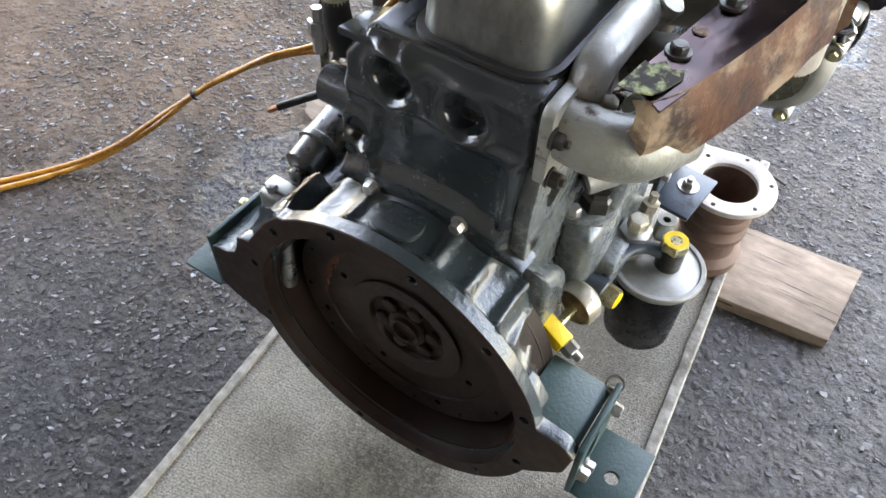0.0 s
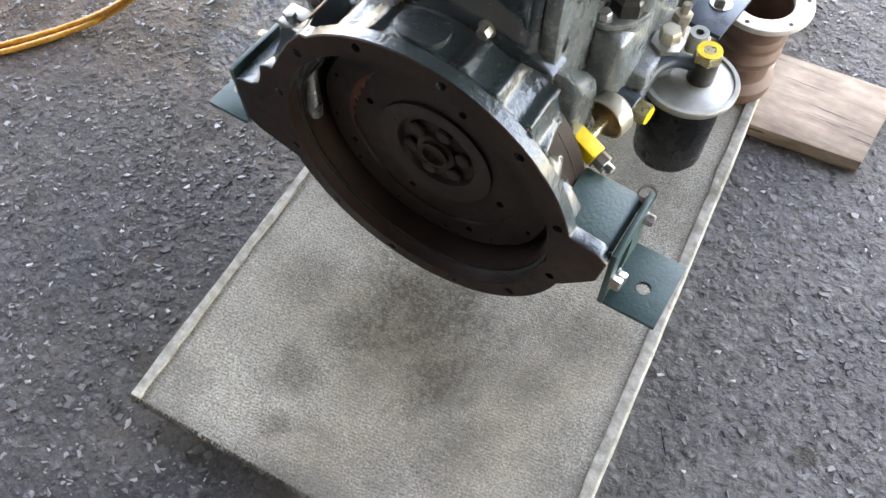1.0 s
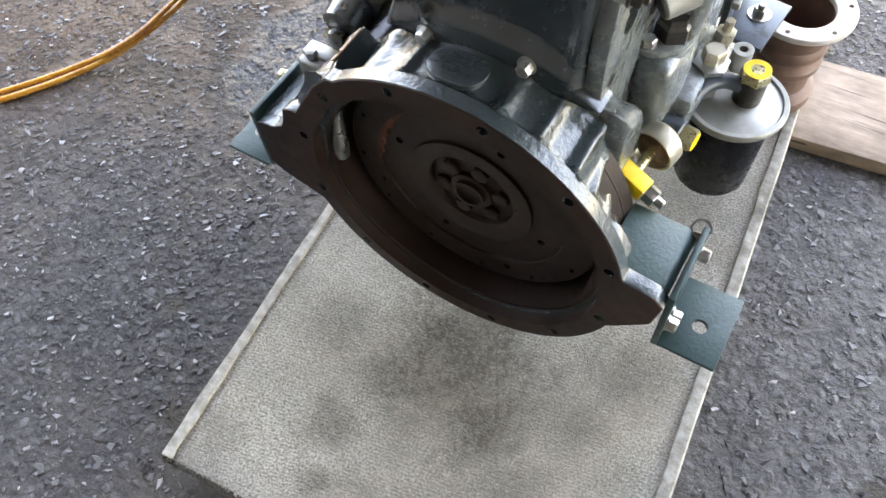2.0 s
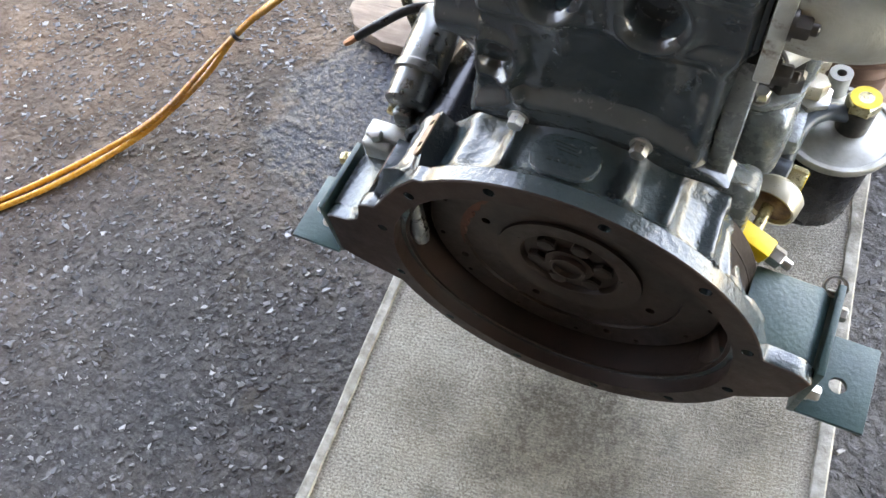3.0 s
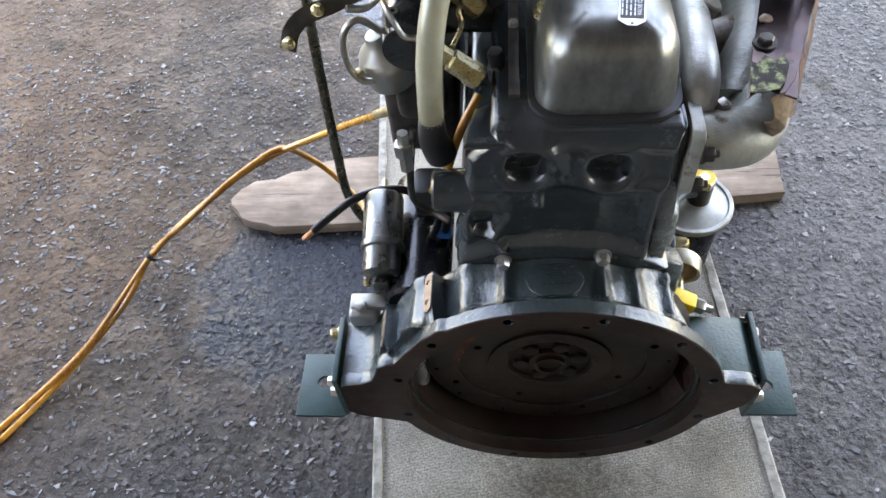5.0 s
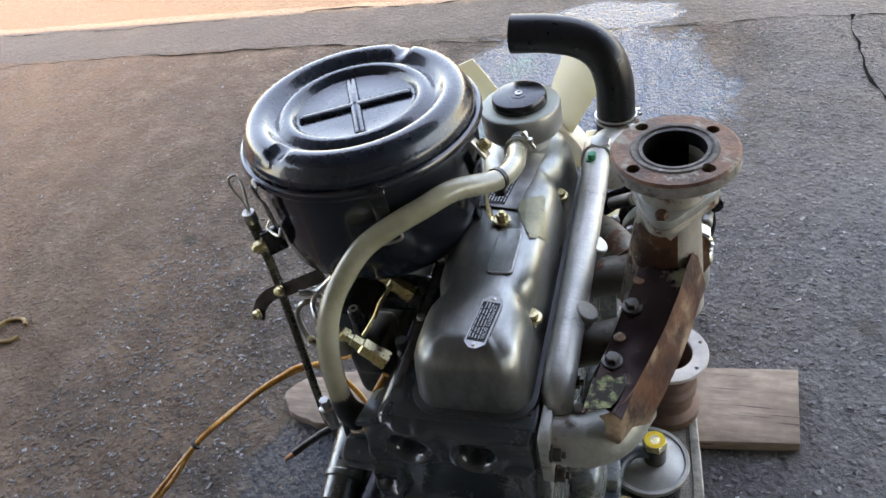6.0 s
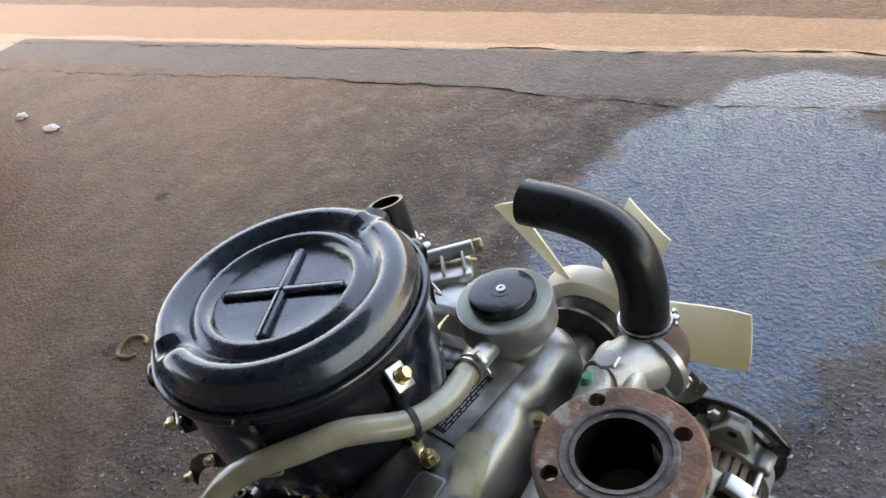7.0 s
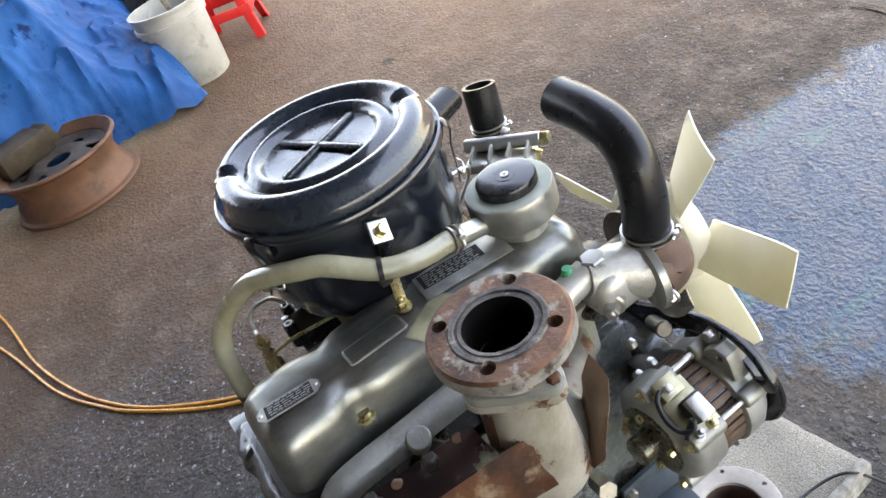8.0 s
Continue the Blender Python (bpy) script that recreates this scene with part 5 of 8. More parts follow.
    lathe(bm, (bx, by, 0.725), (0, 0, 1), [(0.034, 0.0), (0.034, 0.012), (0.036, 0.018), (0.049, 0.024), (0.053, 0.030), (0.053, 0.058), (0.0515, 0.062), (0.049, 0.062), (0.047, 0.0585), (0.034, 0.060), (0.0, 0.060)], 56)
    br = part("breather", bm, CASTALU, cover, "round aluminium crankcase breather")
    bm = B()
    lathe(bm, (bx, by, 0.786), (0, 0, 1), [(0.034, 0.0), (0.036, 0.002), (0.036, 0.012), (0.0345, 0.0146), (0.033, 0.0152), (0.012, 0.0153), (0.0115, 0.0160), (0.0, 0.0160)], 48)
    sb = B()
    lathe(sb, (bx, by, 0.7865), (0, 0, 1), [(0.034, -0.002), (0.0505, -0.002), (0.0505, 0.0012), (0.048, 0.002), (0.034, 0.002)], 48, True)
    part("seal_ring", sb, GREENSEAL, br, "pale green seal ring under the cap")
    cap = part("breather_cap", bm, BLACKSATIN, br, "black plastic cap with a centre screw")
    bm = B()
    lathe(bm, (bx, by, 0.8018), (0, 0, 1), [(0.005, 0), (0.005, 0.0016), (0.0025, 0.0018), (0.0024, 0.0005), (0, 0.0005)], 16)
    part("screw", bm, STEEL, br)
    bm = B()
    tube(bm, [(0.045, 0.455, 0.762), (0.050, 0.425, 0.772), (0.052, 0.400, 0.779)], 0.0115, 18)
    part("outlet", bm, CASTALU, br)
    # bracket holding the hose, with a stud and nut
    bm = B()
    tube(bm, [(0.028, 0.327, 0.775), (0.026, 0.328, 0.755), (0.029, 0.325, 0.735), (0.036, 0.322, 0.7318), (0.050, 0.318, 0.7318)], 0.0065, 8, 6, flat=0.25)
    part("hose_bracket", bm, ZINC, cover, "yellow zinc-plated hose bracket")
    bolt(cover, (0.044, 0.320, 0.733), (0, 0, 1), 0.012, 0.008, 0.010, ZINC, stud=0.004)


def text_part(body, m, size, parent):
    cu = bpy.data.curves.new("lettering", "FONT")
    cu.body = body
    cu.size = size
    cu.align_x, cu.align_y = "CENTER", "CENTER"
    cu.extrude = 0.00012
    ob = new("lettering_curve", cu)
    dg = bpy.context.evaluated_depsgraph_get()
    dg.update()
    me = bpy.data.meshes.new_from_object(ob.evaluated_get(dg))
    bpy.data.objects.remove(ob)
    me.materials.clear()
    me.materials.append(PALEPRINT)
    return part("lettering", me, None, parent, "", m)


build_cover()


def build_exhaust():
    # manifold: log along the engine with runners
    bm = B()
    tube(bm, [(0.175, 0.17, 0.59), (0.205, 0.24, 0.605), (0.222, 0.32, 0.612), (0.214, 0.365, 0.606), (0.186, 0.398, 0.600)], [0.030, 0.036, 0.040, 0.036, 0.028], 24)
    man = part("exhaust_manifold", bm, MANIFOLD, engine, "dull silver exhaust manifold with rust showing through")
    bm = B()
    tube(bm, [(0.120, 0.118, 0.604), (0.150, 0.115, 0.602), (0.180, 0.13, 0.598), (0.200, 0.175, 0.596)], [0.0295, 0.0285, 0.029, 0.031], 24, 10)
    part("runner", bm, MANIFOLD, man)
    for y in (0.245, 0.36, 0.47):
        bm = B()
        tube(bm, [(0.112, y, 0.595), (0.145, y + (0.004 if y < 0.4 else -0.02), 0.60), (0.205 if y < 0.4 else 0.185, y + (0.02 if y < 0.4 else -0.085), 0.605)], [0.026, 0.025, 0.028], 20)
        part("runner", bm, RUNNER, man)
    for y in (0.118, 0.245, 0.36, 0.47):
        bm = B()
        prism(bm, [(p[0], p[1]) for p in rounded(y, 0.597, 0.068, 0.086, 0.012)], 0.1135, 0.1255, "x", 0.0015)
        fl = part("runner_flange", bm, MANIFOLD, man)
        bolt(fl, (0.126, y - 0.030 if y < 0.2 else y + 0.028, 0.612 if y < 0.2 else 0.628), (1, 0, 0), 0.014, 0.009, 0.010, DARKSTEEL, stud=0.005)
        bolt(fl, (0.126, y - 0.024, 0.563), (1, 0, 0), 0.014, 0.009, 0.010, DARKSTEEL, stud=0.005)
    # riser with its clamp flange
    bm = B()
    lathe(bm, (0.226, 0.335, 0.60), (0.05, 0.015, 1), [(0.050, 0.0), (0.046, 0.04), (0.041, 0.085), (0.037, 0.12), (0.0345, 0.144), (0.028, 0.144), (0.028, 0.0)], 40, True)
    riser = part("riser", bm, FLAKED, man, "flaked silver paint over rust on the exhaust riser")
    bm = B()
    pts = []
    for i in range(40):
        a = 2 * math.pi * i / 40
        r = 0.0365 + 0.017 * (0.5 + 0.5 * math.cos(3 * (a + 1.75))) ** 2
        pts.append((0.235 + r * math.cos(a), 0.338 + r * math.sin(a)))
    prism(bm, pts, 0.742, 0.752, "z", 0.0015)
    part("clamp_flange", bm, FLAKED, riser)
    bm = B()
    prism(bm, [(x + 0.001, y) for x, y in pts], 0.7532, 0.764, "z", 0.0015)
    part("clamp_flange", bm, MANIFOLD, riser)
    for k in range(3):
        a = -1.75 + k * 2 * math.pi / 3
        bolt(riser, (0.235 + 0.045 * math.cos(a), 0.338 + 0.045 * math.sin(a), 0.764), (0, 0, 1), 0.012, 0.007, 0.0, FLANGERUST)
    bm = B()
    lathe(bm, (0.237, 0.339, 0.762), (0.0, 0.0, 1), [(0.0345, 0.0), (0.033, 0.006), (0.033, 0.034), (0.036, 0.0445), (0.032, 0.0445), (0.032, 0.0)], 40, True)
    part("neck", bm, FLAKED, riser)
    # top flange with four holes and a bore
    bm = B()
    fc = Vector((0.238, 0.339, 0.808))
    lathe(bm, fc, (0, 0, 1), [(0.0315, -0.03), (0.0315, 0.0115), (0.033, 0.0138), (0.0365, 0.0142), (0.0375, 0.0130), (0.0395, 0.0130), (0.0405, 0.0150), (0.0445, 0.0152), (0.046, 0.0135), (0.064, 0.0135), (0.067, 0.011), (0.0675, -0.001), (0.066, -0.003), (0.036, -0.003), (0.0325, -0.03)], 72, True)
    me = mesh_of("flange", bm, [FLANGERUST, DEEPBLACK, SCALE, RINGSCALE])
    for p in me.polygons:
        q = math.hypot(p.center.x - fc.x, p.center.y - fc.y)
        if q < 0.0325:
            p.material_index = 1
        elif q < 0.047 and p.center.z > fc.z:
            p.material_index = 3
        elif q > 0.0655:
            p.material_index = 2
    dr = B()
    for x, y in ((0.198, 0.302), (0.272, 0.303), (0.202, 0.380), (0.276, 0.373)):
        cyl(dr, (x, y, 0.78), (x, y, 0.84), 0.0072, seg=18)
    part("top_flange", me, None, riser, "rusty round exhaust flange with four bolt holes", drill=dr)
    # sooty bore lining and floor; the depth's shade is put into the near-black colour
    bm = B()
    lathe(bm, (fc.x, fc.y, 0.60), (0, 0, 1), [(0.0276, 0.0), (0.0276, 0.182), (0.0268, 0.182), (0.0268, 0.0)], 32, True)
    lathe(bm, (fc.x, fc.y, 0.602), (0, 0, 1), [(0.0, 0), (0.0268, 0)], 32)
    part("bore_bottom", bm, DEEPBLACK, riser)

    # heat shield: a folded sheet, bolted on top of the manifold
    sh = B()
    rows = [(0.106, 0.664, 0.158, 0.198), (0.14, 0.667, 0.166, 0.208), (0.18, 0.672, 0.176, 0.222), (0.22, 0.680, 0.186, 0.236), (0.262, 0.691, 0.197, 0.249), (0.286, 0.697, 0.203, 0.254)]

    def sheet(bm, pts2, th=0.002):
        g = [[bm.verts.new(p) for p in r] for r in pts2]
        h = [[bm.verts.new((p[0], p[1], p[2] - th)) for p in r] for r in pts2]
        R, C = len(g), len(g[0])
        for j in range(R - 1):
            for i in range(C - 1):
                bm.faces.new((g[j][i], g[j][i + 1], g[j + 1][i + 1], g[j + 1][i]))
                bm.faces.new((h[j][i], h[j + 1][i], h[j + 1][i + 1], h[j][i + 1]))
        for i in range(C - 1):
            bm.faces.new((g[0][i], h[0][i], h[0][i + 1], g[0][i + 1]))
            bm.faces.new((g[-1][i], g[-1][i + 1], h[-1][i + 1], h[-1][i]))
        for j in range(R - 1):
            bm.faces.new((g[j][0], g[j + 1][0], h[j + 1][0], h[j][0]))
            bm.faces.new((g[j][-1], h[j][-1], h[j + 1][-1], g[j + 1][-1]))
    top = []
    for y, z, xl, xr in rows:
        top.append([(xl + (xr - xl) * k / 6, y + 0.010 * math.sin(k * 0.6) * (1 if y < 0.12 else 0), z + 0.0015 * math.sin(k * 1.7 + y * 40)) for k in range(7)])
    sheet(sh, top)
    shield = part("heat_shield", sh, SHIELDTOP, man, "folded heat shield, stained metal with greenish and rusty patches")
    side = []
    for j, (y, z, xl, xr) in enumerate([(0.104, 0.663, 0.16, 0.176), (0.108, 0.664, 0.16, 0.190), (0.122, 0.666, 0.16, 0.2005)] + rows[1:] + [(0.315, 0.700, 0.21, 0.262)]):
        drop = (0.026, 0.052, 0.060, 0.062, 0.063, 0.064, 0.066, 0.068, 0.068)[j]
        side.append([(xr + 0.014 * math.sin(k / 5 * 1.5) - (0.012 * (k / 5) ** 2 if j < 3 else 0), y - (0.008 * math.sin(k / 5 * 2.2) if j < 2 else 0) + 0.004 * (k / 5) + 0.003 * math.sin(k * 1.3 + j), z + 0.0012 - drop * (k / 5)) for k in range(6)])
    sd = B()
    sheet(sd, side)
    part("shield_side", sd, RUSTBROWN, shield, "rusty brown folded side of the heat shield")
    # tail of the shield, bent round behind the riser
    tl = B()
    sheet(tl, [[(0.224, 0.425, 0.694), (0.232, 0.428, 0.680), (0.240, 0.430, 0.663)], [(0.202, 0.422, 0.643), (0.226, 0.417, 0.649), (0.260, 0.410, 0.654)], [(0.206, 0.415, 0.625), (0.242, 0.402, 0.633), (0.279, 0.387, 0.651)], [(0.210, 0.398, 0.604), (0.246, 0.384, 0.606), (0.282, 0.376, 0.622)], [(0.204, 0.370, 0.592), (0.236, 0.366, 0.592), (0.268, 0.368, 0.600)]], 0.0022)
    part("shield_tail", tl, TANRUST, shield, "bent rusty tail of the heat shield")
    mp = B()
    prism(mp, [(0.1600, 0.110), (0.170, 0.1085), (0.186, 0.1135), (0.192, 0.122), (0.199, 0.142), (0.196, 0.151), (0.187, 0.146), (0.180, 0.153), (0.171, 0.143), (0.166, 0.146), (0.1635, 0.130)], 0.6655, 0.6670, "z")
    for v in mp.verts:
        v.co.z += 0.09 * (v.co.y - 0.106)
    part("flaked_patch", mp, MOSS, shield, "yellow-green flaked coating on the near tip")
    # upper arm of the shield, wrapped round the front of the riser
    nk = B()
    neck = []
    for q in range(5):
        z = 0.684 + 0.050 * q / 4
        neck.append([(0.235 + (0.046 - 0.007 * q / 4) * math.cos(radians(-165 + 88 * k / 8)), 0.338 + (0.048 - 0.007 * q / 4) * math.sin(radians(-165 + 88 * k / 8)), z + 0.006 * math.sin(k * 1.9 + q)) for k in range(9)])
    sheet(nk, neck, 0.0016)
    part("shield_arm", nk, RUSTBROWN, shield, "rust-brown sheet wrapped round the riser")
    for x, y, z in ((0.183, 0.170, 0.6705), (0.199, 0.237, 0.6835)):
        bolt(shield, (x, y, z), (0, 0, 1), 0.013, 0.006, 0.011, DARKSTEEL)
    for x, y, z in ((0.188, 0.199, 0.6755), (0.204, 0.270, 0.692), (0.172, 0.132, 0.667)):
        bm = B()
        lathe(bm, (x, y, z), (0, 0, 1), [(0.0068, 0), (0.0062, 0.0012), (0, 0.0015)], 18)
        part("rivet", bm, FLANGERUST, shield)


build_exhaust()


def build_cooling():
    # coolant rail beside the rocker cover
    bm = B()
    tube(bm, [(0.127, 0.138, 0.612), (0.127, 0.142, 0.640), (0.128, 0.17, 0.652), (0.129, 0.25, 0.655), (0.130, 0.34, 0.660), (0.132, 0.41, 0.672), (0.134, 0.46, 0.684), (0.135, 0.505, 0.694)], [0.016, 0.0175, 0.018, 0.018, 0.018, 0.018, 0.018, 0.018], 22)
    rail = part("coolant_rail", bm, RAILALU, engine, "cast aluminium coolant rail along the cylinder head")
    bm = B()
    box(bm, (0.128, 0.140, 0.612), (0.036, 0.030, 0.016), 0.004)
    part("foot_flange", bm, RAILALU, rail)
    bolt(rail, (0.148, 0.140, 0.626), (0.4, -1, 0), 0.013, 0.009, 0, STEEL)
    for y in (0.245, 0.36):
        bm = B()
        lathe(bm, (0.143, y, 0.655), (0.6, 0, 1), [(0.014, -0.01), (0.014, 0.010), (0.012, 0.012), (0, 0.012)], 24)
        part("boss", bm, RAILALU, rail)
    # thermostat housing
    bm = B()
    box(bm, (0.142, 0.528, 0.668), (0.064, 0.07, 0.062), 0.018, 3)
    tube(bm, [(0.135, 0.50, 0.690), (0.145, 0.535, 0.680), (0.158, 0.565, 0.668)], [0.024, 0.030, 0.036], 24)
    th = part("thermostat_housing", bm, RAILALU, engine, "cast aluminium thermostat housing")
    bm = B()
    lathe(bm, (0.160, 0.560, 0.662), (0.25, 1, 0.0), [(0.036, 0.0), (0.046, 0.002), (0.047, 0.010), (0.044, 0.012)], 36)
    part("flange", bm, CASTALU, th)
    bolt(th, (0.138, 0.514, 0.700), (0, 0.0, 1), 0.026, 0.013, 0.0, CASTALU)
    bm = B()
    lathe(bm, (0.130, 0.484, 0.700), (0, 0, 1), [(0.0085, -0.01), (0.0085, 0.005), (0.006, 0.007), (0.0055, 0.014), (0, 0.0145)], 20)
    part("green_plug", bm, GREENTAP, th, "small green sender plug")
    bm = B()
    cyl(bm, (0.158, 0.515, 0.661), (0.169, 0.503, 0.661), 0.017, 0.016, 24, 0.002)
    sender = part("sender_boss", bm, CASTALU, th)
    bolt(sender, (0.169, 0.503, 0.661), (0.7, -0.75, 0), 0.017, 0.012, 0.0, STEEL, stud=0.004)
    for x, z in ((0.200, 0.648), (0.118, 0.636)):
        bolt(th, (x, 0.566, z), (0, -1, 0), 0.012, 0.008, 0.009, STEEL)
    # rusty water outlet and the rubber hose
    bm = B()
    tube(bm, [(0.160, 0.572, 0.655), (0.160, 0.590, 0.660), (0.155, 0.588, 0.69), (0.153, 0.584, 0.712)], [0.036, 0.037, 0.029, 0.024], 26)
    part("water_outlet", bm, BROWNPIPE, engine, "rusty cast-iron water outlet elbow")
    bm = B()
    tube(bm, [(0.152, 0.583, 0.690), (0.153, 0.586, 0.725), (0.151, 0.590, 0.762), (0.138, 0.596, 0.797), (0.110, 0.602, 0.818), (0.066, 0.606, 0.827), (0.013, 0.608, 0.829)], [0.0275, 0.0265, 0.0262, 0.0262, 0.0262, 0.0262, 0.0268], 32, 10, hollow=0.0215)
    hose = part("radiator_hose", bm, RUBBER, engine, "bent black rubber radiator hose, open at its end")
    clamp(hose, (0.1525, 0.5845, 0.707), (0.02, 0.06, 1), 0.0282, (0.9, 0.45, 0))


def clamp(parent, c, axis, r, towards, w=0.010):
    """A two-wire hose clamp with its screw."""
    a = Vector(axis).normalized()
    bm = B()
    for s in (-0.35, 0.35):
        lathe(bm, Vector(c) + a * w * s, a, [(r - 0.0005, -0.0013), (r + 0.0016, -0.0013), (r + 0.0016, 0.0013), (r - 0.0005, 0.0013)], 36, True)
    cl = part("hose_clamp", bm, STEEL, parent, "steel wire hose clamp with a screw")
    t = Vector(towards).normalized()
    t = (t - a * t.dot(a)).normalized()
    p = Vector(c) + t * (r + 0.004)
    s = a.cross(t)
    bm = B()
    box(bm, p, (0.008, 0.008, 0.008), 0.0015)
    cyl(bm, p - s * 0.011, p + s * 0.012, 0.0022, seg=10)
    cyl(bm, p + s * 0.009, p + s * 0.014, 0.0042, seg=6)
    part("clamp_screw", bm, STEEL, cl)


build_cooling()


def build_fan():
    c = Vector((0.005, 0.735, 0.535))
    bm = B()
    lathe(bm, c, (0, -1, 0), [(0.0, -0.012), (0.078, -0.012), (0.088, -0.006), (0.088, 0.010), (0.080, 0.024), (0.062, 0.030), (0.0, 0.030)], 48)
    fan = part("cooling_fan", bm, CREAM, engine, "cream nylon cooling fan with six blades")
    for k in range(6):
        a0 = radians(3.5 + 60 * k)
        R = Matrix.Translation(c) @ Matrix.Rotation(-a0, 4, "Y")
        bm = B()
        nr, nc = 8, 6
        g, h = [], []
        for j in range(nr + 1):
            t = j / nr
            r = 0.080 + 0.136 * t
            wd = 0.036 + 0.007 * t - 0.004 * t ** 6
            tw = -radians(36 - 12 * t)
            rg, rh = [], []
            for i in range(nc + 1):
                s = (i / nc - 0.5) * 2
                cam_ = 0.006 * (1 - s * s)
                x = r + (0.004 * (1 - s * s) if j == nr else 0)
                u = s * wd
                rg.append(bm.verts.new((x, -u * math.sin(tw) - cam_ + 0.0013, u * math.cos(tw))))
                rh.append(bm.verts.new((x, -u * math.sin(tw) - cam_ - 0.0013, u * math.cos(tw))))
            g.append(rg)
            h.append(rh)
        for j in range(nr):
            for i in range(nc):
                bm.faces.new((g[j][i], g[j][i + 1], g[j + 1][i + 1], g[j + 1][i]))
                bm.faces.new((h[j][i], h[j + 1][i], h[j + 1][i + 1], h[j][i + 1]))
        for j in range(nr):
            bm.faces.new((g[j][0], g[j + 1][0], h[j + 1][0], h[j][0]))
            bm.faces.new((g[j][nc], h[j][nc], h[j + 1][nc], g[j + 1][nc]))
        for i in range(nc):
            bm.faces.new((g[nr][i], g[nr][i + 1], h[nr][i + 1], h[nr][i]))
            bm.faces.new((g[0][i], h[0][i], h[0][i + 1], g[0][i + 1]))
        bmesh.ops.transform(bm, matrix=R, verts=bm.verts[:])
        part("blade", bm, CREAM, fan)
    bm = B()
    lathe(bm, (c.x, 0.60, c.z), (0, 1, 0), [(0.05, 0), (0.05, 0.02), (0.03, 0.03), (0.03, 0.07), (0.062, 0.075), (0.062, 0.080), (0.052, 0.090), (0.062, 0.10), (0.062, 0.105), (0.03, 0.108)], 40)
    part("water_pump", bm, DARKSTEEL, engine, "dark water pump with its belt pulley")
    bm = B()
    lathe(bm, (0.0, 0.60, AX), (0, 1, 0), [(0.04, 0), (0.04, 0.03), (0.075, 0.035), (0.075, 0.045), (0.062, 0.055), (0.075, 0.065), (0.075, 0.075), (0.03, 0.08)], 40)
    part("crank_pulley", bm, DARKSTEEL, engine)


build_fan()


def build_air_cleaner():
    cx, cy = -0.121, 0.356
    bm = B()
    lathe(bm, (cx, cy, 0.70), (0, 0, 1), [(0.0, 0.0), (0.10, 0.0), (0.122, 0.006), (0.131, 0.02), (0.135, 0.05), (0.137, 0.12), (0.138, 0.143), (0.1455, 0.1445), (0.147, 0.148), (0.147, 0.152), (0.1455, 0.155), (0.1425, 0.156), (0.1425, 0.150), (0.0, 0.150)], 96)
    ac = part("air_cleaner", bm, BLACKGLOSS, engine, "round black glossy air cleaner with a dished lid")
    # lid with raised rings, two notches and a crossed centre
    bm = B()
    prof = [(0.1395, 0.851), (0.1395, 0.864), (0.1375, 0.868), (0.1355, 0.871), (0.133, 0.878), (0.128, 0.885), (0.120, 0.8885), (0.112, 0.888), (0.1055, 0.884), (0.101, 0.8785), (0.096, 0.8765), (0.092, 0.8785), (0.087, 0.8825), (0.080, 0.883), (0.075, 0.880),
            (0.071, 0.8735), (0.066, 0.872), (0.04, 0.872), (0.012, 0.872)]
    seg = 120
    loops = []
    na = math.atan2(0.242 - cy, -0.170 - cx)
    for r, z in prof:
        lp = []
        for i in range(seg):
            a = 2 * math.pi * i / seg
            zz = z
            for c in (na, na + math.pi + 0.18):
                d = abs((a - c + math.pi) % (2 * math.pi) - math.pi)
                if r > 0.098:
                    k = max(0.0, 1 - (d / 0.10) ** 4)
                    zz = zz + (min(zz, 0.8795) - zz) * k
            lp.append((cx + r * math.cos(a), cy + r * math.sin(a), zz))
        loops.append(lp)
    rings(bm, loops)
    lid = part("lid", bm, LIDPAINT, ac, "black glossy pressed lid with raised rings")
    ca = math.atan2(0.19, 1.0) + 0.25
    for k in range(2):
        bm = B()
        prism(bm, rounded(0, 0, 0.136, 0.0125, 0.006), 0.0, 0.0058, "z", 0.0042)
        bmesh.ops.transform(bm, matrix=Matrix.Translation((cx, cy, 0.8715)) @ turned(0, 0, math.degrees(ca) + 90 * k), verts=bm.verts[:])
        part("cross_rib", bm, LIDPAINT, lid)
    # spring clips
    for ang, hinge in ((-64, 0.0), (-124, 0.0), (60, 0.0), (150, 0.0)):
        a = radians(ang)
        M = Matrix.Translation((cx + 0.140 * math.cos(a), cy + 0.140 * math.sin(a), 0.80)) @ turned(0, 0, ang)
        bm = B()
        tube(bm, [(0.004, 0, -0.030), (0.006, 0, -0.01), (0.008, 0, 0.02), (0.013, 0, 0.043), (0.008, 0, 0.054), (0.0, 0, 0.052)], 0.0085, 10, 5, flat=0.16)
        bmesh.ops.transform(bm, matrix=M, verts=bm.verts[:])
        cl = part("spring_clip", bm, BLACKSATIN, ac, "black over-centre spring clip")
        bm = B()
        tube(bm, [(0.006, -0.012, -0.008), (0.012, -0.012, -0.016), (0.012, 0.012, -0.016), (0.006, 0.012, -0.008)], 0.0016, 8, 4)
        bmesh.ops.transform(bm, matrix=M, verts=bm.verts[:])
        part("clip_wire", bm, STEEL, cl)
    # clamp lug with a bolt towards the rocker cover
    bm = B()
    lu, lv = Vector((-0.06, 0.92, -0.39)).normalized(), Vector((0.66, -0.33, -0.67)).normalized()
    ln = lv.cross(lu).normalized()
    ln = ln if ln.x > 0 else -ln
    lv = ln.cross(lu).normalized()
    LM = Matrix((lu.to_4d(), lv.to_4d(), ln.to_4d(), (0, 0, 0, 1))).transposed()
    for r_ in range(3):
        LM[3][r_] = 0.0
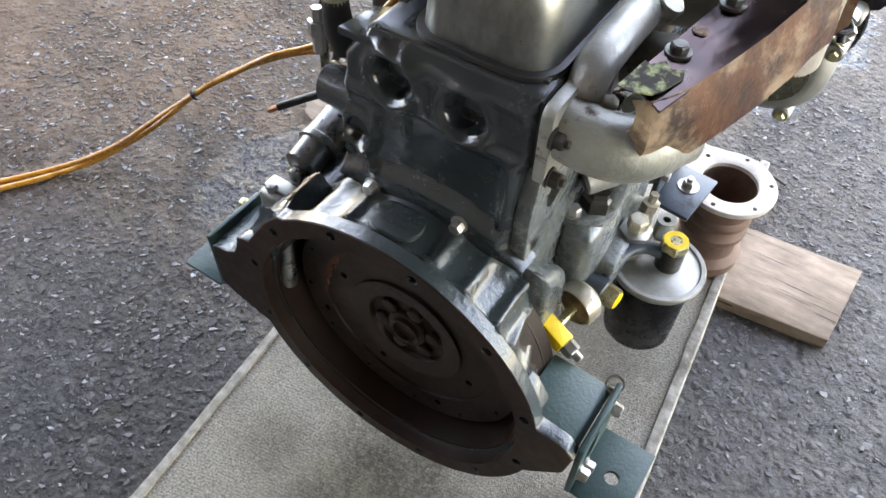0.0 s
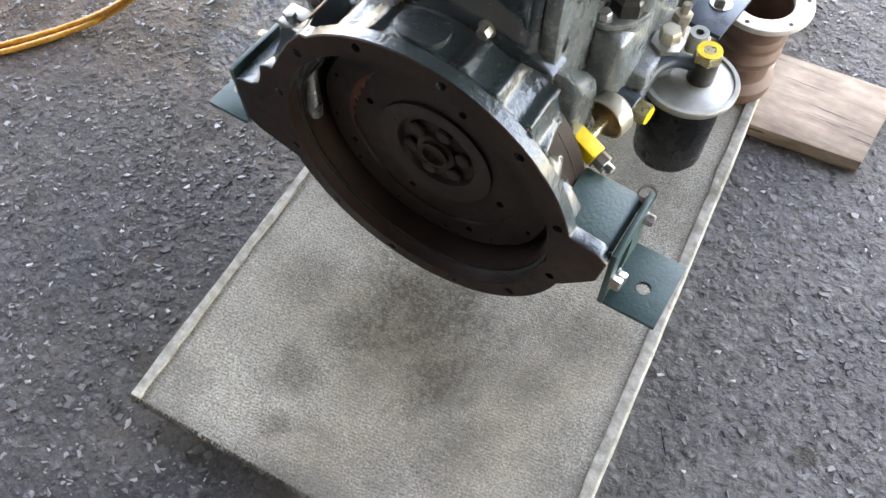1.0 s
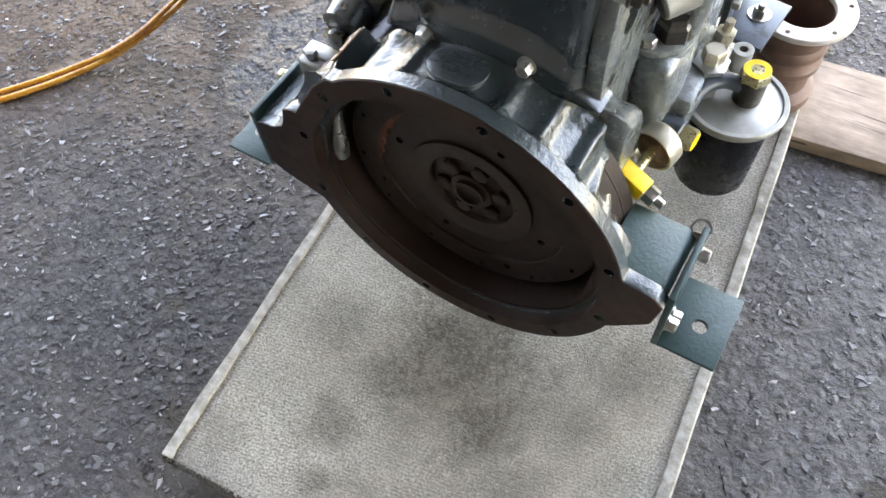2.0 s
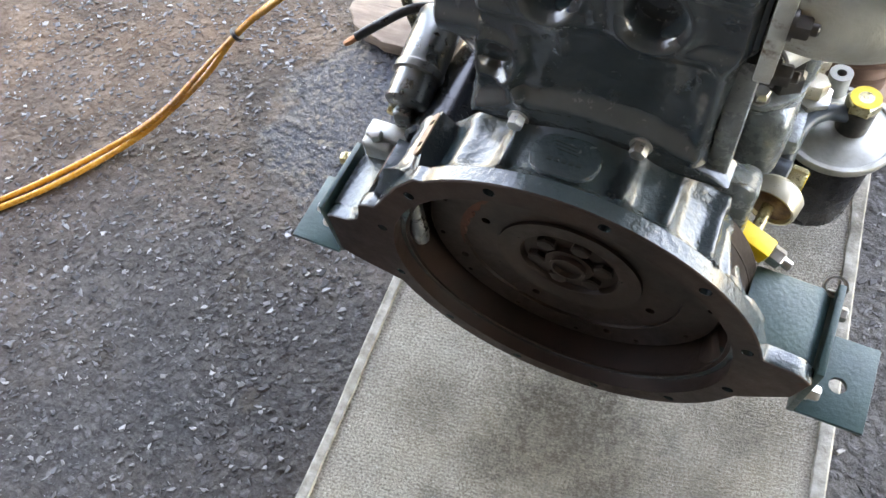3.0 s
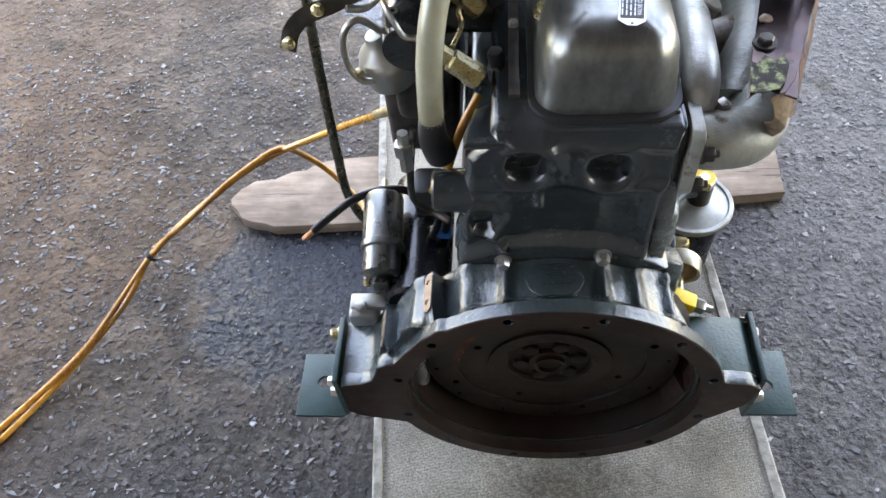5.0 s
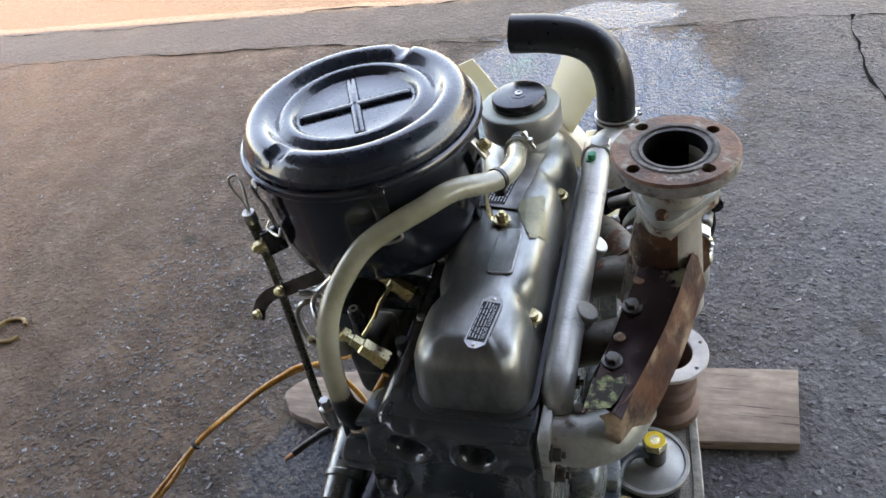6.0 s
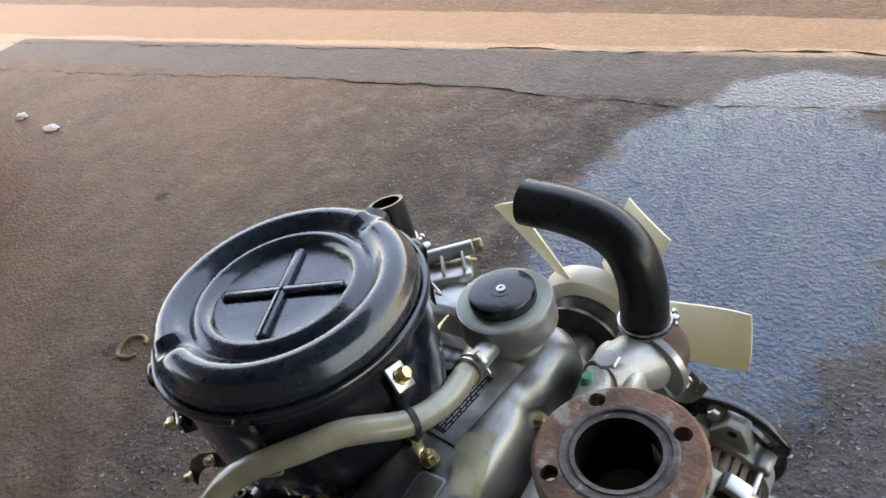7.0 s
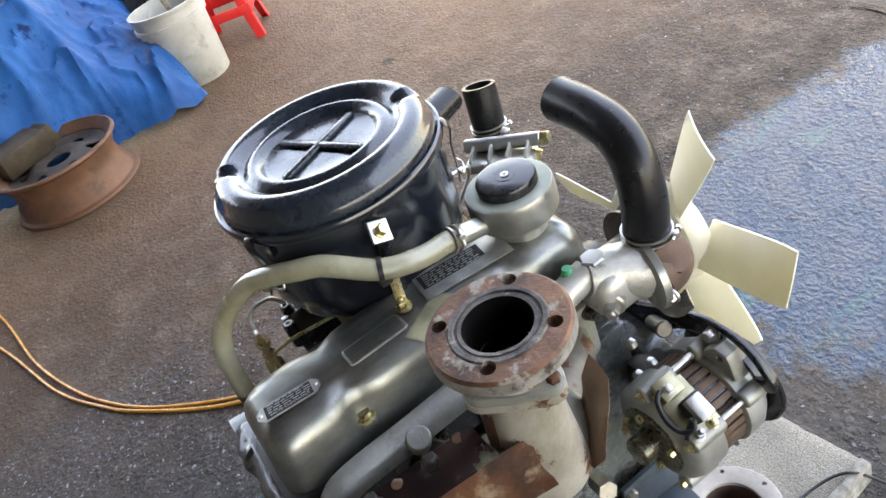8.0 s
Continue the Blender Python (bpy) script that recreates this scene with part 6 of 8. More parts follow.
    box(bm, (0.0265, 0.337, 0.8245), (0.025, 0.026, 0.004), 0.0012, m=LM)
    lug = part("clamp_lug", bm, STEEL, ac, "bright steel clamp lug")
    bolt(lug, Vector((0.0265, 0.337, 0.8245)) + ln * 0.0022, ln, 0.0125, 0.008, 0.0085, ZINC)
    bm = B()
    tube(bm, [(0.024, 0.337, 0.815), (0.014, 0.338, 0.79), (0.010, 0.336, 0.75), (0.016, 0.333, 0.705)], 0.009, 8, 6, flat=0.3)
    part("support_strap", bm, BLACKSATIN, ac)
    # lower left clamp bolt
    bm = B()
    box(bm, (-0.222, 0.246, 0.757), (0.026, 0.010, 0.034), 0.002, m=turned(0, 0, 45))
    l2 = part("clamp_lug", bm, BLACKSATIN, ac)
    bolt(l2, (-0.231, 0.237, 0.757), (-1, -1, 0), 0.014, 0.010, 0.010, ZINC, stud=0.004)
    # inlet snout on the far side
    bm = B()
    tube(bm, [(-0.158, 0.460, 0.790), (-0.186, 0.527, 0.788), (-0.208, 0.576, 0.786)], [0.030, 0.025, 0.024], 24, 6, hollow=0.023, flat=0.8)
    part("inlet_snout", bm, FILTERBLACK, ac, "short black inlet snout")
    # neck to the intake manifold
    bm = B()
    cyl(bm, (cx, cy, 0.655), (cx, cy, 0.704), 0.045, 0.050, 36)
    part("neck", bm, BLACKSATIN, ac)


build_air_cleaner()


def build_left_side():
    # intake manifold under the air cleaner
    bm = B()
    tube(bm, [(-0.150, 0.214, 0.640), (-0.152, 0.30, 0.645), (-0.148, 0.42, 0.645), (-0.135, 0.50, 0.640)], [0.030, 0.034, 0.034, 0.030], 22)
    for y in (0.25, 0.36, 0.46):
        box(bm, (-0.098, y + 0.05, 0.622), (0.09, 0.042, 0.04), 0.012, 3)
    im = part("intake_manifold", bm, SHADEPAINT, engine, "painted intake manifold, paint darkened for shade")
    for x, y in ((-0.166, 0.226), (-0.128, 0.214)):
        bm = B()
        cyl(bm, (x, y, 0.64), (x, y, 0.678), 0.009, 0.008, 16, 0.001)
        b = part("stud_boss", bm, SHADEPAINT, im)
        bm = B()
        lathe(bm, (x, y, 0.678), (0, 0, 1), [(0.0032, 0.0002), (0.006, 0.0002), (0.006, 0.001), (0.0032, 0.001)], 14, True)
        part("stud_face", bm, STEEL, b)
    # glow plug rail with black caps
    bm = B()
    box(bm, (-0.046, 0.32, 0.658), (0.010, 0.40, 0.005), 0.001)
    rail = part("glow_plug_rail", bm, DARKSTEEL, engine, "dark steel glow plug rail")
    for k in range(4):
        y = 0.19 + 0.098 * k
        bm = B()
        lathe(bm, (-0.060, y, 0.620), (-0.12, 0, 1), [(0.011, 0), (0.011, 0.016), (0.008, 0.018), (0.0085, 0.030), (0.007, 0.035), (0, 0.036)], 18)
        part("glow_plug_cap", bm, BLACKPLASTIC, rail)
        bolt(rail, (-0.046, y + 0.03, 0.661), (0, 0, 1), 0.009, 0.005, 0.0, STEEL)
    # injectors with fuel pipes
    for k, y in enumerate((0.170, 0.280, 0.385, 0.485)):
        p0, p1 = Vector((-0.080, y, 0.638)), Vector((-0.126, y + 0.004, 0.676))
        d = (p1 - p0).normalized()
        bm = B()
        lathe(bm, p0, d, [(0.013, 0), (0.013, 0.012), (0.0115, 0.014), (0.0115, 0.034), (0.009, 0.036)], 6)
        inj = part("injector", bm, ZINC, engine, "yellow zinc-plated fuel injector")
        bm = B()
        lathe(bm, p0 + d * 0.036, d, [(0.0085, 0), (0.0085, 0.012), (0.006, 0.013), (0.006, 0.018)], 6)
        lathe(bm, p0 + d * 0.054, d, [(0.0095, 0), (0.0095, 0.009), (0.007, 0.010), (0.005, 0.018), (0.0, 0.019)], 6)
        part("union_nut", bm, ZINC, inj)
        bm = B()
        tube(bm, [p0 + d * 0.072, p0 + d * 0.085 + Vector((-0.004, 0.0, -0.006)), (-0.158, y + 0.010, 0.700), (-0.168, y + 0.030, 0.702), (-0.172, y + 0.060, 0.675), (-0.165, 0.30 + 0.02 * k, 0.52)], 0.0030, 8)
        part("fuel_pipe", bm, STEEL, inj, "bent bright steel fuel pipe")
        bm = B()
        tube(bm, [p0 + d * 0.040 + Vector((0.006, 0.006, 0.006)), (-0.096, y + 0.03, 0.678), (-0.100, y + 0.060, 0.672), (-0.096, y + 0.095, 0.670)], 0.0026, 8)
        part("leak_off_pipe", bm, ZINC, inj)
    # injection pump body and filter parts in the shade of the air cleaner
    bm = B()
    box(bm, (-0.155, 0.36, 0.50), (0.09, 0.20, 0.13), 0.018, 3)
    box(bm, (-0.150, 0.27, 0.55), (0.06, 0.07, 0.07), 0.014, 3)
    cyl(bm, (-0.155, 0.46, 0.49), (-0.155, 0.56, 0.49), 0.048, 0.052, 30, 0.006)
    pump = part("injection_pump", bm, DARKSTEEL, engine, "dark grey injection pump with pipe unions")
    for k in range(4):
        bm = B()
        p = (-0.165, 0.30 + 0.025 * k, 0.565)
        lathe(bm, p, (0, 0, 1), [(0.009, -0.005), (0.009, 0.012), (0.006, 0.014), (0.006, 0.024), (0.003, 0.025)], 6)
        part("pump_union", bm, ZINC, pump)
    # light grey fuel lift pump dome seen under the air cleaner
    bm = B()
    lathe(bm, (-0.178, 0.252, 0.575), (-0.25, -0.1, 1), [(0.030, 0.0), (0.032, 0.01), (0.032, 0.028), (0.027, 0.040), (0.014, 0.050), (0.010, 0.062), (0, 0.064)], 30)
    lift = part("lift_pump", bm, CASTALU, engine, "cast aluminium fuel lift pump")
    for s in (-1, 1):
        bolt(lift, (-0.190 + 0.02 * s, 0.232 + 0.012 * s, 0.603), (0, -0.2, 1), 0.010, 0.006, 0.0, ZINC)
    bm = B()
    tube(bm, [(-0.182, 0.245, 0.638), (-0.205, 0.238, 0.660), (-0.222, 0.232, 0.645), (-0.222, 0.228, 0.61), (-0.205, 0.222, 0.592), (-0.18, 0.225, 0.60)], 0.004, 10)
    part("bent_pipe", bm, STEEL, lift)
    bm = B()
    tube(bm, [(-0.215, 0.240, 0.672), (-0.195, 0.248, 0.668), (-0.165, 0.255, 0.690), (-0.14, 0.258, 0.695)], 0.0042, 10)
    part("bent_pipe", bm, STEEL, lift)
    # dipstick with its tube and strap
    bm = B()
    tube(bm, [(-0.250, 0.257, 0.785), (-0.260, 0.268, 0.69), (-0.266, 0.268, 0.61), (-0.268, 0.262, 0.53), (-0.268, 0.252, 0.45), (-0.264, 0.243, 0.37), (-0.235, 0.24, 0.31), (-0.15, 0.24, 0.27)], [0.0075, 0.0062, 0.0062, 0.0062, 0.0062, 0.0062, 0.0062], 14)
    dip = part("dipstick_tube", bm, OLIVESTEEL, engine, "tall steel dipstick tube with a wire loop handle")
    bm = B()
    tube(bm, [(-0.249, 0.256, 0.783), (-0.255, 0.264, 0.80), (-0.268, 0.270, 0.815), (-0.272, 0.276, 0.826), (-0.262, 0.279, 0.829), (-0.254, 0.272, 0.818), (-0.250, 0.262, 0.80), (-0.248, 0.256, 0.783)], 0.0017, 8)
    part("wire_loop", bm, STEEL, dip)
    bm = B()
    cyl(bm, (-0.2505, 0.2575, 0.776), (-0.249, 0.256, 0.792), 0.0088, 0.008, 16, 0.001)
    part("tube_cap", bm, STEEL, dip)
    bm = B()
    ribbon(bm, [(-0.283, 0.228, 0.632), (-0.276, 0.236, 0.650), (-0.262, 0.246, 0.660), (-0.235, 0.252, 0.668), (-0.208, 0.260, 0.676), (-0.188, 0.268, 0.680)], (-0.5, 0.39, 0.72), 0.018, 0.0025)
    part("strap", bm, DARKSTEEL, dip, "flat steel strap that steadies the dipstick tube")
    bolt(dip, (-0.279, 0.227, 0.642), (-0.5, -1, 0.3), 0.010, 0.006, 0.007, ZINC)
    bolt(dip, (-0.246, 0.246, 0.668), (-0.2, -1, 0.6), 0.010, 0.006, 0.007, ZINC)
    # starter motor with solenoid
    bm = B()
    cyl(bm, (-0.168, 0.10, 0.325), (-0.168, 0.30, 0.325), 0.042, None, 40, 0.004)
    st = part("starter_motor", bm, BLACKSATIN, engine, "starter motor with a bright steel solenoid")
    bm = B()
    p0, p1 = Vector((-0.211, 0.122, 0.362)), Vector((-0.214, 0.235, 0.388))
    d = (p1 - p0).normalized()
    lathe(bm, p0, d, [(0.020, 0.0), (0.024, 0.003), (0.0245, 0.034), (0.028, 0.036), (0.028, 0.044), (0.0262, 0.046), (0.0258, 0.108), (0.024, 0.112), (0.0, 0.113)], 40)
    so = part("solenoid", bm, DARKALU, st, "bright metal solenoid cylinder")
    bm = B()
    box(bm, p0 + Vector((0.0, -0.004, -0.012)), (0.022, 0.018, 0.026), 0.004, 2)
    part("nose_box", bm, DARKALU, so)
    for s in (-1, 1):
        bm = B()
        cyl(bm, p0 + Vector((0.020 * s, 0.004, -0.014)), p0 + Vector((0.020 * s, 0.05, -0.002)), 0.0055, seg=14)
        part("through_bolt_boss", bm, DARKALU, so)
        bolt(so, p0 + Vector((0.020 * s, 0.003, -0.0145)), (0, -1, -0.25), 0.009, 0.006, 0.0, ZINC)
    bolt(so, p1 + d * 0.0, d, 0.013, 0.008, 0.010, ZINC, stud=0.012)
    bm = B()
    box(bm, (-0.236, 0.098, 0.316), (0.038, 0.030, 0.030), 0.006, 3)
    box(bm, (-0.228, 0.104, 0.331), (0.05, 0.022, 0.010), 0.003)
    part("drive_end_lug", bm, ALUDULL, st, "cast aluminium starter lug")
    bolt(st, (-0.238, 0.094, 0.333), (0, -0.1, 1), 0.014, 0.009, 0.0, STEEL)
    bm = B()
    box(bm, (-0.205, 0.155, 0.325), (0.05, 0.05, 0.06), 0.012, 3)
    part("drive_housing", bm, DARKSTEEL, st)
    # black battery lead with a bare copper end
    bm = B()
    tube(bm, [(-0.170, 0.238, 0.385), (-0.195, 0.237, 0.396), (-0.225, 0.232, 0.398), (-0.255, 0.222, 0.392), (-0.285, 0.207, 0.377), (-0.308, 0.191, 0.366)], 0.0056, 12)
    lead = part("battery_lead", bm, RUBBER, st, "black battery lead with a bare copper end")
    bm = B()
    tube(bm, [(-0.306, 0.192, 0.367), (-0.316, 0.187, 0.361), (-0.322, 0.185, 0.357)], [0.0036, 0.0042, 0.0030], 8)
    part("copper_end", bm, material("bare_copper", (0.30, 0.12, 0.06), (0.42, 0.2, 0.11), 80, (0.35, 0.5), 0.7), lead)
    # wiring, plugs and blue connector between starter and block
    for pts, r, mt in (([(-0.150, 0.225, 0.40), (-0.135, 0.20, 0.43), (-0.128, 0.185, 0.40), (-0.14, 0.18, 0.33)], 0.006, RUBBER),
                       ([(-0.120, 0.20, 0.50), (-0.128, 0.175, 0.46), (-0.138, 0.17, 0.41), (-0.15, 0.185, 0.36)], 0.005, RUBBER),
                       ([(-0.150, 0.16, 0.58), (-0.158, 0.15, 0.53), (-0.160, 0.15, 0.48), (-0.145, 0.155, 0.455), (-0.12, 0.14, 0.45)], 0.0042, DARKSTEEL)):
        bm = B()
        tube(bm, pts, r, 10)
        part("wiring", bm, mt, engine)
    bm = B()
    cyl(bm, (-0.142, 0.186, 0.372), (-0.124, 0.183, 0.372), 0.0095, 0.0088, 20, 0.002)
    bp = part("blue_connector", bm, BLUEPLASTIC, engine, "blue plastic plug on the block side")
    bolt(bp, (-0.142, 0.186, 0.372), (-1, 0, 0), 0.014, 0.009, 0.0, ZINC)
    bm = B()
    box(bm, (-0.150, 0.215, 0.415), (0.040, 0.045, 0.05), 0.008, 2)
    part("terminal_cover", bm, BLACKPLASTIC, engine)
    # oil pressure elbow on the block's rear left
    bm = B()
    cyl(bm, (-0.130, 0.105, 0.545), (-0.086, 0.105, 0.545), 0.022, 0.024, 24, 0.003)
    part("side_boss", bm, SHADEPAINT, engine)
    bm = B()
    lathe(bm, (-0.157, 0.128, 0.575), (0, 0.05, 1), [(0.007, -0.02), (0.007, 0.0), (0.0105, 0.001), (0.0105, 0.016), (0.007, 0.017), (0.006, 0.03)], 6)
    part("pipe_union", bm, STEEL, engine)
    # breather hose, clouded plastic, with clamps
    bm = B()
    tube(bm, [(0.0515, 0.412, 0.775), (0.053, 0.395, 0.780), (0.058, 0.355, 0.788), (0.048, 0.312, 0.799), (0.012, 0.270, 0.817), (-0.015, 0.243, 0.815), (-0.045, 0.220, 0.808), (-0.074, 0.199, 0.796), (-0.094, 0.178, 0.777), (-0.109, 0.156, 0.754), (-0.117, 0.139, 0.727),
              (-0.122, 0.128, 0.692), (-0.124, 0.124, 0.657), (-0.125, 0.122, 0.628)], 0.0125, 22, 6, hollow=0.0095)
    bh = part("breather_hose", bm, HOSE, engine, "thick yellowish translucent breather hose")
    clamp(bh, (0.0525, 0.402, 0.778), (0.08, -1, 0.3), 0.0142, (0.8, 0.1, 0.5), 0.012)
    bm = B()
    lathe(bm, (0.0485, 0.314, 0.7985), (-0.4, -0.9, 0.2), [(0.0126, -0.003), (0.0138, -0.003), (0.0138, 0.003), (0.0126, 0.003)], 24, True)
    box(bm, (0.0500, 0.313, 0.7845), (0.012, 0.014, 0.010), 0.002)
    part("hose_clip", bm, BLACKPLASTIC, bh, "black plastic hose clip")
    bm = B()
    tube(bm, [(-0.125, 0.122, 0.632), (-0.125, 0.124, 0.60), (-0.120, 0.130, 0.575)], [0.0125, 0.015, 0.017], 18)
    part("hose_stub", bm, BLACKPLASTIC, bh)
    # small orange return line at the block
    bm = B()
    tube(bm, [(-0.080, 0.158, 0.628), (-0.098, 0.140, 0.600), (-0.112, 0.128, 0.562), (-0.122, 0.125, 0.53), (-0.135, 0.135, 0.51)], 0.0045, 10)
    part("return_line", bm, ORANGE, engine, "thin orange plastic return line")
    # twin orange fuel lines to the ground
    for k, (dx, dz) in enumerate(((0.0, 0.0), (0.012, 0.012))):
        bm = B()
        start = [(-0.215, 0.32, 0.452), (-0.275, 0.372, 0.385), (-0.345, 0.405, 0.325)] if k == 0 else [(-0.24, 0.30, 0.20), (-0.300, 0.405, 0.165), (-0.345, 0.442, 0.195), (-0.385, 0.450, 0.235)]
        far = [(-1.07, -0.14, 0.006), (-1.19, -0.23, 0.006), (-1.36, -0.317, 0.006), (-1.63, -0.405, 0.006), (-2.03, -0.48, 0.006), (-2.8, -0.70, 0.006)] if k == 0 else [(-1.08, -0.165, 0.006), (-1.20, -0.255, 0.006), (-1.41, -0.365, 0.006), (-1.83, -0.50, 0.006), (-2.5, -0.78, 0.006)]
        tube(bm, start + [(-0.424 + dx, 0.417, 0.277 + dz), (-0.475 + dx, 0.388, 0.264 + dz), (-0.515 + dx, 0.358, 0.250 + dz), (-0.580 + dx, 0.330, 0.210 + dz * 0.6), (-0.645, 0.302 + dx * 0.4, 0.158), (-0.70 + dx, 0.245, 0.112), (-0.765 + dx, 0.185 + dx, 0.058), (-0.85 + dx * 2, 0.115 + dx, 0.014), (-0.95 + dx * 2, -0.01, 0.006)] + far, 0.0052, 10, 8)
        part("fuel_line", bm, ORANGE, engine, "long clear orange fuel line trailing over the ground")
    bm = B()
    lathe(bm, (-0.645, 0.304, 0.158), (-0.75, -0.45, -0.55), [(0.006, -0.003), (0.0115, -0.003), (0.0115, 0.003), (0.006, 0.003)], 14, True)
    part("tape_band", bm, BLACKPLASTIC, engine)
    bm = B()
    cyl(bm, (-0.200, 0.307, 0.468), (-0.228, 0.333, 0.438), 0.0075, 0.006, 14)
    part("line_connector", bm, ZINC, engine)
    # fuel filter head and rubber stub at the far end
    bm = B()
    b0, b1 = Vector((-0.214, 0.580, 0.698)), Vector((-0.118, 0.651, 0.702))
    cyl(bm, b0, b1, 0.0105, None, 20, 0.001)
    bd = (b1 - b0).normalized()
    bn = Vector((bd.y, -bd.x, -0.35)).normalized()
    FM = turned(0, 0, math.degrees(math.atan2(bd.y, bd.x)))
    box(bm, (b0 + b1) / 2 + bn * 0.020 + Vector((0, 0, -0.012)), (0.105, 0.044, 0.016), 0.004, 2, m=FM)
    for k in range(4):
        p = b0.lerp(b1, 0.14 + 0.24 * k) + bn * 0.016
        box(bm, p, (0.0045, 0.040, 0.016), 0.0015, m=FM @ turned(18, 0, 0))
    ff = part("fuel_filter_head", bm, CASTALU, engine, "cast aluminium fuel filter head")
    bolt(ff, (-0.117, 0.652, 0.702), (0.8, 0.6, 0.03), 0.018, 0.011, 0.0, ZINC)
    bolt(ff, (-0.193, 0.640, 0.690), (0, 0, 1), 0.014, 0.008, 0.0, STEEL)
    bolt(ff, (-0.163, 0.576, 0.680), (0, 0, 1), 0.014, 0.010, 0.0, STEEL)
    bm = B()
    tube(bm, [(-0.118, 0.642, 0.688), (-0.119, 0.630, 0.668), (-0.125, 0.61, 0.648)], 0.0065, 12)
    part("union_pipe", bm, ZINC, ff)
    bm = B()
    tube(bm, [(-0.250, 0.645, 0.655), (-0.252, 0.648, 0.680), (-0.256, 0.652, 0.715), (-0.262, 0.657, 0.748)], 0.0265, 28, 6, hollow=0.021)
    stub = part("rubber_stub", bm, RUBBER, engine, "short upright black rubber hose end")
    clamp(stub, (-0.252, 0.648, 0.682), (-0.09, 0.09, 1), 0.0278, (1, 0.4, 0), 0.010)
    bm = B()
    tube(bm, [(-0.251, 0.646, 0.664), (-0.246, 0.640, 0.63), (-0.20, 0.62, 0.58), (-0.12, 0.60, 0.55)], 0.024, 20)
    part("water_pipe", bm, CASTALU, engine)
    for z in (0.65,):
        bm = B()
        box(bm, (-0.10, 0.575, 0.655), (0.085, 0.06, 0.05), 0.012, 3)
        part("front_cover", bm, CASTALU, engine)


build_left_side()


def build_right_side():
    # alternator
    ax, ay, az = 0.221, 0.482, 0.484
    bm = B()
    lathe(bm, (ax, ay, az), (0, 1, 0), [(0.0, -0.002), (0.050, -0.002), (0.055, 0.0), (0.063, 0.006), (0.067, 0.014), (0.067, 0.048), (0.062, 0.051), (0.0, 0.051)], 56)
    alt = part("alternator", bm, ALUDULL, engine, "aluminium alternator with brown windings in its slots")
    bm = B()
    lathe(bm, (ax, ay, az), (0, 1, 0), [(0.0, 0.084), (0.062, 0.084), (0.068, 0.087), (0.068, 0.112), (0.060, 0.124), (0.030, 0.130), (0.0, 0.130)], 56)
    front = part("front_bracket", bm, ALUDULL, alt)
    bm = B()
    lathe(bm, (ax, ay, az), (0, 1, 0), [(0.0, 0.050), (0.0595, 0.050), (0.0595, 0.086), (0.0, 0.086)], 48)
    part("stator", bm, BLACKSATIN, alt)
    stator = material("stator_brown", (0.075, 0.045, 0.030), (0.15, 0.095, 0.065), 60, (0.5, 0.7), 0.2)
    bm = B()
    box(bm, (0.0605, 0, 0), (0.0052, 0.034, 0.0088), 0.001)
    lam = mesh_of("winding", bm, stator)
    for k in range(32):
        part("winding", lam, None, alt, "", Matrix.Translation((ax, ay + 0.0675, az)) @ turned(0, -360 * k / 32, 0))
    bm = B()
    lathe(bm, (ax, ay, az), (0, 1, 0), [(0.030, 0.1315), (0.074, 0.1315), (0.076, 0.134), (0.076, 0.138), (0.030, 0.138)], 48, True)
    part("fan_disc", bm, BLACKSATIN, alt)
    for ang in (33, 98, 215, 300):
        a = radians(ang)
        px, pz = ax + 0.070 * math.cos(a), az + 0.070 * math.sin(a)
        for y0, y1 in ((0.002, 0.050), (0.085, 0.116)):
            bm = B()
            cyl(bm, (px, ay + y0, pz), (px, ay + y1, pz), 0.0105, 0.0115, 18, 0.002)
            part("bolt_boss", bm, ALUDULL, alt if y0 < 0.05 else front)
        bm = B()
        cyl(bm, (px, ay + 0.045, pz), (px, ay + 0.09, pz), 0.0042, seg=10)
        rod = part("through_bolt", bm, STEEL, alt)
        bolt(rod, (px, ay + 0.002, pz), (0, -1, 0), 0.010, 0.006, 0.0, ZINC)
    # dark end plate with the bearing cap and three screws
    bm = B()
    lathe(bm, (ax, ay, az), (0, -1, 0), [(0.0, 0.0), (0.046, 0.0), (0.046, 0.004), (0.042, 0.006), (0.0, 0.006)], 40)
    endp = part("end_plate", bm, OLIVESTEEL, alt)
    bm = B()
    lathe(bm, (ax, ay - 0.005, az), (0, -1, 0), [(0.019, 0.0), (0.0185, 0.024), (0.016, 0.027), (0.0, 0.028)], 28)
    part("bearing_cap", bm, OLIVESTEEL, endp)
    for ang in (105, 170, 285, 20):
        a = radians(ang)
        bolt(endp, (ax + 0.038 * math.cos(a), ay - 0.006, az + 0.038 * math.sin(a)), (0, -1, 0), 0.009, 0.006, 0.0, ZINC)
    # terminal plate on the upper flank, with the regulator, a clip, studs and a wire
    ta = radians(60)
    nv, tv = Vector((math.cos(ta), 0, math.sin(ta))), Vector((-math.sin(ta), 0, math.cos(ta)))
    TM = Matrix((tv.to_4d(), (0, 1, 0, 0), (-nv).to_4d(), (0, 0, 0, 1))).transposed()
    for r_ in range(3):
        TM[3][r_] = 0.0
    base_p = Vector((ax, ay + 0.026, az)) + nv * 0.0715

    def on_plate(u, v, h):
        return base_p + tv * u + Vector((0, v, 0)) + nv * h
    bm = B()
    box(bm, base_p, (0.070, 0.046, 0.003), 0.001, m=TM)
    tp = part("terminal_plate", bm, OLIVEZINC, alt, "dull zinc-plated terminal plate")
    bm = B()
    box(bm, on_plate(-0.004, 0.006, 0.008), (0.030, 0.028, 0.014), 0.003, m=TM)
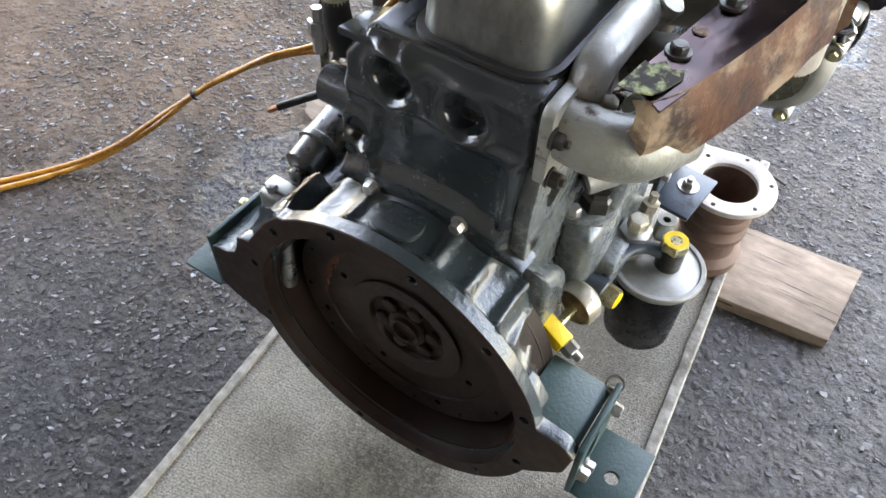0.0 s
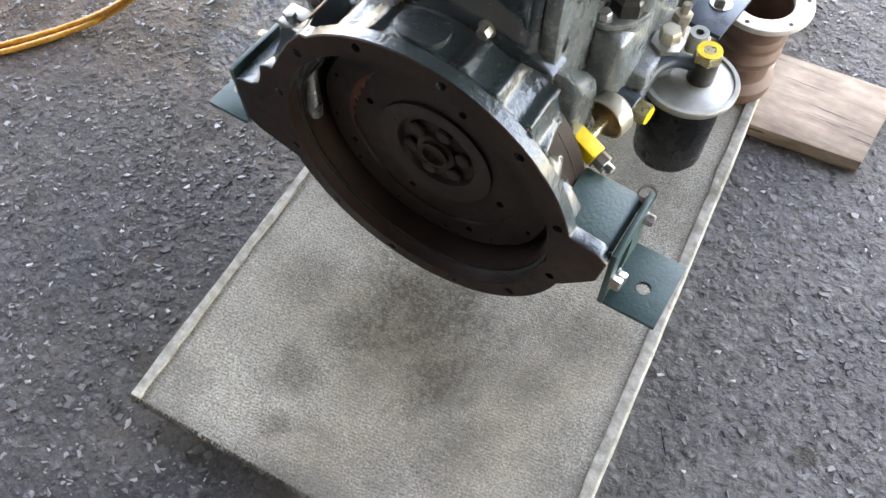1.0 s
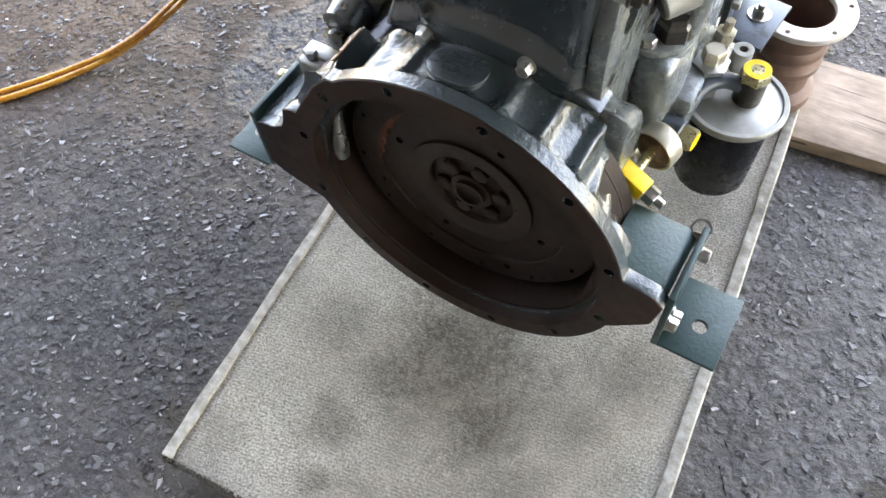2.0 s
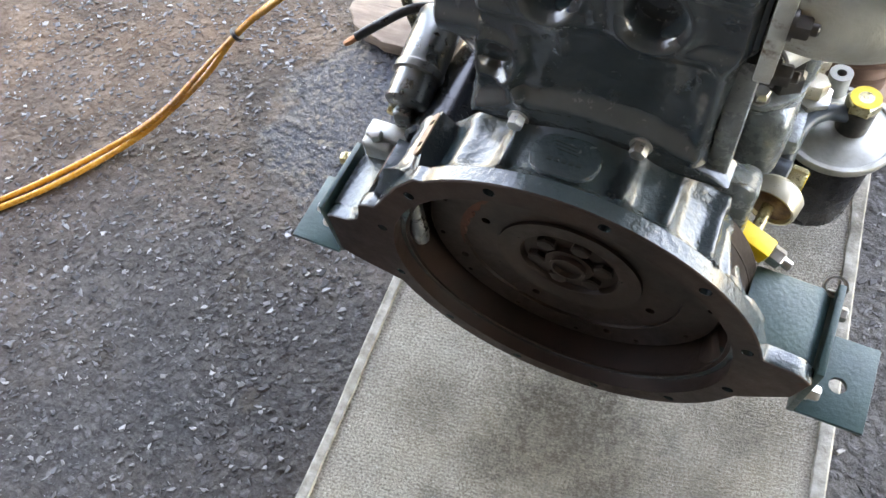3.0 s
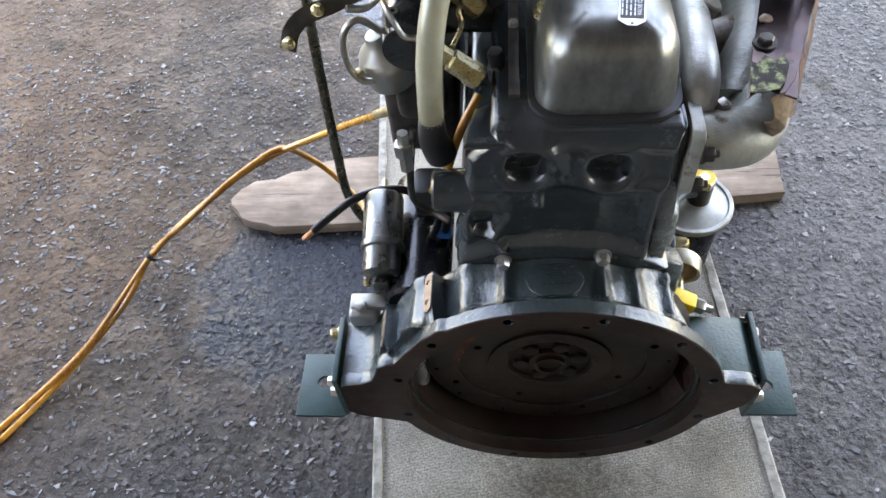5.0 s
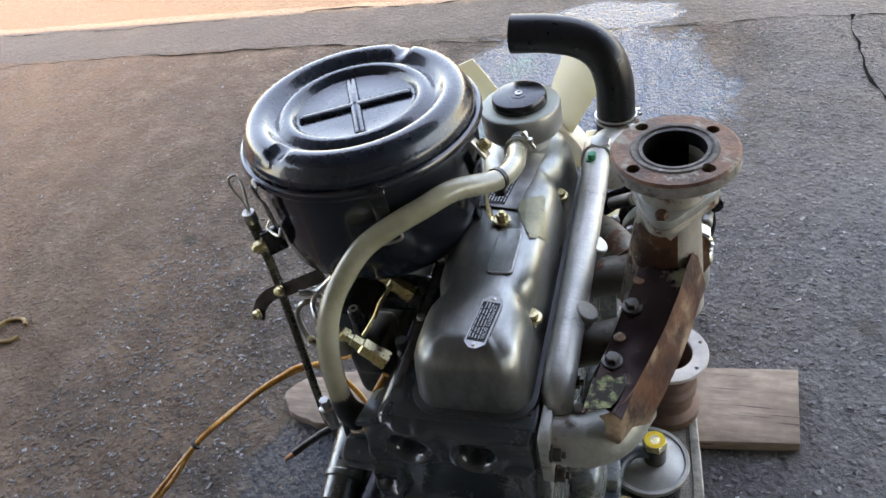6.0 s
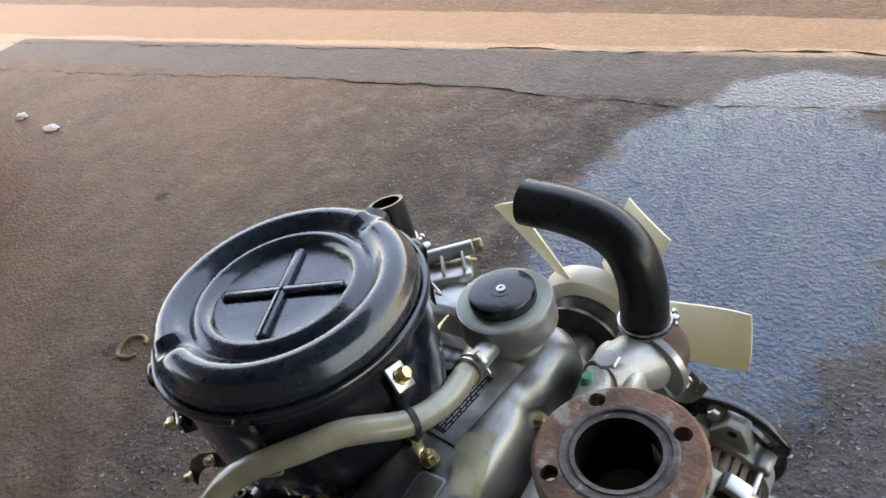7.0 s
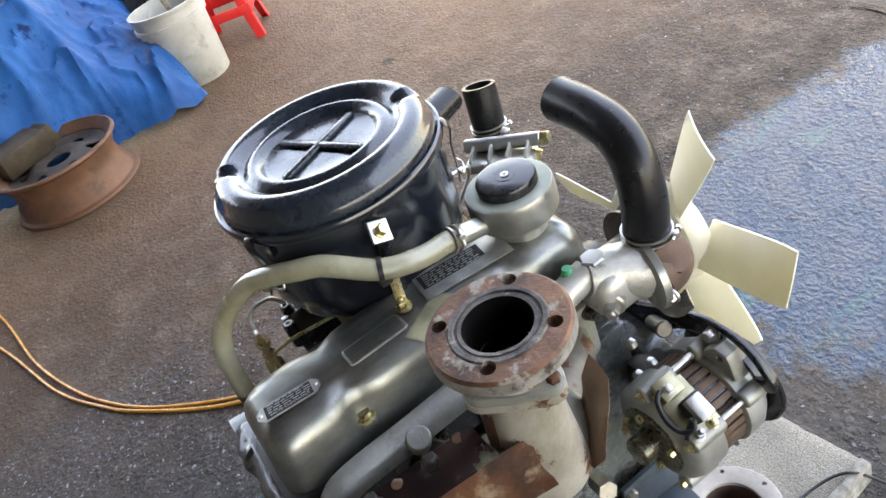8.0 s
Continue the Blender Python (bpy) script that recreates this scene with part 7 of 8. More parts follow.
    part("insulator", bm, BLACKPLASTIC, tp)
    bm = B()
    box(bm, on_plate(-0.006, 0.004, 0.018), (0.028, 0.021, 0.014), 0.002, m=TM)
    part("regulator", bm, CASTALU, tp)
    bm = B()
    box(bm, on_plate(0.032, -0.002, 0.006), (0.026, 0.030, 0.009), 0.002, m=TM)
    part("terminal_block", bm, OLIVEZINC, tp)
    bolt(tp, on_plate(0.030, -0.005, 0.0105), nv, 0.009, 0.004, 0.006, STEEL)
    bolt(tp, on_plate(-0.026, -0.012, 0.0015), nv, 0.011, 0.008, 0.009, STEEL, stud=0.008)
    bolt(tp, on_plate(-0.028, 0.010, 0.0015), nv, 0.009, 0.006, 0.007, ZINC)
    bm = B()
    tube(bm, [on_plate(0.034, -0.014, 0.010), on_plate(0.026, -0.026, 0.012), on_plate(0.006, -0.032, 0.010), on_plate(-0.012, -0.030, 0.014), on_plate(-0.020, -0.020, 0.020), on_plate(-0.012, -0.012, 0.022)], 0.0032, 10)
    part("black_wire", bm, RUBBER, tp)
    bm = B()
    tube(bm, [on_plate(-0.012, -0.012, 0.022), on_plate(-0.018, -0.020, 0.012), on_plate(-0.024, -0.026, 0.006)], 0.0045, 10)
    part("wire_boot", bm, BLACKPLASTIC, tp)
    bm = B()
    lathe(bm, (ax, ay + 0.140, az), (0, 1, 0), [(0.02, 0), (0.034, 0.004), (0.034, 0.008), (0.024, 0.014), (0.034, 0.020), (0.034, 0.024), (0.0, 0.028)], 36)
    part("fan_pulley", bm, DARKSTEEL, alt)
    # fixing ear on top of the front bracket
    bm = B()
    prism(bm, [(-0.028, -0.010), (0.028, -0.010), (0.014, 0.016), (0.008, 0.023), (-0.008, 0.023), (-0.014, 0.016)], -0.014, 0.014, "y", 0.004)
    dr = B()
    cyl(dr, (0, -0.03, 0.012), (0, 0.03, 0.012), 0.0055, seg=16)
    T = Matrix.Translation((ax + 0.0225, ay + 0.106, az + 0.071)) @ turned(0, 15, 0)
    bmesh.ops.transform(bm, matrix=T, verts=bm.verts[:])
    bmesh.ops.transform(dr, matrix=T, verts=dr.verts[:])
    part("ear", bm, ALUDULL, front, drill=dr)
    # slotted adjusting arm
    arc = [(0.060, 0.503), (0.115, 0.530), (0.163, 0.560), (0.204, 0.576), (0.240, 0.577), (0.270, 0.563), (0.290, 0.540)]
    path = [Vector((x, 0, z)) for x, z in arc]
    sp = smooth_path(path, 8)
    outer, inner = [], []
    for i, p in enumerate(sp):
        t = (sp[min(i + 1, len(sp) - 1)] - sp[max(i - 1, 0)]).normalized()
        nrm = Vector((-t.z, 0, t.x))
        wdt = 0.0150 if i > 15 else 0.026 - 0.0007 * i
        outer.append((p.x + nrm.x * wdt, p.z + nrm.z * wdt))
        inner.append((p.x - nrm.x * wdt, p.z - nrm.z * wdt))
    tip, te = sp[-1], (sp[-1] - sp[-2]).normalized()
    tn = Vector((-te.z, 0, te.x))
    cap = [tip + te * (0.0155 * math.cos(q)) + tn * (0.0155 * math.sin(q)) for q in (-1.1, -0.6, 0.0, 0.6, 1.1)]
    bm = B()
    prism(bm, inner + [(p.x, p.z) for p in cap] + outer[::-1], 0.593, 0.600, "y", 0.0012)
    dr = B()
    so, si = [], []
    for p in sp[31:-1]:
        i = sp.index(p)
        t = (sp[i + 1] - sp[i - 1]).normalized()
        nrm = Vector((-t.z, 0, t.x))
        so.append((p.x + nrm.x * 0.0068, p.z + nrm.z * 0.0068))
        si.append((p.x - nrm.x * 0.0068, p.z - nrm.z * 0.0068))
    prism(dr, si + so[::-1], 0.58, 0.62, "y")
    arm = part("adjusting_arm", bm, BLACKSATIN, engine, "black curved slotted alternator arm", drill=dr)
    bolt(arm, (0.224, 0.592, 0.577), (0, -1, 0.2), 0.014, 0.009, 0.010, STEEL)
    bm = B()
    tube(bm, [(0.184, 0.566, 0.650), (0.192, 0.562, 0.636), (0.204, 0.566, 0.632), (0.214, 0.576, 0.644)], 0.013, 8, 5, flat=0.12)
    part("cable_clip", bm, DARKALU, arm)
    # lower bracket and small pump between manifold and alternator
    bm = B()
    box(bm, (0.165, 0.56, 0.47), (0.10, 0.05, 0.05), 0.008, 2)
    br = part("alternator_bracket", bm, DARKSTEEL, engine)
    bm = B()
    cyl(bm, (0.140, 0.575, 0.555), (0.175, 0.564, 0.574), 0.010, 0.011, 20, 0.002)
    part("pivot_stub", bm, DARKSTEEL, br)
    for p in ((0.150, 0.533, 0.56), (0.172, 0.54, 0.535), (0.150, 0.533, 0.50)):
        bolt(br, p, (0.2, -1, 0.2), 0.013, 0.008, 0.0, STEEL)

    # spin-on oil filter with its head
    fx, fy = 0.210, 0.305
    bm = B()
    lathe(bm, (fx, fy, 0.130), (0, 0, 1), [(0.0, 0.002), (0.007, 0.002), (0.009, 0.007), (0.034, 0.012), (0.042, 0.016), (0.0465, 0.024), (0.0475, 0.142), (0.046, 0.146), (0.0, 0.147)], 48)
    oil = part("oil_filter", bm, FILTERBLACK, engine, "black oil filter canister with an aluminium head")
    bm = B()
    lathe(bm, (fx, fy, 0.274), (0, 0, 1), [(0.052, 0.0), (0.0585, 0.001), (0.0595, 0.004), (0.0595, 0.008), (0.058, 0.010), (0.053, 0.010), (0.0515, 0.0075), (0.045, 0.009), (0.034, 0.013), (0.024, 0.0145), (0.0, 0.015)], 56)
    fhd = part("filter_head", bm, ALUDULL, oil, "cast aluminium filter head")
    for ang in (130,):
        bm = B()
        a = radians(ang)
        box(bm, (fx + 0.033 * math.cos(a), fy + 0.033 * math.sin(a), 0.287), (0.034, 0.005, 0.012), 0.0015, m=turned(0, 8, ang))
        part("rib", bm, CASTALU, fhd)
    bm = B()
    fx, fy = 0.219, 0.306
    cyl(bm, (fx, fy, 0.284), (fx, fy, 0.322), 0.0165, None, 24, 0.001)
    part("centre_collar", bm, DARKSTEEL, fhd)
    bolt(fhd, (fx, fy, 0.321), (0, 0, 1), 0.030, 0.013, 0.0, ZINC)
    bm = B()
    lathe(bm, (fx, fy, 0.3342), (0, 0, 1), [(0.0150, 0), (0.0150, 0.0006), (0.0, 0.0007)], 24)
    part("yellow_mark", bm, YELLOW, fhd, "yellow paint mark on the bolt head")
    # curved oil pipe from the head to the banjo below
    bm = B()
    tube(bm, [(fx - 0.010, fy - 0.006, 0.312), (fx - 0.030, fy - 0.012, 0.314), (fx - 0.046, fy - 0.030, 0.312), (fx - 0.052, fy - 0.055, 0.304), (fx - 0.053, fy - 0.072, 0.288), (fx - 0.053, fy - 0.080, 0.272)], 0.0095, 18)
    part("oil_pipe", bm, BLUEPLATE, fhd)
    bm = B()
    cyl(bm, (0.130, 0.228, 0.289), (0.174, 0.223, 0.286), 0.0165, None, 24, 0.002)
    bj = part("banjo", bm, BLUEPLATE, engine)
    bolt(bj, (0.175, 0.222, 0.287), (1, -0.15, 0), 0.025, 0.016, 0.0, ZINC)
    bm = B()
    lathe(bm, (0.1915, 0.2196, 0.287), (1, -0.15, 0), [(0.0115, 0.0), (0.0115, 0.0006), (0.0, 0.0008)], 20)
    part("yellow_mark", bm, YELLOW, bj)
    # head plugs
    bm = B()
    lathe(bm, (0.170, 0.300, 0.305), (0, 0, 1), [(0.019, -0.04), (0.019, 0.000), (0.0155, 0.004), (0.0155, 0.010), (0.021, 0.011), (0.021, 0.024), (0.014, 0.027)], 6)
    pl = part("relief_valve", bm, CASTALU, engine)
    bolt(pl, (0.170, 0.300, 0.331), (0, 0, 1), 0.023, 0.017, 0.0, CHAMPAGNE)
    bm = B()
    lathe(bm, (0.193, 0.353, 0.289), (0, 0, 1), [(0.005, -0.012), (0.014, -0.012), (0.012, 0.012), (0.012, 0.023), (0.005, 0.023)], 24, True)
    part("hollow_boss", bm, CASTALU, pl)
    bm = B()
    lathe(bm, (0.168, 0.345, 0.324), (0.05, 0.1, 1), [(0.010, -0.03), (0.010, 0.0), (0.012, 0.001), (0.012, 0.012), (0.006, 0.013), (0.006, 0.026), (0.0, 0.027)], 6)
    part("oil_pressure_union", bm, CHAMPAGNE, pl)
    bm = B()
    box(bm, (0.150, 0.30, 0.30), (0.05, 0.13, 0.05), 0.01, 2)
    part("filter_mount", bm, LITPAINT, engine)
    bm = B()
    prism(bm, [(0.23, 0.25), (0.26, 0.25), (0.345, 0.40), (0.33, 0.43), (0.30, 0.42)], 0.128, 0.142, "x", 0.002)
    part("brace", bm, LITPAINT, engine)
    # upright housing with a bolted oval flange
    bm = B()
    lathe(bm, (0.136, 0.216, 0.325), (0.0, 0.0, 1), [(0.020, 0.0), (0.0215, 0.03), (0.0205, 0.09), (0.019, 0.094)], 32)
    ft = part("side_tube", bm, LITPAINT, engine, "grey upright pump housing")
    bm = B()
    oval = [(0.134 + (0.022 + 0.013 * abs(math.cos(2 * math.pi * k / 36 - 1.05)) ** 4) * math.cos(2 * math.pi * k / 36), 0.214 + (0.022 + 0.013 * abs(math.cos(2 * math.pi * k / 36 - 1.05)) ** 4) * math.sin(2 * math.pi * k / 36)) for k in range(36)]
    prism(bm, oval, 0.409, 0.417, "z", 0.002)
    flg = part("flange", bm, LITPAINT, ft)
    bm = B()
    prism(bm, oval, 0.4185, 0.4265, "z", 0.002)
    part("flange", bm, LITPAINT, ft)
    bolt(flg, (0.1225, 0.191, 0.4265), (0, 0, 1), 0.0135, 0.008, 0.009, STEEL)
    bolt(flg, (0.146, 0.237, 0.4265), (0, 0, 1), 0.0135, 0.008, 0.009, STEEL)
    bm = B()
    lathe(bm, (0.137, 0.217, 0.426), (0, 0, 1), [(0.0185, 0.0), (0.0185, 0.016), (0.015, 0.019), (0.014, 0.026)], 6)
    part("hex_collar", bm, DARKSTEEL, ft)
    bm = B()
    cyl(bm, (0.123, 0.197, 0.474), (0.146, 0.222, 0.482), 0.0175, None, 30, 0.0015)
    blk = part("round_plug", bm, ALUDULL, ft)
    bm = B()
    cyl(bm, (0.1222, 0.1962, 0.4737), (0.1235, 0.1975, 0.4743), 0.0155, None, 30, 0.0003)
    part("plug_face", bm, DARKSTEEL, blk, "dark oily face of the round plug")
    bm = B()
    cyl(bm, (0.146, 0.228, 0.428), (0.150, 0.240, 0.480), 0.0155, 0.0135, 24, 0.001)
    t2 = part("breather_tube", bm, LITPAINT, engine)
    bm = B()
    cyl(bm, (0.150, 0.240, 0.480), (0.1505, 0.242, 0.488), 0.0150, None, 24, 0.002)
    part("brass_cap", bm, ZINC, t2, "yellow brass cap")
    # oil pressure switch on a yellow tee
    bm = B()
    lathe(bm, (0.165, 0.156, 0.338), (-0.25, -0.95, -0.05), [(0.010, -0.014), (0.021, -0.011), (0.0255, -0.006), (0.0260, 0.010), (0.0250, 0.013), (0.0230, 0.013), (0.0215, 0.0095), (0.0, 0.0095)], 40)
    ps = part("pressure_switch", bm, CHAMPAGNE, engine, "cream oil pressure switch can")
    bm = B()
    lathe(bm, (0.165, 0.156, 0.338), (-0.25, -0.95, -0.05), [(0.0212, 0.0096), (0.014, 0.0102), (0.0, 0.0125)], 32)
    part("brown_face", bm, RUSTBROWN, ps, "brown insulating face")
    bm = B()
    cyl(bm, (0.162, 0.146, 0.337), (0.158, 0.114, 0.332), 0.006, 0.0055, 12)
    part("stem", bm, ZINC, ps)
    bm = B()
    box(bm, (0.156, 0.108, 0.332), (0.042, 0.020, 0.020), 0.002, m=turned(0, 16, -14))
    part("yellow_tee", bm, YELLOW, ps, "tee fitting daubed with yellow paint")
    bolt(ps, (0.177, 0.104, 0.326), (1, -0.25, -0.25), 0.017, 0.012, 0.0, STEEL, stud=0.010)
    bm = B()
    cyl(bm, (0.140, 0.13, 0.30), (0.172, 0.12, 0.295), 0.011, 0.010, 6)
    cyl(bm, (0.172, 0.12, 0.295), (0.184, 0.116, 0.293), 0.005, None, 12)
    part("drain_tap", bm, STEEL, engine)
    for y in (0.36, 0.42):
        bolt(engine, (0.138, y, 0.405), (1, 0, 0.2), 0.013, 0.009, 0.010, STEEL)
    bm = B()
    cyl(bm, (0.14, 0.43, 0.36), (0.172, 0.425, 0.375), 0.014, None, 6)
    part("union", bm, STEEL, engine)
    # front mounting plate with its bolt
    bm = B()
    box(bm, (0.178, 0.508, 0.222), (0.062, 0.098, 0.007), 0.0012, m=turned(0, 0, -6))
    fp = part("front_mounting_plate", bm, BLUEPLATE, engine, "blue-grey square front mounting plate")
    bolt(fp, (0.180, 0.518, 0.226), (0, 0, 1), 0.017, 0.010, 0.016, STEEL, stud=0.006)
    bm = B()
    box(bm, (0.145, 0.508, 0.262), (0.008, 0.098, 0.085), 0.0012)
    part("upright", bm, BLUEPLATE, fp)
    for z in (0.27, 0.29):
        bolt(fp, (0.149, 0.47, z), (1, 0, 0), 0.014, 0.009, 0.0, STEEL)


build_right_side()

# ---- loose exhaust pipe end on the board ----


def build_pipe_end():
    x, y = 0.228, 0.580
    th = thing("exhaust_pipe_end", (x, y, 0.047), "rusty brown exhaust pipe end with a whitish round flange, standing upright", "pipe")
    z = 0.047
    bm = B()
    lathe(bm, (x, y, z), (0, 0, 1), [(0.058, 0.0), (0.060, 0.006), (0.060, 0.022), (0.056, 0.026), (0.048, 0.034), (0.046, 0.056), (0.047, 0.064), (0.053, 0.070), (0.0535, 0.080), (0.048, 0.086), (0.047, 0.094), (0.052, 0.100), (0.0525, 0.110), (0.048, 0.117), (0.050, 0.132), (0.056, 0.157), (0.044, 0.157), (0.040, 0.09), (0.040, 0.0)], 56, True)
    part("pipe", bm, BROWNPIPE, th)
    bm = B()
    lathe(bm, (x, y, z + 0.156), (0, 0, 1), [(0.043, 0.0), (0.0695, 0.0), (0.071, 0.002), (0.071, 0.007), (0.0695, 0.009), (0.048, 0.0095), (0.043, 0.007)], 64, True)
    me = mesh_of("flange", bm, [WHITEFLANGE])
    dr = B()
    for k in range(6):
        a = radians(25 + 60 * k)
        cyl(dr, (x + 0.061 * math.cos(a), y + 0.061 * math.sin(a), z + 0.14), (x + 0.061 * math.cos(a), y + 0.061 * math.sin(a), z + 0.18), 0.0036, seg=12)
    part("flange", me, None, th, "whitish scaled flange with six holes", drill=dr)
    bm = B()
    lathe(bm, (x, y, z + 0.004), (0, 0, 1), [(0.0, 0), (0.041, 0)], 32)
    part("black_floor", bm, DEEPBLACK, th)


build_pipe_end()

# ---- things farther off in the yard ----


def build_bucket():
    x, y = -3.23, 0.73
    th = thing("bucket", (x, y, 0), "dirty white plastic bucket with a wooden stick in it", "bucket")
    bm = B()
    lathe(bm, (x, y, 0), (0, 0, 1), [(r * 1.16, h * 1.14) for r, h in ((0.0, 0.0), (0.125, 0.0), (0.132, 0.008), (0.150, 0.268), (0.152, 0.325), (0.146, 0.325), (0.140, 0.29), (0.125, 0.02), (0.0, 0.02))], 48)
    body = part("body", bm, WHITEPLASTIC, th)
    bm = B()
    lathe(bm, (x, y, 0), (0, 0, 1), [(r * 1.16, h * 1.14) for r, h in ((0.1515, 0.272), (0.160, 0.274), (0.160, 0.29), (0.1525, 0.292))], 48, True)
    part("stiffening_ring", bm, WHITEPLASTIC, th)
    bm = B()
    lathe(bm, (x, y, 0), (0, 0, 1), [(r * 1.16, h * 1.14) for r, h in ((0.1465, 0.322), (0.155, 0.326), (0.160, 0.338), (0.160, 0.345), (0.148, 0.345))], 48, True)
    part("rim", bm, WHITEPLASTIC, th)
    st = thing("wooden_stick", (x, y, 0.03), "pale wooden stick standing in the bucket", "stick")
    bm = B()
    box(bm, (x - 0.02, y + 0.02, 0.36), (0.045, 0.02, 0.66), 0.003, m=turned(10, 12, 0))
    part("stick", bm, WOOD, st)


def build_stool():
    x, y = -3.53, 1.06
    th = thing("plastic_stool", (x, y, 0), "small red plastic stool with splayed legs", "stool")
    h, a, b = 0.44, 0.12, 0.172
    M = Matrix.Translation((x, y, 0)) @ turned(0, 0, -26)
    bm = B()
    prism(bm, rounded(0, 0, 2 * a + 0.03, 2 * a + 0.03, 0.03), h - 0.022, h, "z", 0.006)
    bmesh.ops.transform(bm, matrix=M, verts=bm.verts[:])
    part("seat", bm, REDPLASTIC, th)
    for sx, sy in ((1, 1), (1, -1), (-1, 1), (-1, -1)):
        bm = B()
        lp = []
        for z, r, w in ((0.0, b, 0.03), (0.02, b - 0.003, 0.03), (h - 0.02, a, 0.034)):
            cx, cy = sx * r, sy * r
            lp.append([(cx, cy, z), (cx - sx * w * 1.6, cy, z), (cx - sx * w * 1.6, cy - sy * 0.006, z), (cx - sx * 0.006, cy - sy * 0.006, z), (cx - sx * 0.006, cy - sy * w * 1.6, z), (cx, cy - sy * w * 1.6, z)])
        rings(bm, lp)
        bmesh.ops.transform(bm, matrix=M, verts=bm.verts[:])
        part("leg", bm, REDPLASTIC, th)
    for k in range(4):
        r = (a + b) / 2 + 0.012
        for c, sz in (((0, r, 0.16), (2 * r, 0.006, 0.05)), ((0, a + 0.010, h - 0.05), (2 * a, 0.006, 0.06))):
            bm = B()
            box(bm, c, sz, 0.002)
            bmesh.ops.transform(bm, matrix=M @ turned(0, 0, 90 * k), verts=bm.verts[:])
            part("apron", bm, REDPLASTIC, th)


def build_tarp():
    th = thing("tarpaulin", (-3.7, -0.1, 0), "crumpled blue tarpaulin heaped over something on the ground", "tarpaulin")
    bm = B()
    nx, ny = 190, 190
    x0, x1, y0, y1 = -5.2, -2.88, -1.7, 0.66
    g = []
    for j in range(ny + 1):
        row = []
        for i in range(nx + 1):
            u, v = i / nx, j / ny
            x, y = x0 + (x1 - x0) * u, y0 + (y1 - y0) * v
            p = Vector((x, y, 0))
            e = min(1.0, min(1 - u, 1 - v) * 3.2)
            edge = (1 - max(0.0, (u - 0.5) / 0.5) ** 1.6) * max(0.0, 1 - v ** 12) ** 0.6
            hgt = min(0.95, 1.3 * max(0.0, edge) ** 0.7)
            def crease(k, o):
                q = Vector((p.x * k * 0.8 + p.y * k * 0.5, p.y * k * 1.1 - p.x * k * 0.3, o))
                return (1 - min(1.0, abs(noise.noise(q)) * 2.6)) ** 2
            fold = 0.20 * crease(1.5, 1.0) + 0.11 * crease(3.3, 4.0) + 0.045 * crease(7.5, 9.0) + 0.012 * crease(17.0, 3.0)
            z = 0.008 + max(0.0, hgt * (0.75 + 0.5 * noise.noise(p * 1.2))) + (fold - 0.05) * (0.25 + 0.75 * min(1, e))
            w = 0.10 * noise.noise(Vector((y * 3, 7, 0))) * u ** 4
            row.append(bm.verts.new((x + w + 0.08 * noise.noise(p * 3.1) * (1 - e), y + 0.12 * noise.noise(Vector((x * 3, 2, 5))) * v ** 4, max(0.006, z))))
        g.append(row)
    for j in range(ny):
        for i in range(nx):
            bm.faces.new((g[j][i], g[j][i + 1], g[j + 1][i + 1], g[j + 1][i]))
    part("sheet", bm, TARP, th)


def build_wheel():
    x, y = -2.70, -0.05
    th = thing("steel_wheel", (x, y, 0), "rusty steel wheel lying flat on the ground", "wheel")
    bm = B()
    lathe(bm, (x, y, 0.0), (0, 0, 1), [(r * 1.1, h) for r, h in ((0.245, 0.0), (0.252, 0.006), (0.250, 0.016), (0.236, 0.022), (0.230, 0.035), (0.226, 0.06), (0.210, 0.09), (0.208, 0.13), (0.222, 0.16), (0.226, 0.178), (0.240, 0.186), (0.248, 0.194), (0.246, 0.204), (0.238, 0.206), (0.228, 0.196), (0.214, 0.184),
                                        (0.200, 0.17), (0.195, 0.10), (0.212, 0.04), (0.235, 0.0))], 72, True)
    part("rim", bm, material("rusty_wheel", (0.085, 0.036, 0.018), (0.17, 0.075, 0.04), 6, (0.55, 0.75), 0.2, (120, 0.3, 0.001), 0.0, ((0.06, 0.045, 0.035), 9, 0.55, 0.15)), th, "rust-red steel rim")
    bm = B()
    lathe(bm, (x, y, 0.10), (0, 0, 1), [(r * 1.1, h) for r, h in ((0.05, 0.056), (0.085, 0.066), (0.105, 0.064), (0.14, 0.044), (0.175, 0.046), (0.198, 0.060), (0.198, 0.066), (0.17, 0.052), (0.14, 0.050), (0.105, 0.070), (0.085, 0.072), (0.05, 0.062))], 64, True)
    me = mesh_of("disc", bm, [material("dull_wheel_paint", (0.04, 0.032, 0.026), (0.085, 0.066, 0.052), 9, (0.55, 0.75), 0.0, (120, 0.3, 0.001), 0.0, None, 0.2)])
    dr = B()
    for k in range(6):
        a = radians(20 + 60 * k)
        cyl(dr, (x + 0.152 * math.cos(a), y + 0.152 * math.sin(a), 0.1), (x + 0.152 * math.cos(a), y + 0.152 * math.sin(a), 0.2), 0.030, seg=18)
    part("disc", me, None, th, "dull painted disc with hand holes", drill=dr)
    b = thing("metal_casting", (-2.85, -0.18, 0.17), "brown rusty box-shaped casting lying on the wheel", "casting")
    bm = B()
    box(bm, (-2.82, -0.17, 0.225), (0.15, 0.24, 0.10), 0.012, 2, m=turned(0, 4, 28))
    box(bm, (-2.875, -0.06, 0.23), (0.12, 0.08, 0.08), 0.012, 2, m=turned(8, 0, 28))
    part("body", bm, material("oily_brown_casting", (0.030, 0.021, 0.013), (0.065, 0.044, 0.027), 10, (0.5, 0.7), 0.0, (120, 0.3, 0.001), 0.0, None, 0.2), b)


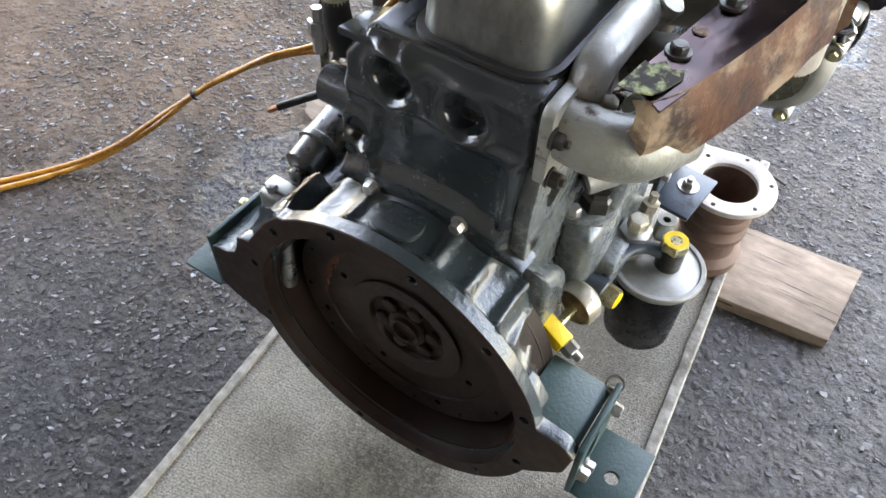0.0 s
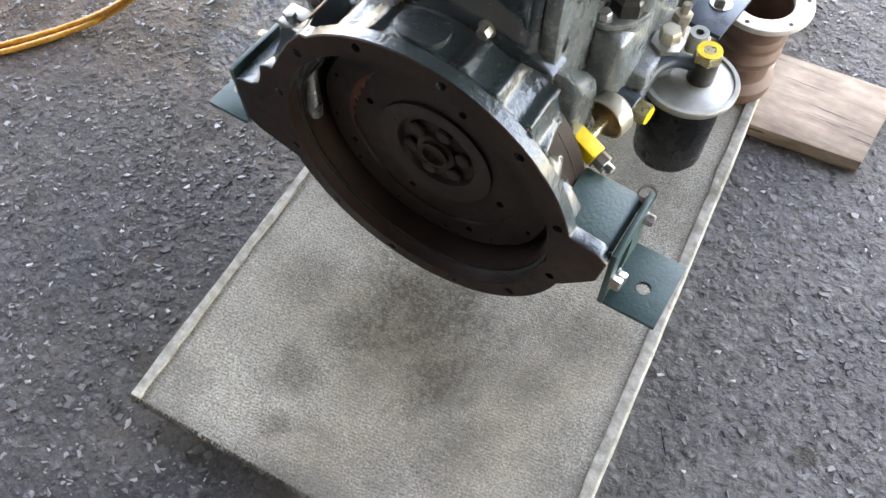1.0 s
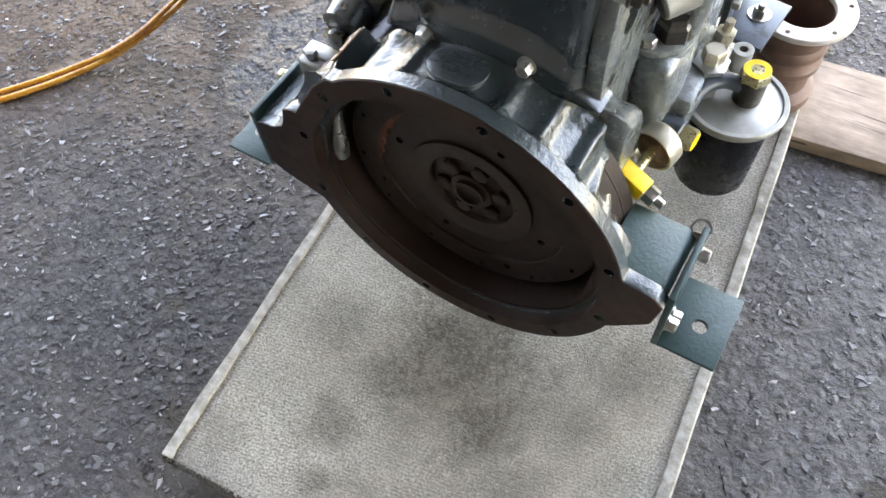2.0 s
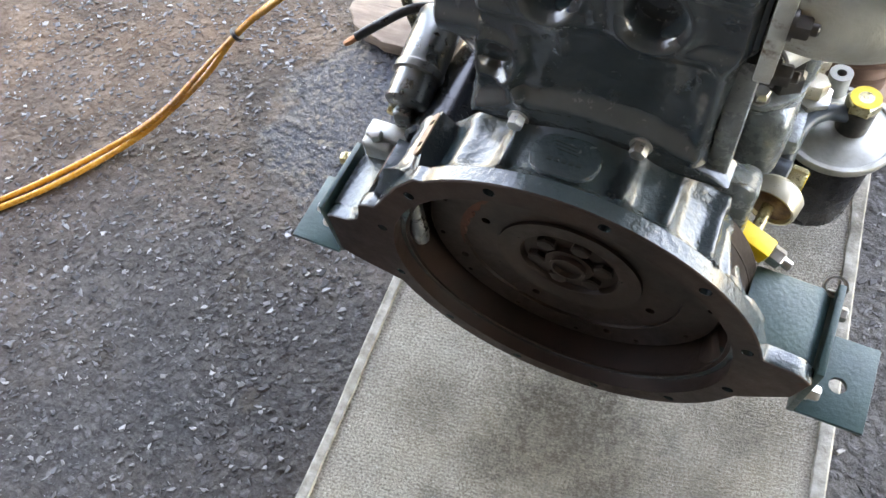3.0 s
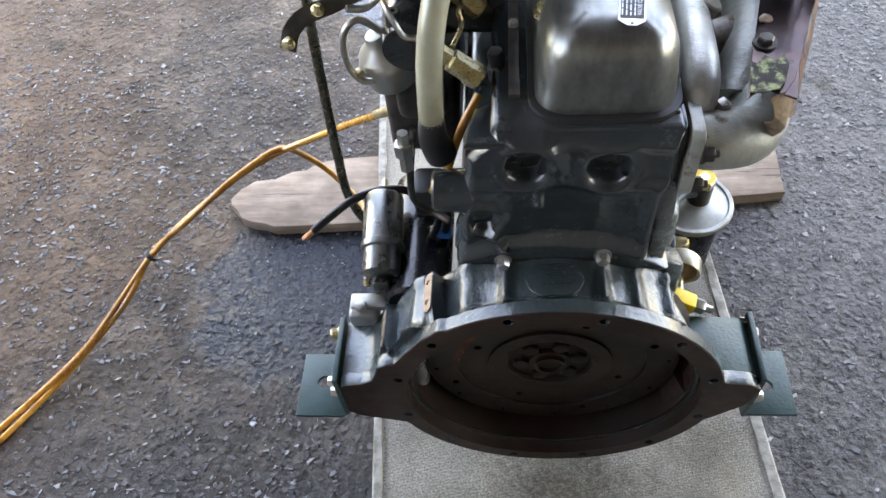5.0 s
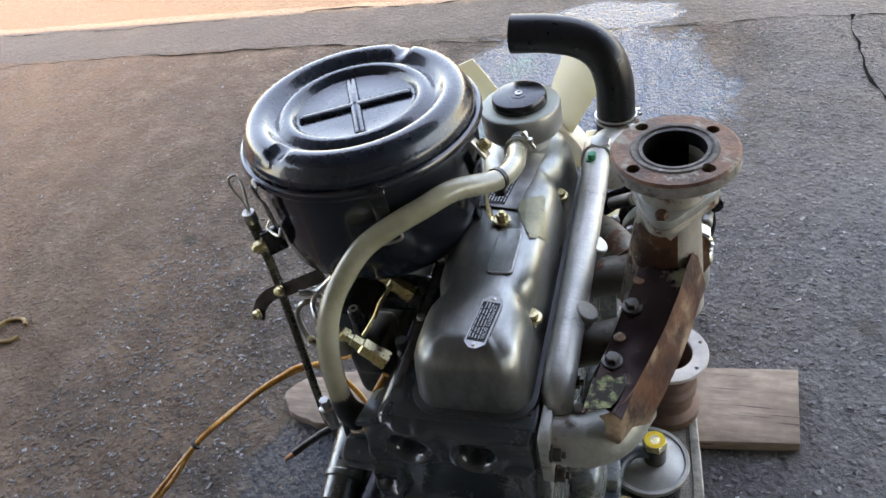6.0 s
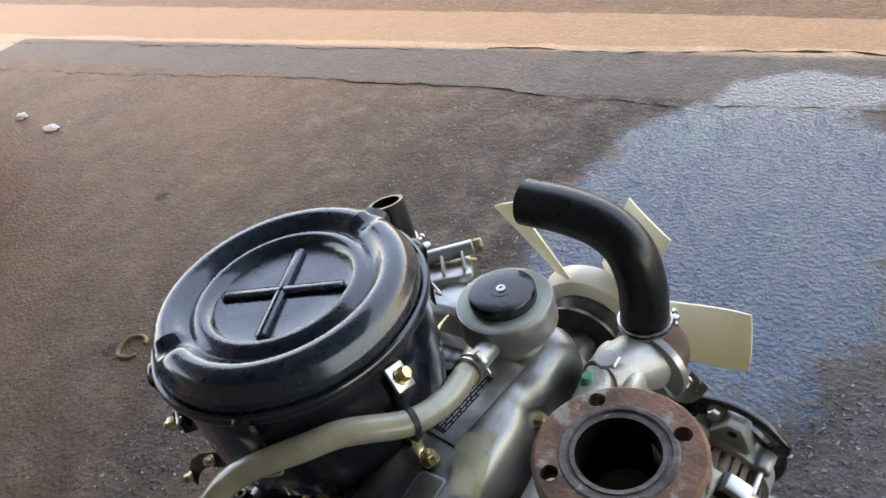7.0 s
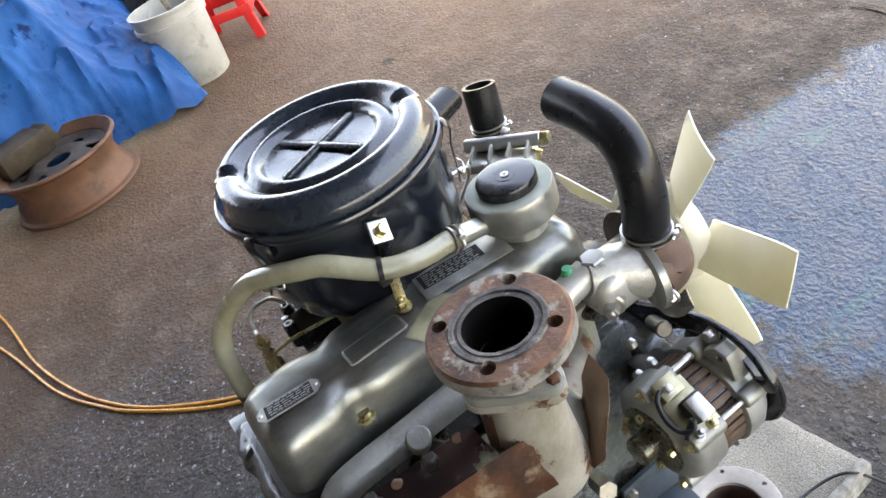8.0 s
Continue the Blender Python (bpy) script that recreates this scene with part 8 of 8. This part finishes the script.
def build_ring():
    th = thing("plastic_ring", (-1.53, 0.66, 0), "dirty yellow plastic ring lying on the asphalt", "ring")
    bm = B()
    tube(bm, [(-1.53 + 0.045 * math.cos(a), 0.66 + 0.045 * math.sin(a), 0.006 + 0.003 * math.sin(3 * a)) for a in [0.5 + 5.4 * k / 14 for k in range(15)]], 0.006, 8, 3)
    part("ring", bm, material("dull_yellow", (0.13, 0.07, 0.015), (0.21, 0.125, 0.03), 40, (0.5, 0.7)), th)


def build_wire():
    th = thing("loose_wire", (0.36, 0.80, 0.048), "short black wire lying over the carpeted board's corner", "wire")
    bm = B()
    tube(bm, [(0.30, 0.87, 0.004), (0.272, 0.848, 0.030), (0.25, 0.823, 0.052), (0.233, 0.795, 0.0515), (0.224, 0.752, 0.0500), (0.221, 0.70, 0.0495)], 0.0028, 8, 6)
    part("wire", bm, RUBBER, th)


def build_crate():
    """Slatted wooden crate far back in the yard."""
    at = (-5.42, 1.42, 0.0)
    th = thing("wooden_crate", at, "old brown slatted wooden crate standing in the yard", "crate")
    M = Matrix.Translation(at) @ turned(0, 0, 24)
    pine = material("dirty_pine", (0.10, 0.066, 0.040), (0.22, 0.155, 0.10), 9, (0.7, 0.9), 0.0, (60, 0.4, 0.003), 0.0, ((0.05, 0.034, 0.024), 6, 0.56, 0.12))
    for sx in (-0.45, 0.0, 0.45):
        for sy in (-0.28, 0.28):
            bm = B()
            box(bm, (sx, sy, 0.42), (0.09, 0.05, 0.84), 0.004)
            bmesh.ops.transform(bm, matrix=M, verts=bm.verts[:])
            part("post", bm, pine, th)
    for k in range(5):
        for sy in (-0.317, 0.317):
            bm = B()
            box(bm, (0.01 * (k % 2), sy, 0.07 + 0.175 * k), (1.0, 0.022, 0.10), 0.003)
            bmesh.ops.transform(bm, matrix=M, verts=bm.verts[:])
            part("slat", bm, pine, th)
        for sx in (-0.507, 0.507):
            bm = B()
            box(bm, (sx, 0, 0.07 + 0.175 * k), (0.022, 0.60, 0.10), 0.003)
            bmesh.ops.transform(bm, matrix=M, verts=bm.verts[:])
            part("slat", bm, pine, th)
    bm = B()
    box(bm, (0, 0, 0.035), (0.98, 0.58, 0.03), 0.003)
    bmesh.ops.transform(bm, matrix=M, verts=bm.verts[:])
    part("bottom", bm, pine, th)


def crumpled(name, at, size, seed, mat, label, category, flat=0.5):
    """A soft lump with folds, sunk flat where it rests."""
    th = thing(name, at, label, category)
    bm = B()
    bmesh.ops.create_icosphere(bm, subdivisions=4, radius=1.0)
    for v in bm.verts:
        n = v.co.normalized()
        k = 1 + 0.30 * noise.noise(n * 1.6 + Vector((seed, 0, 0))) + 0.16 * (1 - abs(noise.noise(n * 4.2 + Vector((0, seed, 0)))) * 3)
        v.co = Vector((n.x * size[0] * k, n.y * size[1] * k, max(-flat * size[2], n.z * size[2] * k) + flat * size[2] + 0.002))
    bmesh.ops.translate(bm, verts=bm.verts[:], vec=at)
    part("body", bm, mat, th)


build_crate()
crumpled("rubbish_bag", (-4.02, 0.82, 0.0), (0.20, 0.22, 0.42), 3.0, material("dark_grey_plastic_bag", (0.010, 0.011, 0.012), (0.028, 0.029, 0.030), 6, (0.3, 0.5), 0.0, (40, 0.5, 0.006)), "dark grey plastic rubbish bag slumped behind the bucket", "bag")
crumpled("orange_rag", (-3.20, 0.545, 0.0), (0.075, 0.05, 0.06), 7.0, material("orange_cloth", (0.40, 0.10, 0.02), (0.55, 0.16, 0.04), 20, (0.8, 0.95), 0.0, (120, 0.4, 0.003)), "small crumpled orange rag beside the bucket", "rag")
crumpled("paper_scrap", (-3.56, 1.61, 0.0), (0.055, 0.03, 0.012), 11.0, WHITEPLASTIC, "scrap of pale paper lying on the ground", "paper")
crumpled("paper_scrap", (-3.96, 1.66, 0.0), (0.03, 0.03, 0.02), 12.0, WHITEPLASTIC, "scrap of pale paper lying on the ground", "paper")
build_wire()
build_bucket()
build_stool()
build_ring()
build_tarp()
build_wheel()
